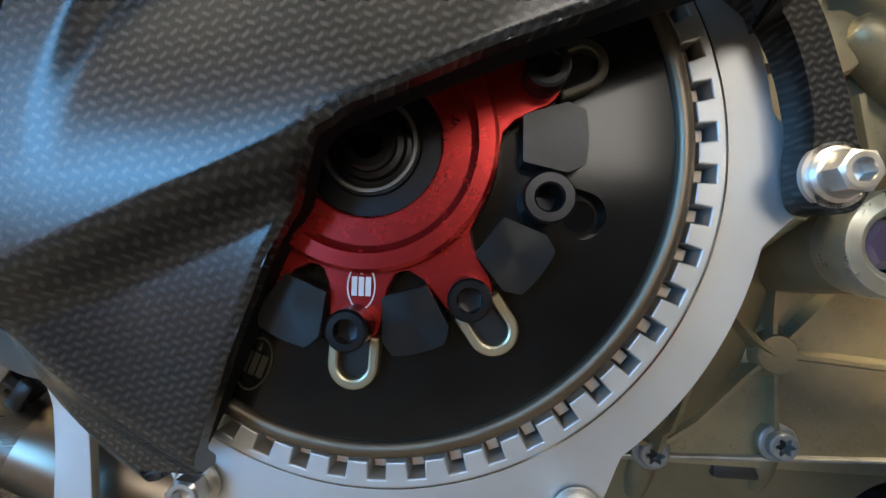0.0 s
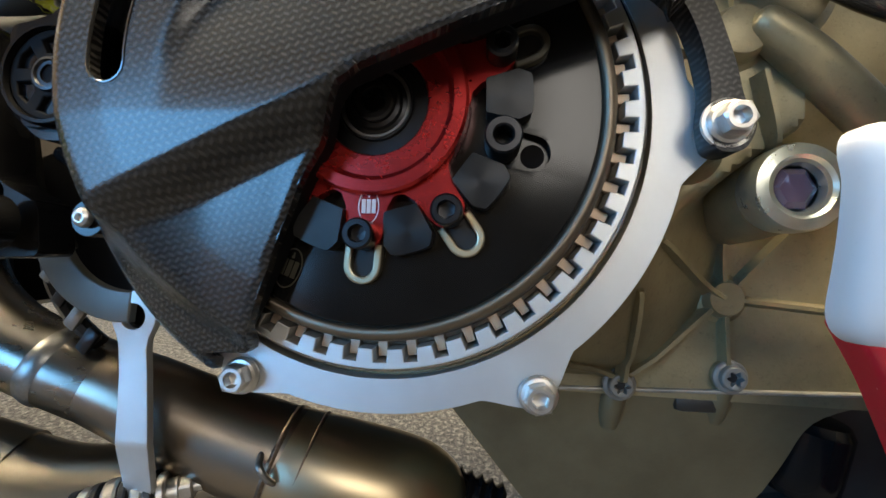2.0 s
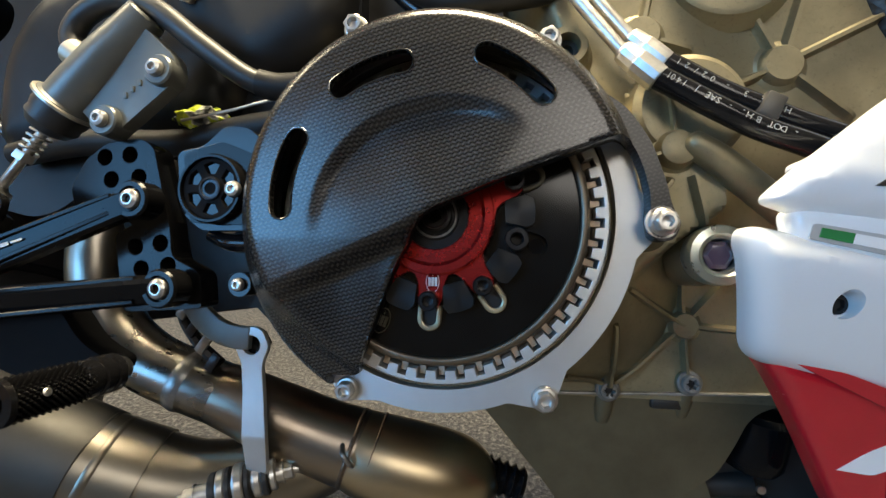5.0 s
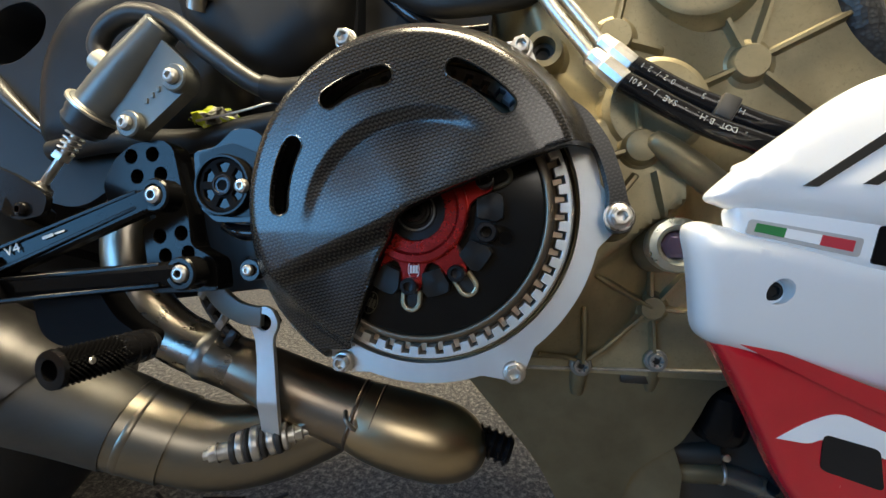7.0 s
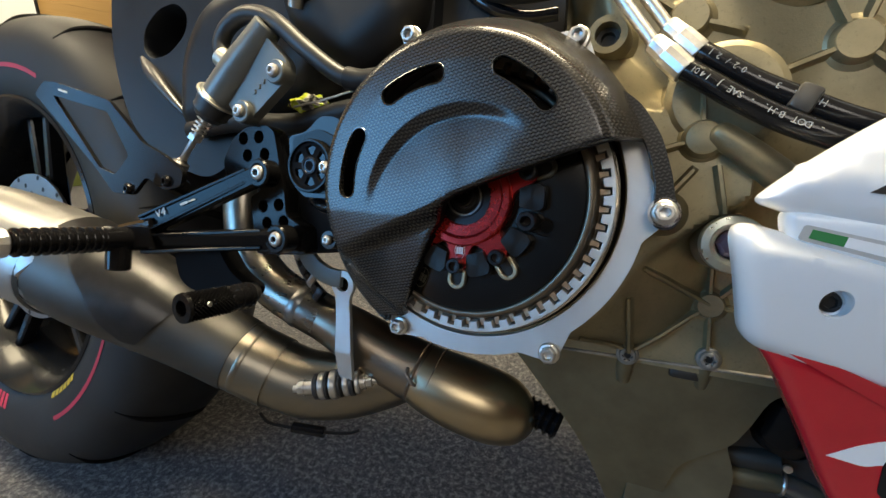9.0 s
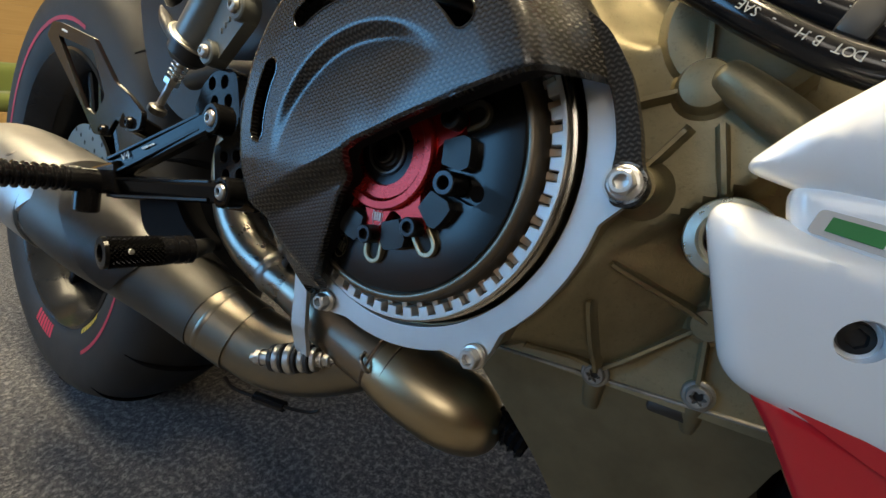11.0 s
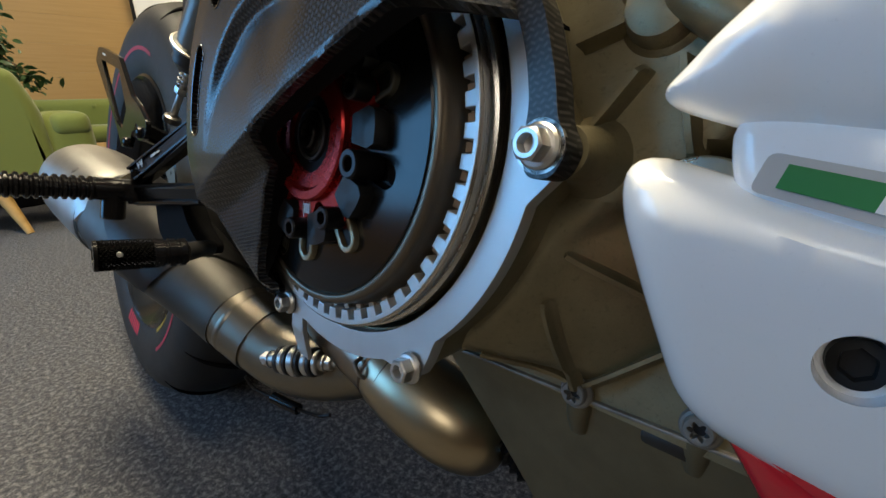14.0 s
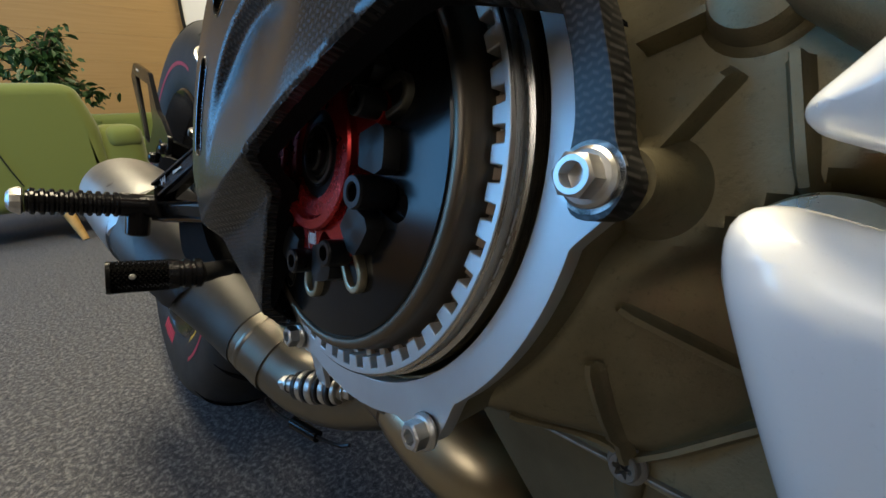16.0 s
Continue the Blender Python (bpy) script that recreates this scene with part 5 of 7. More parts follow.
def bar(p, q, w0, w1, t0, t1, bm=None, up=(0, 0, 1)):
    """A tapering bar with broken edges between two points, w high and t thick."""
    p, q = Vector(p), Vector(q)
    d = (q - p).normalized()
    u = Vector(up)
    u = (u - d * u.dot(d)).normalized()
    s = d.cross(u)
    bm = bm or bmesh.new()
    rows = []
    for c, w, t in ((p, w0, t0), (p.lerp(q, 0.5), (w0 + w1) / 2, (t0 + t1) / 2), (q, w1, t1)):
        b = min(w, t) * 0.18
        rows.append([bm.verts.new(c + u * a + s * e) for a, e in ((w / 2, t / 2 - b), (w / 2 - b, t / 2), (-w / 2 + b, t / 2), (-w / 2, t / 2 - b), (-w / 2, -t / 2 + b), (-w / 2 + b, -t / 2), (w / 2 - b, -t / 2), (w / 2, -t / 2 + b))])
    for a, b in zip(rows, rows[1:]):
        for i in range(8):
            bm.faces.new((a[i], b[i], b[(i + 1) % 8], a[(i + 1) % 8]))
    bm.faces.new(rows[0])
    bm.faces.new(rows[-1][::-1])
    return bm


U0, L0, J = Vector((-0.1545, -0.0035, 0.0088)), Vector((-0.137, -0.0035, -0.0358)), Vector((-0.258, -0.0235, -0.0440))
arm = part("footrest_hanger", bar(U0, (-0.250, -0.0225, -0.034), 0.0135, 0.0175, 0.010, 0.010), M_BLACK, bike, "black machined two-armed footrest hanger")
part("lower_arm", bar(L0, (-0.255, -0.0225, -0.0475), 0.0135, 0.0165, 0.010, 0.010, up=(0, -0.35, 1)), M_BLACK, arm)
part("arm_ridge", bar((-0.165, -0.0095, 0.0105), (-0.250, -0.0285, -0.0275), 0.0022, 0.0022, 0.003, 0.003), M_BLACK, arm)
part("arm_ridge", bar((-0.165, -0.0095, 0.0015), (-0.245, -0.0285, -0.0385), 0.0022, 0.0022, 0.003, 0.003), M_BLACK, arm)
part("arm_ridge", bar((-0.150, -0.009, -0.031), (-0.248, -0.0285, -0.0415), 0.0022, 0.0022, 0.003, 0.003), M_BLACK, arm)
part("arm_ridge", bar((-0.150, -0.009, -0.0425), (-0.248, -0.0285, -0.0535), 0.0022, 0.0022, 0.003, 0.003), M_BLACK, arm)
for c in (U0, L0):
    part("arm_eye", lathe([(0.0098, -0.006), (0.0098, 0.0045), (0.0088, 0.0058), (0.0066, 0.0058), (0.0062, 0.0035), (0, 0.0035)], 40, None, axis_y(c.x, c.y, c.z)), M_BLACK, arm)
    button_bolt(c.x, c.y - 0.0036, c.z, 0.0056, arm)
part("hanger_joint", bar((-0.238, -0.0225, -0.0395), (-0.272, -0.025, -0.0450), 0.024, 0.020, 0.014, 0.014), M_BLACK_GLOSS, arm)
d = Vector((-0.2545 + 0.160, -0.0295 + 0.0095, -0.030 - 0.0065)).normalized()
n_ = Vector((0, -1, 0))
n_ = (n_ - d * n_.dot(d)).normalized()
mm = Matrix((-d, n_.cross(-d), n_)).transposed().to_4x4()
mm.translation = Vector((-0.2315, -0.0252, -0.0235))
lettering("V4", 0.0085, mm, M_PRINT, arm, "arm_mark")
mm2 = mm.copy()
mm2.translation = Vector((-0.2120, -0.0212, -0.0155))
bmx = box(0, 0, 0, 0.0065, 0.0018, 0.0002)
box(0.007, 0, 0, 0.0055, 0.0010, 0.0002, bm=bmx)
bmx.transform(mm2)
part("maker_mark", bmx, M_PRINT, arm)
# footrest: hinge, knurled rubber-like rings and a bright end cap
P0, P1 = Vector((-0.2615, -0.020, -0.0448)), Vector((-0.2605, -0.1005, -0.0442))
peg = part("footrest", rod(P0, P0.lerp(P1, 0.36), 0.0088, seg=32, bevel=0.001), M_BLACK_GLOSS, bike, "black ribbed aluminium footrest with a bright end cap")
prof = [(0.006, 0.0)]
for i in range(10):
    h = 0.0008 + i * 0.0050
    prof += [(0.0086, h), (0.0092, h + 0.0006), (0.0092, h + 0.0022), (0.0086, h + 0.0028), (0.0074, h + 0.0034), (0.0074, h + 0.0046)]
prof.append((0.006, 0.051))
grip = lathe(prof, 30, None, along(P0.lerp(P1, 0.35), P1))
part("grip", grip, M_BLACK_GLOSS, peg)
part("end_cap", lathe([(0.0080, 0), (0.0092, 0.0010), (0.0092, 0.0024), (0.0076, 0.0064), (0.0048, 0.0082), (0, 0.0088)], 12, None, along(P1 + (P0 - P1) * 0.01, P1 + (P1 - P0))), M_ZINC, peg, "bright faceted end cap")
part("hinge_screw", lathe([(0.0034, 0), (0.0034, 0.0018), (0.0016, 0.0022), (0.0014, 0.001), (0, 0.001)], 6, None, along((-0.2605, -0.044, -0.0375), (-0.2605, -0.044, -0.03))), M_ZINC, peg, "small bright hinge screw")
part("hinge_lug", rod((-0.262, -0.036, -0.0480), (-0.262, -0.037, -0.0680), 0.0082, seg=28, bevel=0.0012), M_BLACK_GLOSS, peg)
# brake pedal and its knurled tip
Q0, Q1 = Vector((-0.1508, -0.0170, -0.0746)), Vector((-0.1537, -0.0630, -0.0756))
tip = part("brake_pedal", tube([(-0.1700, 0.003, -0.0765), (-0.1600, -0.006, -0.0752), (-0.1530, -0.013, -0.0747), (-0.1508, -0.018, -0.0746)], [0.0055, 0.0055, 0.006, 0.0065], 16), M_BLACK_MATT, bike, "black brake pedal with a knurled tip")
part("tip_collar", lathe([(0.0082, 0), (0.0090, 0.001), (0.0090, 0.004), (0.0080, 0.0046), (0.0080, 0.006), (0.0090, 0.0066), (0.0090, 0.010), (0.0080, 0.0106), (0.0080, 0.012), (0.0088, 0.0126), (0.0088, 0.018), (0.0080, 0.0186)], 32, None, along(Q0, Q1)), M_BLACK_GLOSS, tip)
bm = bmesh.new()
KN, KL = 22, 12
mk = along(Q0.lerp(Q1, 0.34), Q1)
length = (Q1 - Q0).length * 0.64
rows = []
for i in range(KL * 2 + 1):
    row = []
    for j in range(KN * 2):
        r = 0.0094 if (i + j) % 2 == 0 else 0.0080
        a = math.pi * j / KN
        row.append(bm.verts.new(mk @ Vector((r * math.cos(a), r * math.sin(a), length * i / (2 * KL)))))
    rows.append(row)
for i, (a, b) in enumerate(zip(rows, rows[1:])):
    for j in range(KN * 2):
        k = (j + 1) % (KN * 2)
        quad = [a[j], b[j], b[k], a[k]] if (i + j) % 2 else [b[j], b[k], a[k], a[j]]
        bm.faces.new(quad[:3])
        bm.faces.new((quad[2], quad[3], quad[0]))
part("knurled_tip", bm, M_BLACK, tip, "black knurled pedal tip", 10)
part("tip_end", lathe([(0.0094, -0.001), (0.0090, 0.001), (0.0050, 0.0012), (0.0046, -0.004), (0, -0.004)], 40, None, along(Q1, Q1 + (Q1 - Q0))), M_BLACK, tip)
part("tip_dot", lathe([(0.0017, 0), (0.0012, 0.0006), (0, 0.0007)], 16, None, along(Q0.lerp(Q1, 0.78) + Vector((0.0092, 0, 0.002)), Q0.lerp(Q1, 0.78) + Vector((0.03, 0, 0.008)))), M_ZINC, tip)
# black carrier plate between the pedal tip and the footrest hanger
bm = plate(rounded([(-0.233, -0.046), (-0.196, -0.042), (-0.182, -0.064), (-0.166, -0.074), (-0.168, -0.081), (-0.206, -0.083), (-0.226, -0.076)], [0.004, 0.004, 0.008, 0.003, 0.003, 0.010, 0.010]), -0.004, 0.012, bevel=0.002)
for v in bm.verts:
    v.co.y += 0.17 * (v.co.x + 0.165)
part("pedal_carrier", bm, M_BLACK_SHADE, tip, "black carrier plate")
# heel guard
hg = part("heel_guard", plate(rounded([(-0.394, 0.0685), (-0.380, 0.0785), (-0.362, 0.0765), (-0.290, 0.0590), (-0.250, 0.0270), (-0.228, 0.0190), (-0.205, 0.0070), (-0.208, -0.004), (-0.226, -0.0070), (-0.246, 0.002), (-0.262, -0.012), (-0.286, -0.0110), (-0.309, 0.0085)], 0.004)  , -0.0265, -0.0232, [rounded([(-0.366, 0.0662), (-0.2915, 0.0500), (-0.2660, 0.0172), (-0.283, 0.0030), (-0.3030, 0.0080)], 0.003)], bevel=0.0006), M_BLACK, bike, "black anodised heel guard plate with an opening")
for x, z in ((-0.222, -0.0005), (-0.266, -0.0075)):
    button_bolt(x, -0.0266, z, 0.0042, hg, M_BLACK_GLOSS)
part("guard_mark", plate([(-0.357, 0.0708), (-0.345, 0.0680), (-0.345, 0.0665), (-0.357, 0.0693)], -0.0268, -0.0263), M_PRINT, hg)
part("guard_spacer", bar((-0.228, -0.026, 0.002), (-0.235, -0.006, -0.005), 0.012, 0.012, 0.012, 0.012), M_BLACK, hg)

# ---- rear brake master cylinder ----
T0, T1 = Vector((-0.1640, 0.008, 0.1135)), Vector((-0.2165, 0.006, 0.0585))
ax = (T1 - T0).normalized()
mc = part("brake_master_cylinder", lathe([(0, 0), (0.0090, 0), (0.0100, 0.0012), (0.0112, 0.018), (0.0127, 0.034), (0.0132, 0.052), (0.0132, 0.0655), (0.0150, 0.0665), (0.0152, 0.0690), (0.0140, 0.0700), (0.0128, 0.0702)], 48, None, along(T0, T1)), M_CAST, bike, "grey cast rear brake master cylinder with a spring pushrod")
part("cylinder_rim", lathe([(0.0152, 0.0), (0.0168, 0.0005), (0.0168, 0.0018), (0.0150, 0.0024)], 48, None, along(T0 + ax * 0.0668, T1 + ax)), M_PALE, mc, "pale rim")
boot = T0 + ax * 0.0695
part("rubber_boot", lathe([(0.0135, 0), (0.0140, 0.004), (0.0128, 0.0085), (0.0132, 0.011), (0.0105, 0.0155), (0.0070, 0.0175)], 40, None, along(boot, boot + ax)), M_RUBBER, mc, "black rubber boot")
E0, E1 = boot + ax * 0.0165, Vector((-0.2445, 0.0, 0.0160))
rodd = part("pushrod", rod(E0, E1, 0.0026, seg=16), M_ZINC, mc, "bright pushrod")
dr = (E1 - E0).normalized()
sideA = dr.orthogonal().normalized()
sideB = dr.cross(sideA)
coil = []
for i in range(61):
    f = i / 60
    a = 2 * math.pi * 4.5 * f
    coil.append(E0 + dr * (0.016 * f) + (sideA * math.cos(a) + sideB * math.sin(a)) * (0.0055 - 0.001 * f))
part("return_spring", tube(coil, 0.00075, 8, smooth=1), M_ZINC, rodd, "coil spring")
part("rod_nut", lathe([(0.0044, 0), (0.0046, 0.0008), (0.0046, 0.0042), (0.0044, 0.005)], 24, None, along(E0 + dr * 0.0165, E1), hexes=(0, 1, 2, 3)), M_ZINC, rodd)
part("ball_joint", lathe([(0.0045, 0), (0.0062, 0.001), (0.0066, 0.003), (0.0062, 0.0055), (0.004, 0.0066), (0.003, 0.0085), (0, 0.009)], 24, None, along(E1 + dr * 0.006, E0)), M_ZINC_DULL, rodd)
fl = part("mounting_flange", plate(rounded([(-0.196, 0.0560), (-0.179, 0.0450), (-0.142, 0.0740), (-0.142, 0.0860), (-0.164, 0.106), (-0.206, 0.072)], 0.006), 0.0035, 0.012, bevel=0.0012), M_CAST, mc)
for x, z in ((-0.1495, 0.0785), (-0.1810, 0.0528)):
    part("flange_ear", lathe([(0.0086, -0.012), (0.0082, -0.001), (0.0074, 0.0), (0, 0.0)], 36, None, axis_y(x, -0.001, z)), M_CAST, fl)
    button_bolt(x, -0.0015, z, 0.0046, mc)
for k in range(5):
    part("cast_mark", box(-0.1712 + 0.0042 * k, 0.0030, 0.0668 + 0.0033 * k, 0.0022, 0.0012, 0.0034, 0.0004), M_CAST, fl)
port = part("hose_port", rod((-0.195, 0.008, 0.0845), (-0.211, 0.008, 0.0955), 0.0078, seg=28, bevel=0.0008), M_PALE, mc, "pale cylindrical hose port")
part("reservoir_hose", tube([(-0.211, 0.012, 0.095), (-0.2165, 0.012, 0.107), (-0.208, 0.012, 0.1195), (-0.187, 0.010, 0.1245), (-0.160, 0.008, 0.1165), (-0.133, 0.010, 0.096), (-0.108, 0.016, 0.0785), (-0.090, 0.020, 0.0745), (-0.06, 0.026, 0.078)], 0.0062, 24), M_RUBBER, bike, "black rubber reservoir hose")
part("hose_fitting", tube([(-0.103, 0.018, 0.0765), (-0.092, 0.02, 0.0745), (-0.078, 0.022, 0.0755)], 0.0076, 20), M_BLACK_MATT, bike)
part("banjo_bolt", lathe([(0.006, 0), (0.006, 0.008), (0.0085, 0.009), (0.0085, 0.015), (0.007, 0.017), (0, 0.017)], 24, None, along((-0.160, 0.03, 0.135), (-0.150, 0.02, 0.155)), hexes=(2, 3)), M_ZINC, bike, "bright zinc banjo bolt")
part("control_wire", tube([(-0.160, 0.03, 0.062), (-0.130, 0.03, 0.0665), (-0.105, 0.03, 0.0715), (-0.07, 0.032, 0.078)], 0.0009, 8), M_ZINC, bike, "thin steel cable")
part("black_duct", tube([(-0.30, 0.05, 0.05), (-0.24, 0.045, 0.055), (-0.17, 0.042, 0.052), (-0.12, 0.042, 0.060), (-0.06, 0.045, 0.066)], 0.0085, 20), M_BLACK_MATT, bike, "black duct behind the cylinder")
# folded cloth tucked between the ducts
bm = bmesh.new()
bmesh.ops.create_icosphere(bm, subdivisions=4, radius=1.0)
for v in bm.verts:
    v.co *= 1 + 0.35 * noise.noise(v.co * 2.2) + 0.12 * noise.noise(v.co * 6)
bm.transform(Matrix.Translation((-0.154, 0.040, 0.0660)) @ Matrix.Diagonal((0.0150, 0.010, 0.0068, 1)))
for v in bm.verts:
    v.co += Vector((noise.noise(v.co * 160), noise.noise(v.co * 160 + Vector((5, 0, 0))), noise.noise(v.co * 160 + Vector((0, 5, 0))))) * 0.0016
cloth = new("cloth", finish(bm, "cloth", M_HIVIS))
cloth.matrix_world = BIKE
tagged(cloth, "crumpled yellow high-visibility cloth tucked beside the motorcycle frame", "cloth")

# ---- exhaust ----
up_path = [(-0.246, 0.090, 0.050), (-0.2525, 0.078, 0.015), (-0.2535, 0.071, -0.022), (-0.2430, 0.070, -0.063), (-0.217, 0.070, -0.0885), (-0.181, 0.072, -0.1040), (-0.146, 0.078, -0.1180)]
upper = part("header_pipe", tube(up_path, 0.0205, 40), M_HEADER, bike, "bent titanium header pipe with welded seams")
part("pipe_band", tube([(-0.1850, 0.0718, -0.1025), (-0.1815, 0.072, -0.1040), (-0.1780, 0.0725, -0.1055)], [0.0208, 0.0216, 0.0208], 40, smooth=3, caps=False), M_ZINC_DULL, upper, "bright welded band")
part("header_sleeve", tube([(-0.160, 0.0755, -0.1123), (-0.140, 0.079, -0.1205), (-0.120, 0.083, -0.1305), (-0.093, 0.088, -0.1420), (-0.064, 0.092, -0.1512)], [0.0207, 0.0226, 0.0246, 0.0258, 0.0265], 44, smooth=6), M_TITAN_DULL, upper, "wider brown titanium sleeve")
part("collector", tube([(-0.068, 0.0915, -0.1500), (-0.055, 0.093, -0.1550), (-0.035, 0.096, -0.1610), (-0.012, 0.101, -0.1675), (0.004, 0.108, -0.1725), (0.014, 0.114, -0.1755), (0.019, 0.118, -0.177), (0.020, 0.119, -0.1775)], [0.0268, 0.0288, 0.0302, 0.0302, 0.0275, 0.0215, 0.012, 0.003], 48), M_COLLECTOR, upper, "bulging titanium collector end")
for f in (0.0, 0.0135):
    part("collector_seam", tube([(-0.0725 + f, 0.0910 + f * 0.12, -0.1487 - f * 0.32), (-0.0710 + f, 0.0912 + f * 0.12, -0.1492 - f * 0.32), (-0.0695 + f, 0.0914 + f * 0.12, -0.1497 - f * 0.32)], [0.0263, 0.0272 + f * 0.1, 0.0266 + f * 0.1], 44, smooth=3, caps=False), M_WELD, upper)
part("spring_hook", tube([(-0.070, 0.068, -0.138), (-0.067, 0.0605, -0.1405), (-0.063, 0.0615, -0.1465), (-0.062, 0.066, -0.1500)], 0.0016, 10), M_ZINC_DULL, upper)
part("bellows", lathe([(0.0095, 0)] + [(0.0125 if i % 2 else 0.0092, 0.003 * i + 0.002) for i in range(13)], 24, None, along((0.010, 0.112, -0.1650), (0.050, 0.112, -0.1780))), M_BLACK_GLOSS, upper, "black corrugated sleeve")
link = part("link_pipe", tube([(-0.058, 0.104, -0.143), (-0.080, 0.100, -0.1540), (-0.105, 0.093, -0.1640), (-0.140, 0.082, -0.1735), (-0.175, 0.070, -0.1745), (-0.205, 0.060, -0.1655)], [0.018, 0.0215, 0.0255, 0.0292, 0.0305, 0.031], 40), M_TITAN, bike, "curved titanium link pipe")
part("sleeve_joint", tube([(-0.200, 0.0617, -0.1675), (-0.218, 0.0552, -0.1600), (-0.2345, 0.0491, -0.1528)], [0.0325, 0.0327, 0.0329], 44, smooth=3), M_TITAN, link)
part("sleeve_seam", tube([(-0.2225, 0.0534, -0.1580), (-0.2240, 0.0528, -0.1573), (-0.2255, 0.0523, -0.1566)], [0.0327, 0.0332, 0.0328], 44, smooth=3, caps=False), M_TITAN, link)
muffler = part("muffler", tube([(-0.2310, 0.0504, -0.1545), (-0.2330, 0.0497, -0.1535), (-0.2350, 0.0490, -0.1526), (-0.262, 0.040, -0.140), (-0.300, 0.026, -0.1195), (-0.350, 0.008, -0.0975), (-0.410, -0.002, -0.0790), (-0.470, -0.010, -0.0680), (-0.500, -0.013, -0.0630)], [0.0315, 0.0334, 0.0339, 0.0355, 0.0410, 0.0455, 0.0480, 0.0485, 0.0480], 48), M_MUFFLER, bike, "satin titanium muffler with a shaped end cap")
part("end_cap", tube([(-0.395, 0.000, -0.0830), (-0.402, -0.001, -0.0810), (-0.470, -0.010, -0.0675), (-0.520, -0.016, -0.0595), (-0.545, -0.019, -0.055), (-0.556, -0.020, -0.053)], [0.0478, 0.0502, 0.0508, 0.0490, 0.043, 0.034], 48), M_PALECAP, muffler, "pale shaped end cap")
part("muffler_strap", tube([(-0.390, 0.0010, -0.0850), (-0.394, 0.0004, -0.0838), (-0.398, -0.0003, -0.0826)], [0.0480, 0.0496, 0.0484], 48, smooth=3, caps=False), M_MUFFLER, muffler)
for x, y, z in ((-0.430, -0.040, -0.040), (-0.375, -0.030, -0.050)):
    part("cap_rivet", lathe([(0.0048, -0.003), (0.0048, 0.002), (0.0024, 0.0026), (0.0022, 0.0005), (0, 0.0005)], 20, None, along((x, y, z), (x + 0.004, y - 0.035, z + 0.04))), M_ZINC_DULL, muffler)
M_X = (0.232, 0.262, 0.300, 0.350, 0.410, 0.470)
bm = bmesh.new()
rows = []
for i in range(65):
    x = 0.252 + 0.140 * i / 64
    c = Vector((-x, float(np.interp(x, M_X, (0.050, 0.040, 0.026, 0.008, -0.002, -0.010))), float(np.interp(x, M_X, (-0.154, -0.140, -0.1195, -0.0975, -0.0790, -0.0680)))))
    r = float(np.interp(x, M_X, (0.0325, 0.0350, 0.0410, 0.0455, 0.0480, 0.0485)))
    along_can = Vector((-0.93, -0.22, 0.30)).normalized()
    front = Vector((0, -1, 0))
    front = (front - along_can * front.dot(along_can)).normalized()
    up = along_can.cross(front) * -1
    up = up if up.z > 0 else -up
    lo = float(np.interp(x, (0.252, 0.268, 0.280, 0.291, 0.302, 0.318, 0.335, 0.360, 0.392), (112, 84, 24, -14, -18, -8, 16, 42, 62)))
    row = []
    for j in range(17):
        a = radians(lo + (135 - lo) * j / 16)
        row.append(bm.verts.new(c + (front * math.cos(a) + up * math.sin(a)) * (r + 0.0040)))
    rows.append(row)
for p_, q_ in zip(rows, rows[1:]):
    for j in range(16):
        bm.faces.new((p_[j], q_[j], q_[j + 1], p_[j + 1]))
bmesh.ops.solidify(bm, geom=bm.faces[:], thickness=0.0016)
part("heat_shield", bm, M_SHIELD, muffler, "dark satin heat shield with a pointed lower edge", 50)
# clamp with rubber rings and the hanger plate
C0, C1 = Vector((-0.1530, 0.0440, -0.1645)), Vector((-0.1080, 0.0640, -0.1560))
cl = part("exhaust_clamp", rod(C0, C1, 0.0060, seg=24), M_ZINC, bike, "steel clamp bolt with rubber rings holding the exhaust")
for f, r, w, mat in ((0.16, 0.0105, 0.0045, M_RUBBER), (0.25, 0.0110, 0.0050, M_ZINC), (0.35, 0.0115, 0.0030, M_RUBBER), (0.44, 0.0120, 0.0060, M_ZINC), (0.56, 0.0110, 0.0035, M_RUBBER), (0.66, 0.0105, 0.0050, M_ZINC), (0.76, 0.0110, 0.0040, M_RUBBER), (0.85, 0.0095, 0.0040, M_ZINC)):
    c = C0.lerp(C1, f)
    part("clamp_ring", lathe([(r * 0.5, 0), (r * 0.94, 0), (r, w * 0.2), (r, w * 0.8), (r * 0.94, w), (r * 0.5, w)], 32, None, along(c, C1)), mat, cl)
for c, e in ((C0, C0 - (C1 - C0)), (C1, C1 + (C1 - C0))):
    part("clamp_nut", lathe([(0.0068, 0), (0.0068, 0.0010), (0.0052, 0.0012), (0.0052, 0.0060), (0.0046, 0.0066), (0.003, 0.0066), (0.003, 0.010), (0, 0.010)], 30, None, along(c, e), hexes=(2, 3)), M_ZINC, cl)
part("clamp_wire", tube([(-0.205, 0.045, -0.200), (-0.200, 0.050, -0.210), (-0.185, 0.055, -0.2125), (-0.150, 0.066, -0.2135), (-0.130, 0.074, -0.213), (-0.12, 0.078, -0.209)], 0.0016, 8), M_DARKSTEEL, cl)
part("clamp_spring", tube([(-0.178, 0.058, -0.2125), (-0.150, 0.067, -0.2140)], 0.0048, 14, smooth=1), M_BLACK_GLOSS, cl)
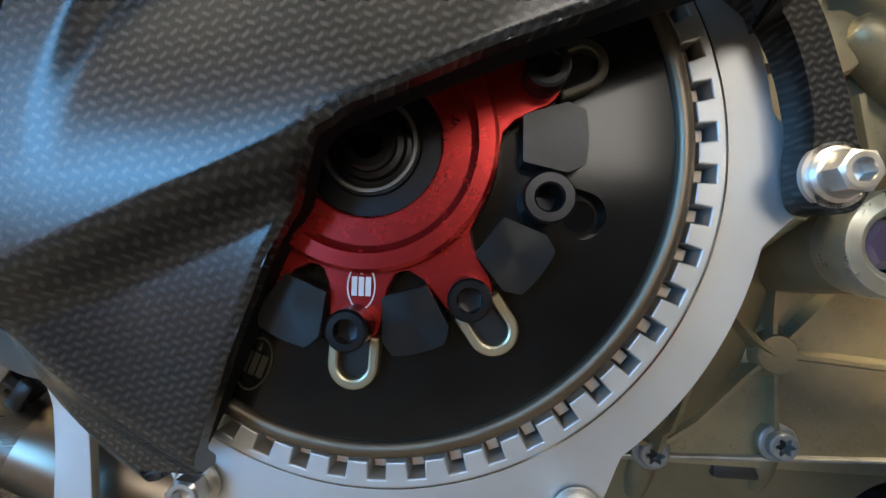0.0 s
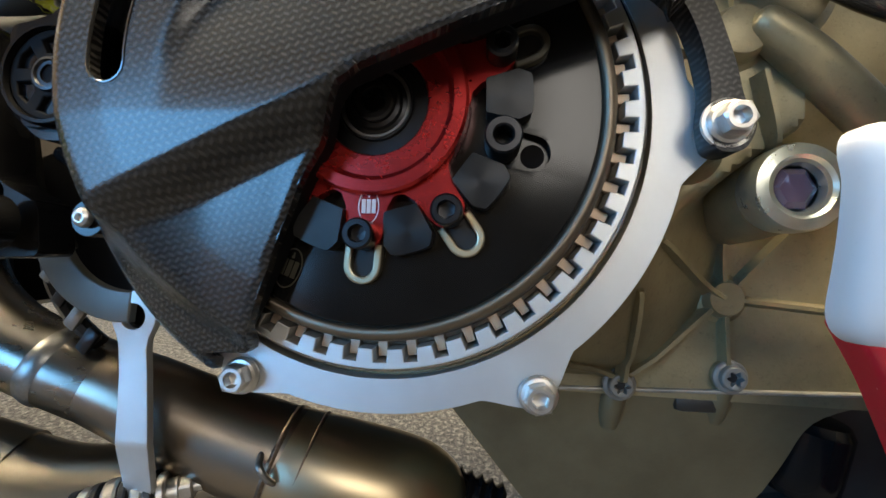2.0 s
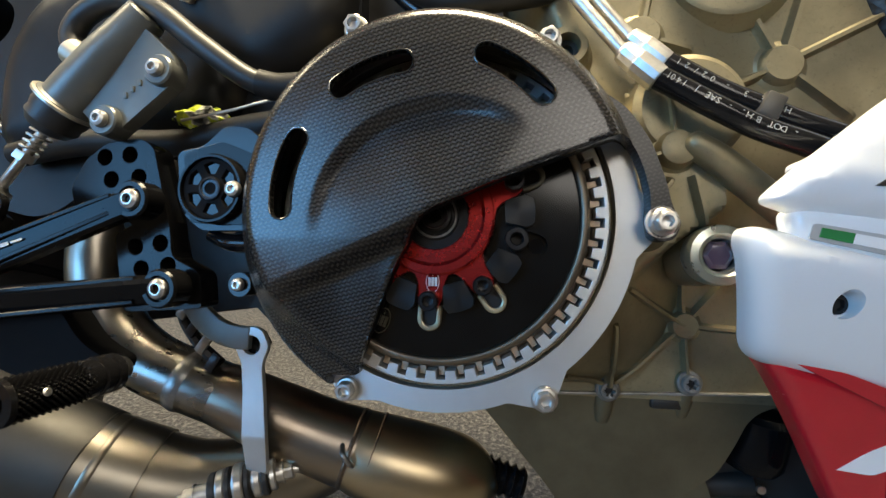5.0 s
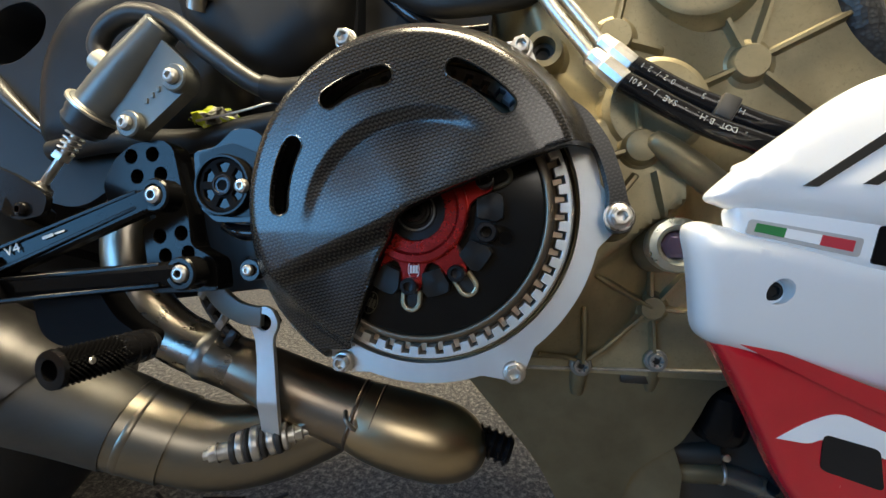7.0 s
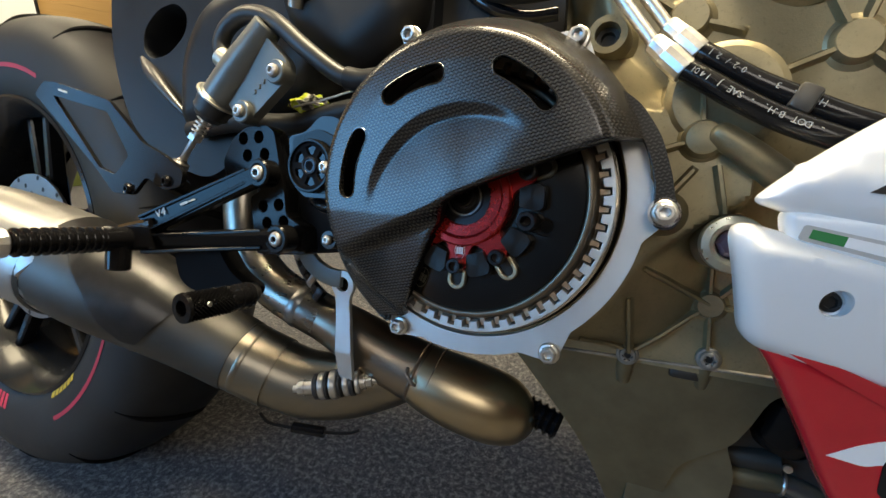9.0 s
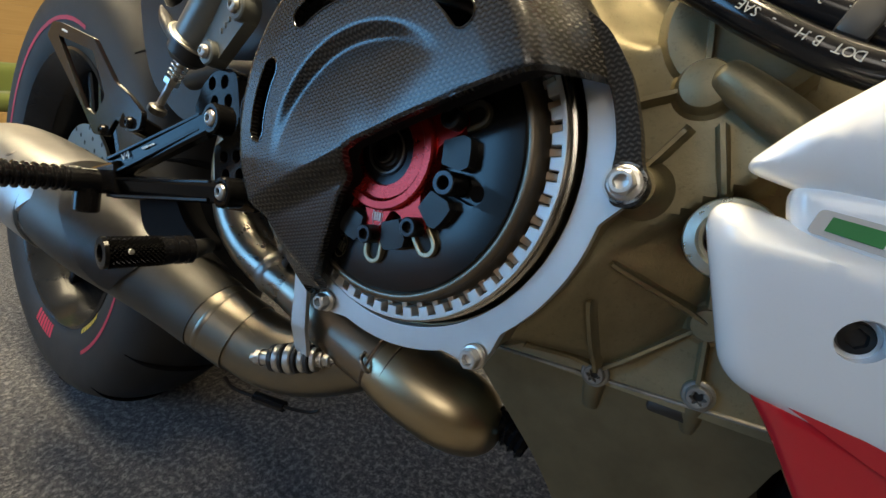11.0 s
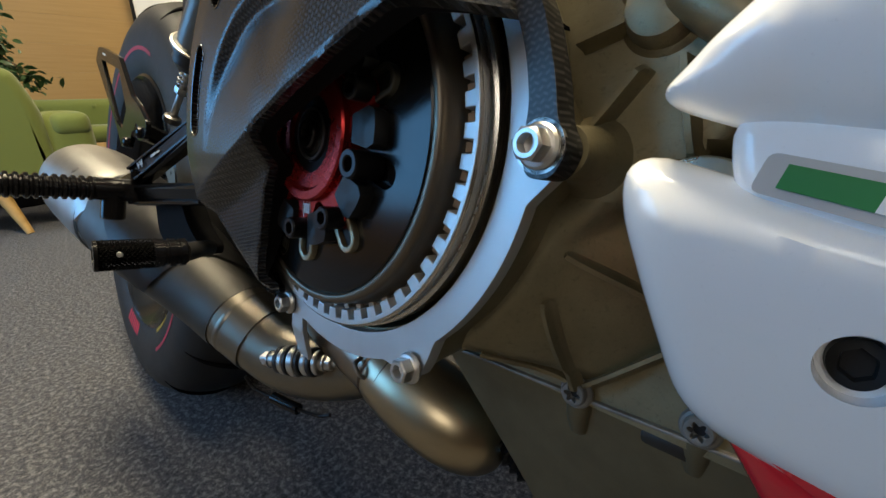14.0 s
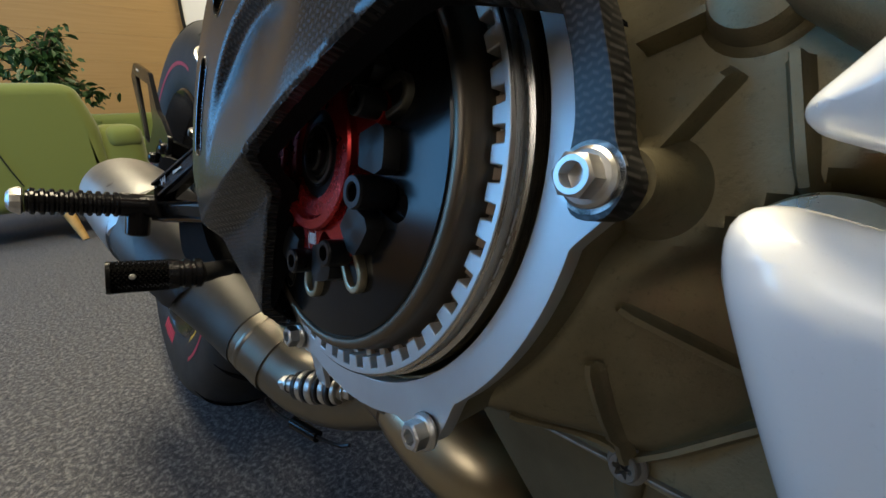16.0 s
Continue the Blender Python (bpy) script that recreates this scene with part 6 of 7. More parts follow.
hang = part("hanger_plate", plate(rounded([(-0.1265, -0.083), (-0.1250, -0.100), (-0.1250, -0.128), (-0.1255, -0.157), (-0.118, -0.1620), (-0.112, -0.152), (-0.1095, -0.128), (-0.1115, -0.100), (-0.1130, -0.083), (-0.1085, -0.0735), (-0.1130, -0.0635), (-0.1200, -0.0605), (-0.1275, -0.0640), (-0.1312, -0.0735)], 0.004), 0.0445, 0.0480, [circle(-0.1202, -0.0725, 0.0058, 28)], bevel=0.0005), M_SILVER, bike, "flat aluminium hanger plate with a hole")
for v in hang.data.vertices:
    if v.co.z < -0.128:
        v.co.y += (-0.128 - v.co.z) * 0.30
part("hanger_bolt", lathe([(0.0085, -0.004), (0.0085, 0.0), (0.0052, 0.0005), (0.0050, -0.004), (0, -0.004)], 6, None, axis_y(-0.1202, 0.050, -0.0725)), M_BLACK_GLOSS, hang)
part("sprocket_guard", plate(arc_pts(-0.126, -0.029, 0.0465, 180, 275, 20) + arc_pts(-0.124, -0.027, 0.0345, 275, 180, 20), 0.044, 0.048, bevel=0.0008), M_CAST, bike, "grey curved guard segment")
chain = part("chain", tube([(-0.185, 0.064, -0.045), (-0.180, 0.064, -0.062), (-0.168, 0.064, -0.078), (-0.155, 0.066, -0.090)], 0.004, 8), M_DARKSTEEL, bike, "dark drive parts behind the pipe")
for i in range(5):
    c = Vector((-0.185, 0.060, -0.043)).lerp(Vector((-0.157, 0.061, -0.088)), i / 4)
    part("chain_link", box(0, 0, 0, 0.007, 0.003, 0.013, 0.0012, m=Matrix.Translation(c) @ pose(0, 0, 0, 0, 35, 0)), M_ZINC_DULL if i % 2 else M_DARKSTEEL, chain)

# ---- swingarm and rear wheel ----
sw_out = rounded([(-0.440, 0.30), (-0.441, 0.144), (-0.427, 0.096), (-0.404, 0.054), (-0.350, 0.020), (-0.290, 0.005), (-0.24, 0.035), (-0.10, 0.050), (-0.06, 0.10), (-0.06, 0.30)], [0, 0.06, 0.06, 0.05, 0.04, 0.02, 0.03, 0.03, 0.04, 0], 6)
sw_hole = rounded([(-0.388, 0.134), (-0.386, 0.155), (-0.365, 0.171), (-0.338, 0.174), (-0.321, 0.160), (-0.326, 0.142), (-0.350, 0.126), (-0.375, 0.124)], 0.010, 5)
swing = part("swingarm", plate(sw_out, 0.060, 0.115, [sw_hole], bevel=0.010), M_SWING, bike, "dark satin cast swingarm with an oval opening", 50)
# a paler tube paints the light along the opening's scooped edge
part("swingarm_rib", tube([(-0.392, 0.062, 0.127), (-0.372, 0.058, 0.110), (-0.350, 0.056, 0.092), (-0.325, 0.057, 0.071), (-0.300, 0.062, 0.052)], [0.0030, 0.0066, 0.0054, 0.0034, 0.0015], 20), M_SHIELD, swing, "paler tube drawn for the lit edge of the opening")
part("swing_bulge", shell(rounded([(-0.32, 0.045), (-0.318, 0.120), (-0.290, 0.165), (-0.20, 0.19), (-0.13, 0.15), (-0.14, 0.06)], 0.03, 6), 0.042, 0.07, 0.022), M_SWING, swing, angle=60)
part("tank_underside", shell(rounded([(-0.200, 0.27), (-0.190, 0.153), (-0.178, 0.124), (-0.150, 0.099), (-0.118, 0.085), (-0.089, 0.099), (-0.064, 0.117), (-0.05, 0.27)], 0.016, 5), 0.030, 0.075, 0.024), M_BLACK_MATT, bike, "rounded black plastic cover above the swingarm pivot", 60)
WC = Vector((-0.698, 0.150, -0.099))
wm = axis_y(*WC)


def tyre_profile(R=0.327, half=0.0875):
    """Across the tread: a round motorcycle tyre from bead to bead."""
    pts = []
    for k in range(29):
        a = math.pi * k / 28
        pts.append((0.250 + (R - 0.250) * math.sin(a) ** 0.66, -half * math.cos(a)))
    return [(0.205, -0.078), (0.214, -0.0825), (0.232, -0.0860)] + pts + [(0.232, 0.0860), (0.214, 0.0825), (0.205, 0.078)]


wheel = part("rear_wheel", lathe([(0.183, -0.050), (0.196, -0.076), (0.203, -0.082), (0.207, -0.080), (0.205, -0.074), (0.190, -0.056), (0.178, -0.02), (0.178, 0.02), (0.190, 0.056), (0.205, 0.074), (0.207, 0.080), (0.203, 0.082), (0.196, 0.076), (0.183, 0.050)], 128, None, wm), M_RIMBLUE, bike, "black forged rear wheel with slim spokes")
tyre = part("tyre", lathe(tyre_profile(), 160, None, wm), M_TYRE, wheel, "wide black sports tyre with red and yellow sidewall print")


def tyre_band(r0, r1, a0, a1, mat, name, out=0.0006, n=24):
    """Print on the near sidewall between two radii and angles."""
    prof = sorted((p for p in tyre_profile() if p[1] > 0.03), key=lambda p: p[0])

    def wide(r):
        for (ra, wa), (rb, wb) in zip(prof, prof[1:]):
            if ra <= r <= rb:
                return wa + (wb - wa) * (r - ra) / (rb - ra)
        return prof[0][1]

    bm = bmesh.new()
    rows = [[bm.verts.new(wm @ Vector((r * math.cos(radians(a0 + (a1 - a0) * i / n)), r * math.sin(radians(a0 + (a1 - a0) * i / n)), wide(r) + out))) for r in [r0 + (r1 - r0) * j / 5 for j in range(6)]] for i in range(n + 1)]
    for a, b in zip(rows, rows[1:]):
        for j in range(5):
            bm.faces.new((a[j], b[j], b[j + 1], a[j + 1]))
    return part(name, bm, mat, tyre, angle=60)


for a0, a1 in ((-62, -14), (66, 200)):
    tyre_band(0.2400, 0.2455, a0, a1, M_TYRERED, "red_stripe")
for k in range(7):
    tyre_band(0.213, 0.234, -110 + k * 2.5, -108.3 + k * 2.5, M_TYRERED, "red_print_bar", n=2)
for k in range(6):
    tyre_band(0.2085, 0.2165, -62 + k * 3.0, -59.7 + k * 3.0, M_TYREYEL, "yellow_print_bar", n=2)
# grooves are raised tubes, black for the shade within
for k in range(14):
    a = 360 / 14 * k + 7
    groove = []
    for j in range(9):
        f = j / 8
        w = -0.045 + 0.125 * f
        ang = radians(a + 13 * f - 6 * f * f)
        s = math.sin(math.acos(max(-1, min(1, -w / 0.0875)))) ** 0.66
        groove.append(wm @ Vector(((0.250 + 0.077 * s + 0.0004) * math.cos(ang), (0.250 + 0.077 * s + 0.0004) * math.sin(ang), w)))
    part("tread_groove", tube(groove, [0.0008, 0.0030, 0.0042, 0.0046, 0.0046, 0.0044, 0.0040, 0.0028, 0.0008], 8, smooth=3), M_BLACK_SHADE, tyre)
for k in range(5):
    a = radians(72 * k + 20)
    for da in (-0.11, 0.11):
        p = wm @ Vector((0.05 * math.cos(a + da * 2), 0.05 * math.sin(a + da * 2), 0.025))
        q = wm @ Vector((0.186 * math.cos(a + da), 0.186 * math.sin(a + da), 0.035))
        part("spoke", bar(p, q, 0.024, 0.018, 0.016, 0.012, up=(0, 1, 0)), M_RIMBLUE, wheel)
part("wheel_hub", lathe([(0.0, 0.06), (0.03, 0.06), (0.036, 0.055), (0.05, 0.04), (0.055, 0.02), (0.055, -0.05), (0, -0.05)], 64, None, wm), M_RIMBLUE, wheel)
disc = part("brake_disc", lathe([(0.066, 0.050), (0.066, 0.054), (0.104, 0.054), (0.104, 0.050), (0.066, 0.050)], 96, None, wm), M_DISC, wheel, "drilled steel brake disc")
# the drilled holes are black discs that paint their shade
for k in range(36):
    r, a = (0.076, 0.088, 0.100)[k % 3], radians(10 * k)
    part("disc_hole", lathe([(0.0034, 0.0544), (0, 0.0544)], 14, None, wm @ Matrix.Translation((r * math.cos(a), r * math.sin(a), 0))), M_BLACK_MATT, disc)
part("valve", rod(wm @ Vector((0.178, -0.02, 0.02)), wm @ Vector((0.155, -0.018, 0.035)), 0.004, seg=14), M_ZINC, wheel)
part("swingarm_beam", plate(rounded([(-0.12, 0.10), (-0.40, 0.06), (-0.62, -0.03), (-0.76, -0.03), (-0.79, -0.10), (-0.76, -0.17), (-0.64, -0.17), (-0.44, -0.10), (-0.14, -0.06)], 0.03), 0.262, 0.30, bevel=0.006), M_SWING, swing, "far side beam that carries the wheel")
part("sprocket", lathe([(0.05, -0.085), (0.112, -0.085), (0.115, -0.088), (0.115, -0.094), (0.05, -0.094)], 72, None, wm), M_DARKSTEEL, wheel, "dark rear sprocket")
part("side_stand", rod((0.15, 0.26, -0.16), (0.18, 0.462, -0.3745), 0.012, seg=16), M_BLACK_MATT, bike, "black side stand")


def hull(stations, n=28):
    """A body through upright oval stations: x, half width, bottom, top."""
    bm = bmesh.new()
    rings = []
    for x, w, lo, hi in stations:
        ring = []
        for j in range(n):
            a = 2 * math.pi * j / n
            c, d = math.cos(a), math.sin(a)
            ring.append(bm.verts.new((x, 0.15 + w * math.copysign(abs(c) ** 0.75, c), (lo + hi) / 2 + (hi - lo) / 2 * math.copysign(abs(d) ** 0.75, d))))
        rings.append(ring)
    for p_, q_ in zip(rings, rings[1:]):
        for j in range(n):
            bm.faces.new((p_[j], q_[j], q_[(j + 1) % n], p_[(j + 1) % n]))
    bm.faces.new(rings[0][::-1])
    bm.faces.new(rings[-1])
    return bm


# unseen bodywork above the engine and front wheel, added only to shade and mirror
part("fuel_tank", hull([(-0.27, 0.05, 0.36, 0.40), (-0.24, 0.09, 0.32, 0.43), (-0.12, 0.130, 0.30, 0.47), (0.02, 0.150, 0.30, 0.52), (0.14, 0.150, 0.30, 0.525), (0.22, 0.125, 0.31, 0.50), (0.25, 0.08, 0.35, 0.46)]), M_REDPAINT, bike, "unseen red fuel tank added for its shade", 50)
part("tail_unit", hull([(-0.80, 0.03, 0.47, 0.51), (-0.76, 0.07, 0.45, 0.53), (-0.60, 0.105, 0.41, 0.51), (-0.42, 0.115, 0.38, 0.46), (-0.27, 0.085, 0.37, 0.42)]), M_REDPAINT, bike, "unseen red tail unit with a black seat, added for its shade", 50)
part("seat", hull([(-0.62, 0.08, 0.485, 0.515), (-0.56, 0.10, 0.455, 0.51), (-0.40, 0.11, 0.425, 0.475), (-0.28, 0.08, 0.40, 0.435)]), M_BLACK_MATT, bike, "unseen black padded seat added for its shade", 50)
part("front_body", hull([(0.24, 0.10, 0.02, 0.46), (0.34, 0.155, -0.10, 0.50), (0.50, 0.165, -0.06, 0.56), (0.64, 0.14, 0.12, 0.58), (0.76, 0.09, 0.26, 0.54), (0.84, 0.03, 0.36, 0.46)]), M_WHITE, bike, "unseen white front fairing added for its shade", 50)
FC = Vector((0.772, 0.150, -0.1705))
fm = axis_y(*FC)
front_wheel = part("front_wheel", lathe([(0.196, -0.048), (0.203, -0.052), (0.205, -0.046), (0.186, -0.02), (0.186, 0.02), (0.205, 0.046), (0.203, 0.052), (0.196, 0.048)], 96, None, fm), M_RIMBLUE, bike, "black front wheel")
part("tyre", lathe([(0.204, -0.050), (0.222, -0.060), (0.250, -0.061), (0.276, -0.050), (0.293, -0.028), (0.299, 0.0), (0.293, 0.028), (0.276, 0.050), (0.250, 0.061), (0.222, 0.060), (0.204, 0.050)], 120, None, fm), M_TYRE, front_wheel, "black front tyre", 60)
for k in range(5):
    a = radians(72 * k + 8)
    part("spoke", bar(fm @ Vector((0.03 * math.cos(a), 0.03 * math.sin(a), 0)), fm @ Vector((0.190 * math.cos(a), 0.190 * math.sin(a), 0)), 0.026, 0.018, 0.022, 0.016, up=(0, 1, 0)), M_RIMBLUE, front_wheel)
part("wheel_hub", lathe([(0, 0.055), (0.026, 0.055), (0.034, 0.045), (0.034, -0.045), (0.026, -0.055), (0, -0.055)], 40, None, fm), M_RIMBLUE, front_wheel)
for side in (-1, 1):
    y = 0.15 + 0.095 * side
    fork = part("fork_leg", rod((0.765, y, -0.160), (0.625, y, 0.30), 0.026, seg=28, bevel=0.003), M_GOLD, bike, "gold fork leg")
    part("brake_disc", lathe([(0.10, -0.002), (0.10, 0.002), (0.160, 0.002), (0.160, -0.002), (0.10, -0.002)], 72, None, axis_y(FC.x, 0.15 + 0.070 * side, FC.z)), M_DISC, front_wheel)

# ---- the room ----
def structure(name, bm, mat, label, category, angle=32):
    ob = new(name, finish(bm, name, mat, angle))
    return tagged(ob, label, category, kind="structure")


X0, X1, Y0, Y1, H = -4.3, 3.2, -2.05, 3.2, 2.7
structure("floor", box((X0 + X1) / 2, (Y0 + Y1) / 2, -0.05, X1 - X0 + 0.4, Y1 - Y0 + 0.4, 0.1), M_CARPET, "dark grey flecked office carpet", "carpet")
structure("ceiling", box((X0 + X1) / 2, (Y0 + Y1) / 2, H + 0.05, X1 - X0 + 0.4, Y1 - Y0 + 0.4, 0.1), M_CEIL, "plain grey ceiling", "ceiling")
bm = box(X0 - 0.1, (Y1 - 1.53 + 0.2) / 2, H / 2, 0.18, Y1 + 1.53 + 0.2, H)
box(X0 - 0.1, -2.12, H / 2, 0.18, 0.26, H, bm=bm)
for z, h in ((0.375, 0.75), (2.235, 0.93)):
    box(X0 - 0.1, -1.76, z, 0.18, 0.46, h, bm=bm)
rear = structure("wall_rear", bm, M_WOOD, "wood panelled wall in warm honey brown", "wall")
for i in range(14):
    z = 0.1 + 0.195 * i
    bm = box(X0 - 0.008, (Y1 - 1.5) / 2, z, 0.018, Y1 + 1.5, 0.1944, 0.0008)
    part("plank", bm, M_WOOD, rear, angle=20)
# unseen walls, kept dark to hold down bounce and reflections
structure("wall_front", box(X1 + 0.1, (Y0 + Y1) / 2, H / 2, 0.2, Y1 - Y0, H), M_WALL, "plain dark brown wall", "wall")
structure("wall_far", box((X0 + X1) / 2, Y1 + 0.1, H / 2, X1 - X0, 0.2, H), M_WALL, "plain dark brown wall", "wall")
WIN = [(-4.24, -3.84), (-2.70, -0.96)]
HIGH = (0.15, 1.15, 1.31, 2.3)


def window_wall(name, spans, openings, mat, label):
    """Piers between openings (from, to, sill, head), with the wall below and above each."""
    bm = bmesh.new()
    for a, b in spans:
        box((a + b) / 2, Y0 - 0.1, H / 2, b - a, 0.2, H, bm=bm)
    for a, b, lo, hi in openings:
        box((a + b) / 2, Y0 - 0.1, lo / 2, b - a, 0.2, lo, bm=bm)
        box((a + b) / 2, Y0 - 0.1, (hi + H) / 2, b - a, 0.2, H - hi, bm=bm)
    return structure(name, bm, mat, label, "wall")


# unseen window walls, added; wood and dark brown chosen to suit the reflections
window_wall("wall_window_rear", ((X0, -4.24), (-3.84, -2.70)), [(a, b, 0.54, 1.77) for a, b in WIN], M_WOOD, "wood panelled wall with two windows")
window_wall("wall_window_front", ((-0.96, HIGH[0]), (HIGH[1], X1)), [HIGH], M_WALL, "dark brown wall with a small high window")
for k, (a, b) in enumerate(WIN):
    win = structure(("window_4", "window_1")[k], box((a + b) / 2, Y0 - 0.1, 0.552, b - a - 0.02, 0.16, 0.024, 0.004), M_WHITE, ("white frame of a slim corner window", "white frame of a wide window")[k], "window")
    for x in (a + 0.02, b - 0.02):
        part("window_post", box(x, Y0 - 0.13, 1.157, 0.04, 0.06, 1.18, 0.004), M_WHITE, win)
    part("window_head", box((a + b) / 2, Y0 - 0.13, 1.752, b - a - 0.08, 0.06, 0.03, 0.004), M_WHITE, win)
win = structure("window_3", box(0.65, Y0 - 0.1, 1.325, 0.98, 0.16, 0.03, 0.004), M_WHITE, "white frame of a small high window", "window")
for x in (0.175, 1.125):
    part("window_post", box(x, Y0 - 0.13, 1.81, 0.045, 0.06, 0.94, 0.004), M_WHITE, win)
win = structure("window_2", box(X0 - 0.1, -1.76, 0.762, 0.16, 0.46, 0.024, 0.004), M_WHITE, "white frame of a narrow window", "window")
for y in (-1.965, -1.555):
    part("window_post", box(X0 - 0.13, y, 1.265, 0.06, 0.045, 0.98, 0.004), M_WHITE, win)


def soft_block(cx, cy, cz, sx, sy, sz, r, bulge=0.0):
    """An upholstered block with round edges and slightly bulging sides."""
    bm = bmesh.new()
    bmesh.ops.create_cube(bm, size=1)
    bm.transform(Matrix.Diagonal((sx, sy, sz, 1)))
    bmesh.ops.bevel(bm, geom=bm.edges[:], offset=r, segments=5, affect="EDGES", profile=0.5)
    bmesh.ops.subdivide_edges(bm, edges=[e for e in bm.edges if e.calc_length() > 0.12], cuts=4, use_grid_fill=True)
    for v in bm.verts:
        fx, fy, fz = (1 - (2 * v.co.x / sx) ** 2), (1 - (2 * v.co.y / sy) ** 2), (1 - (2 * v.co.z / sz) ** 2)
        v.co.x += math.copysign(bulge, v.co.x) * max(fy, 0) * max(fz, 0)
        v.co.z += math.copysign(bulge, v.co.z) * max(fx, 0) * max(fy, 0)
        v.co += Vector((noise.noise(v.co * 4), noise.noise(v.co * 4 + Vector((9, 0, 0))), noise.noise(v.co * 4 + Vector((0, 7, 0))))) * 0.006
    bm.transform(Matrix.Translation((cx, cy, cz)))
    return bm


chair = thing("armchair", "green felt armchair on tapered blond wooden legs", "armchair", Matrix.Translation((-2.68, -0.25, 0)))
back = rounded([(-0.45, 0.15), (-0.45, 0.665), (0.235, 0.675), (0.285, 0.655), (0.315, 0.57), (0.335, 0.49), (0.345, 0.15)], [0.03, 0.05, 0.03, 0.05, 0.06, 0.05, 0.03], 5)
part("shell", pillow([(y, z) for y, z in back], -0.30, 0.25, 0.05, m=pose(0, 0, 0, 0, 0, 90)), M_SOFA, chair, "green felt shell", 40)
part("armrest", soft_block(0.03, 0.405, 0.315, 0.50, 0.19, 0.35, 0.055, 0.008), M_SOFA, chair, angle=40)
part("armrest_panel", soft_block(0.045, 0.42, 0.44, 0.50, 0.15, 0.10, 0.04, 0.006), M_SOFA, chair, angle=40)
part("seat", soft_block(-0.05, 0.0, 0.30, 0.5, 0.62, 0.2, 0.05, 0.012), M_SOFA, chair, angle=40)
part("seam", tube([(0.304, -0.05, 0.50), (0.306, -0.02, 0.42), (0.306, 0.01, 0.32), (0.303, 0.03, 0.26)], 0.0022, 8), M_BLACK_MATT, chair, "dark seam line")
for x, y, s in ((0.26, 0.13, 1), (0.24, -0.38, -1), (-0.20, 0.36, 1), (-0.24, -0.38, -1)):
    part("leg", rod((x, y, 0.165), (x + 0.06, y + 0.045 * s, 0.0), 0.026, seg=20, r2=0.014), M_LEG, chair, "blond tapered leg")
bench = thing("bench_sofa", "green tufted bench sofa on a wooden base by the panelled wall", "sofa", Matrix.Translation((-3.95, 0.95, 0)))
part("backrest", soft_block(-0.12, 0, 0.46, 0.16, 2.2, 0.24, 0.05, 0.01), M_SOFA, bench, angle=40)
part("seat", soft_block(0.05, 0, 0.345, 0.52, 2.2, 0.11, 0.045, 0.01), M_SOFA, bench, angle=40)
part("base", box(0.05, 0, 0.24, 0.5, 2.18, 0.10, 0.004), M_LEG, bench, "blond wooden base")
part("plinth", box(0.02, 0, 0.10, 0.42, 2.1, 0.2, 0.004), M_SOFA, bench)
for y in (-0.9, -0.6, -0.3, 0, 0.3, 0.6, 0.9):
    for z in (0.47, 0.53):
        part("button", lathe([(0.012, 0), (0.010, 0.004), (0, 0.005)], 14, None, Matrix.Translation((-0.028, y + (0.15 if z > 0.5 else 0), z)) @ pose(0, 0, 0, 0, 90, 0)), M_SOFA, bench)
board = thing("wall_board", "white board in a thin dark frame on the panelled wall", "board", Matrix.Translation((X0 + 0.03, 1.42, 1.58)))
part("panel", box(0, 0, 0, 0.012, 0.9, 0.9), M_WHITE, board)
for y, z, sy, sz in ((0, -0.46, 0.94, 0.02), (0, 0.46, 0.94, 0.02), (-0.46, 0, 0.02, 0.9), (0.46, 0, 0.02, 0.9)):
    part("frame_strip", box(0.002, y, z, 0.03, sy, sz, 0.003), M_BLACK_MATT, board)

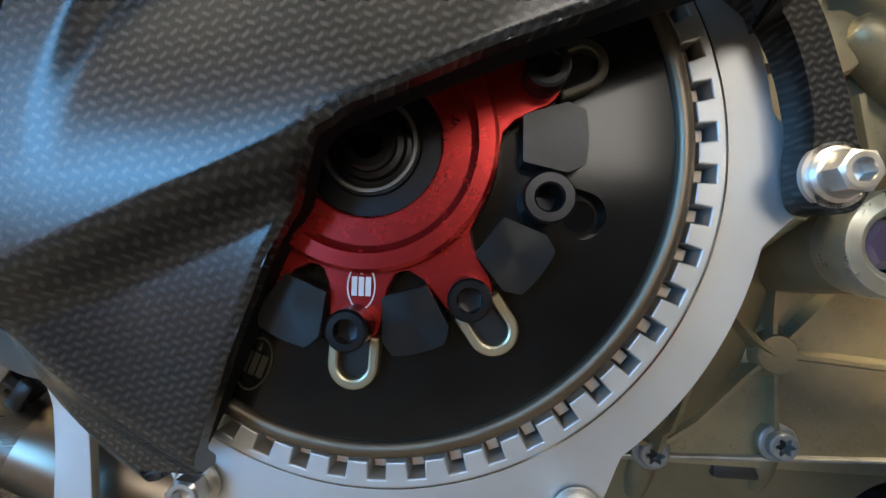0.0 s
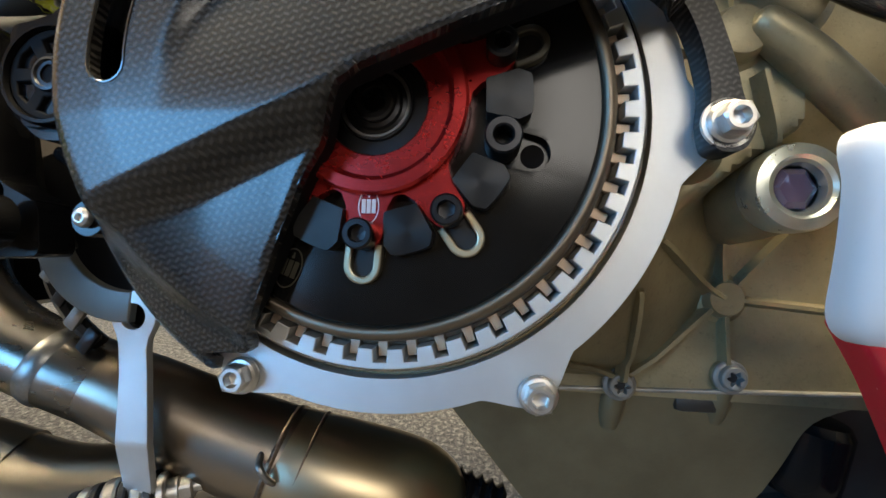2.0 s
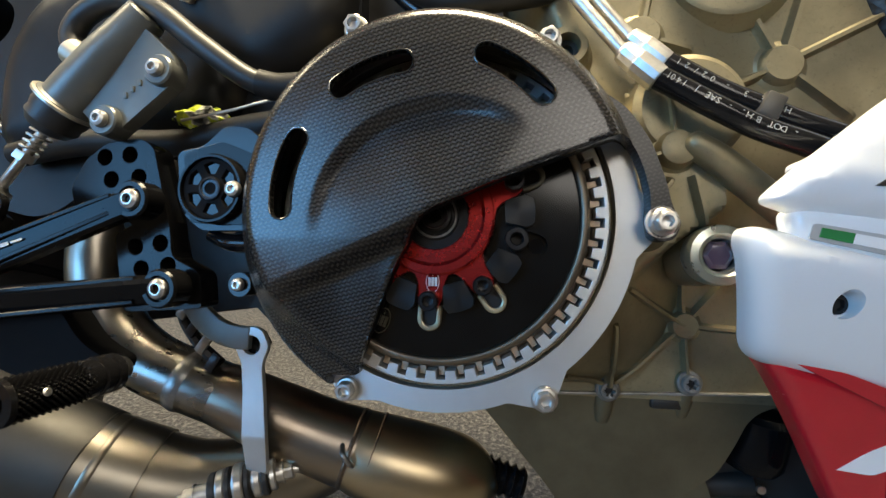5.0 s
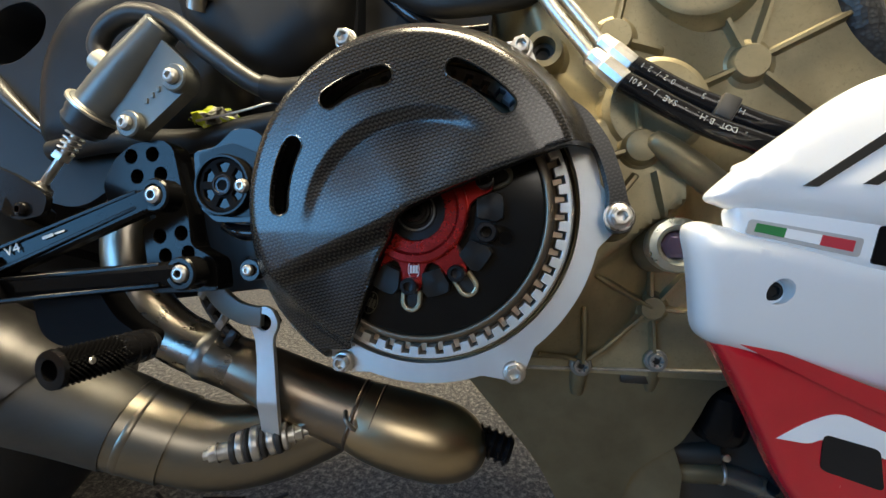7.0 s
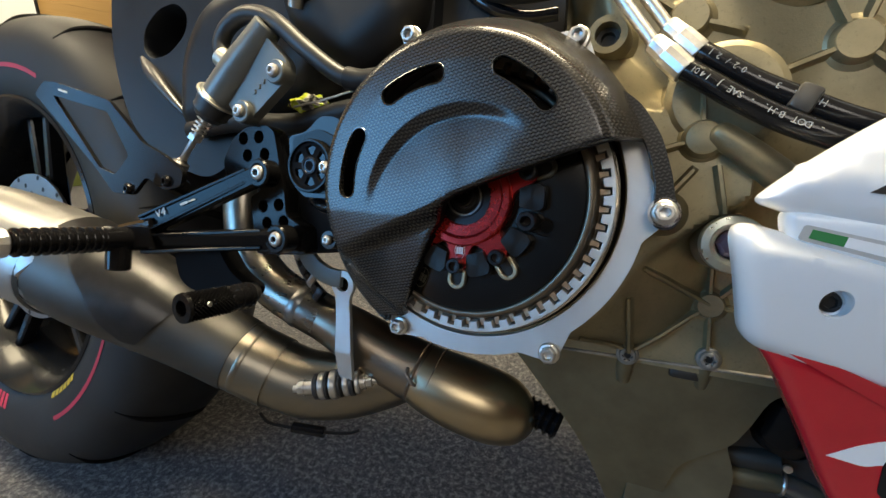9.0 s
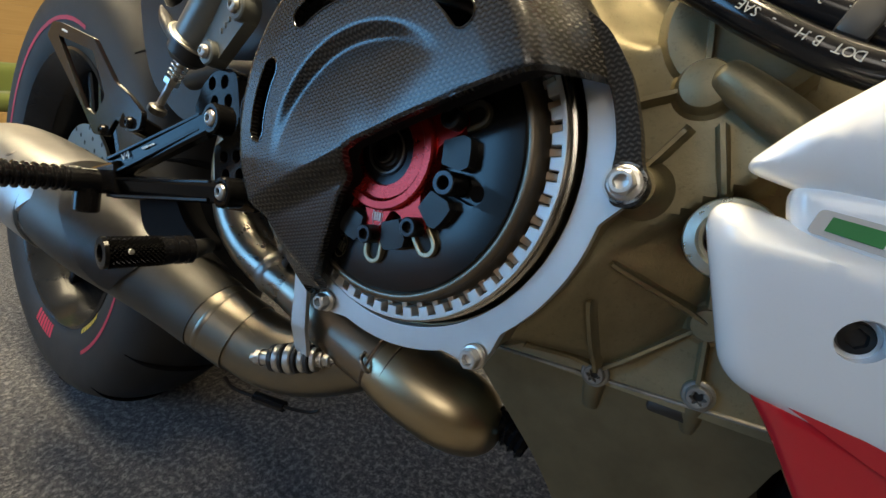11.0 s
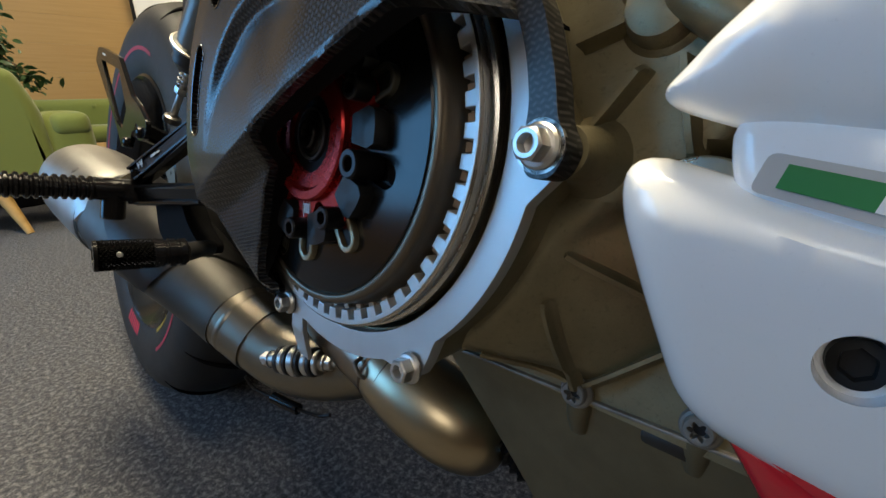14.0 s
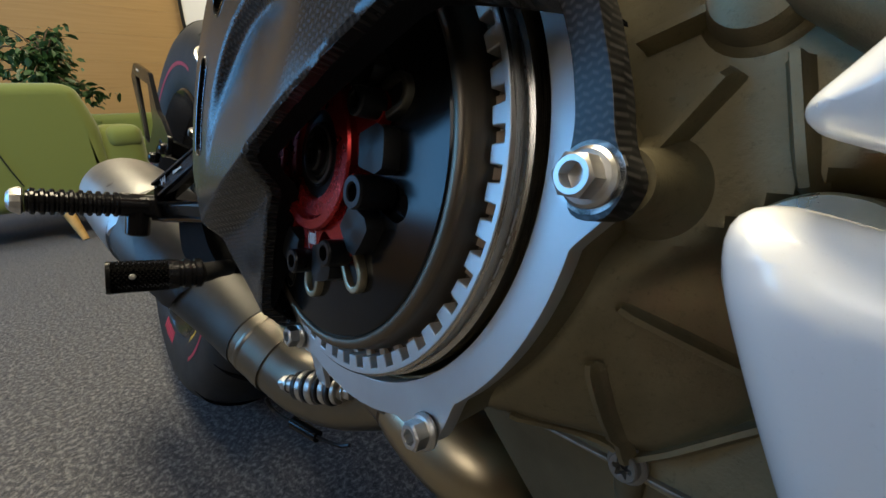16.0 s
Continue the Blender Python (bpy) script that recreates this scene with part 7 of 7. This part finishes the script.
plant = thing("potted_plant", "bushy green indoor plant in a dark pot behind the armchair", "plant", Matrix.Translation((-3.25, -0.04, 0)))
part("pot", lathe([(0, 0), (0.12, 0), (0.13, 0.01), (0.16, 0.30), (0.165, 0.31), (0.15, 0.31), (0.14, 0.27), (0, 0.27)], 40), M_BLACK_MATT, plant, "dark round pot")
part("trunk", tube([(0, 0, 0.26), (0.01, 0.01, 0.5), (-0.01, 0.02, 0.75), (0.0, 0.02, 0.98)], [0.022, 0.018, 0.014, 0.006], 12), M_BARK, plant)
rng = random.Random(4)
leaf_bm = bmesh.new()
shape = [(0, 0), (0.35, 0.13), (0.7, 0.14), (1, 0)]
for _ in range(26):
    a, el = rng.uniform(0, 6.283), rng.uniform(-0.1, 1.2)
    start = Vector((0, 0.02, rng.uniform(0.62, 0.92)))
    d = Vector((math.cos(a) * math.cos(el), math.sin(a) * math.cos(el), math.sin(el)))
    n = rng.uniform(0.16, 0.30)
    tipp = start + d * n + Vector((0, 0, -0.05))
    part("branch", tube([start, start + d * n * 0.5 + Vector((0, 0, 0.02)), tipp], [0.006, 0.004, 0.002], 6, smooth=4), M_BARK, plant)
    for _ in range(46):
        f = rng.uniform(0.25, 1.08)
        c = start.lerp(tipp, f) + Vector((rng.gauss(0, 0.022), rng.gauss(0, 0.022), rng.gauss(0, 0.022)))
        size = rng.uniform(0.035, 0.065)
        m = Matrix.Translation(c) @ Euler((rng.uniform(-0.9, 0.9), rng.uniform(-0.2, 1.1), rng.uniform(0, 6.283))).to_matrix().to_4x4()
        mid_, lo, hi = [], [], []
        for u, w in shape:
            mid_.append(leaf_bm.verts.new(m @ Vector((u * size, 0, -0.25 * size * u * u))))
            if 0 < u < 1:
                lo.append(leaf_bm.verts.new(m @ Vector((u * size, -w * size * 1.6, 0.06 * size - 0.25 * size * u * u))))
                hi.append(leaf_bm.verts.new(m @ Vector((u * size, w * size * 1.6, 0.06 * size - 0.25 * size * u * u))))
        for side in (lo, hi):
            leaf_bm.faces.new((mid_[0], side[0], mid_[1]))
            leaf_bm.faces.new((mid_[1], side[0], side[1], mid_[2]))
            leaf_bm.faces.new((mid_[2], side[1], mid_[3]))
foliage = part("foliage", leaf_bm, M_LEAF, plant, "many small pointed leaves", 60)
foliage["kind"] = "stuff"
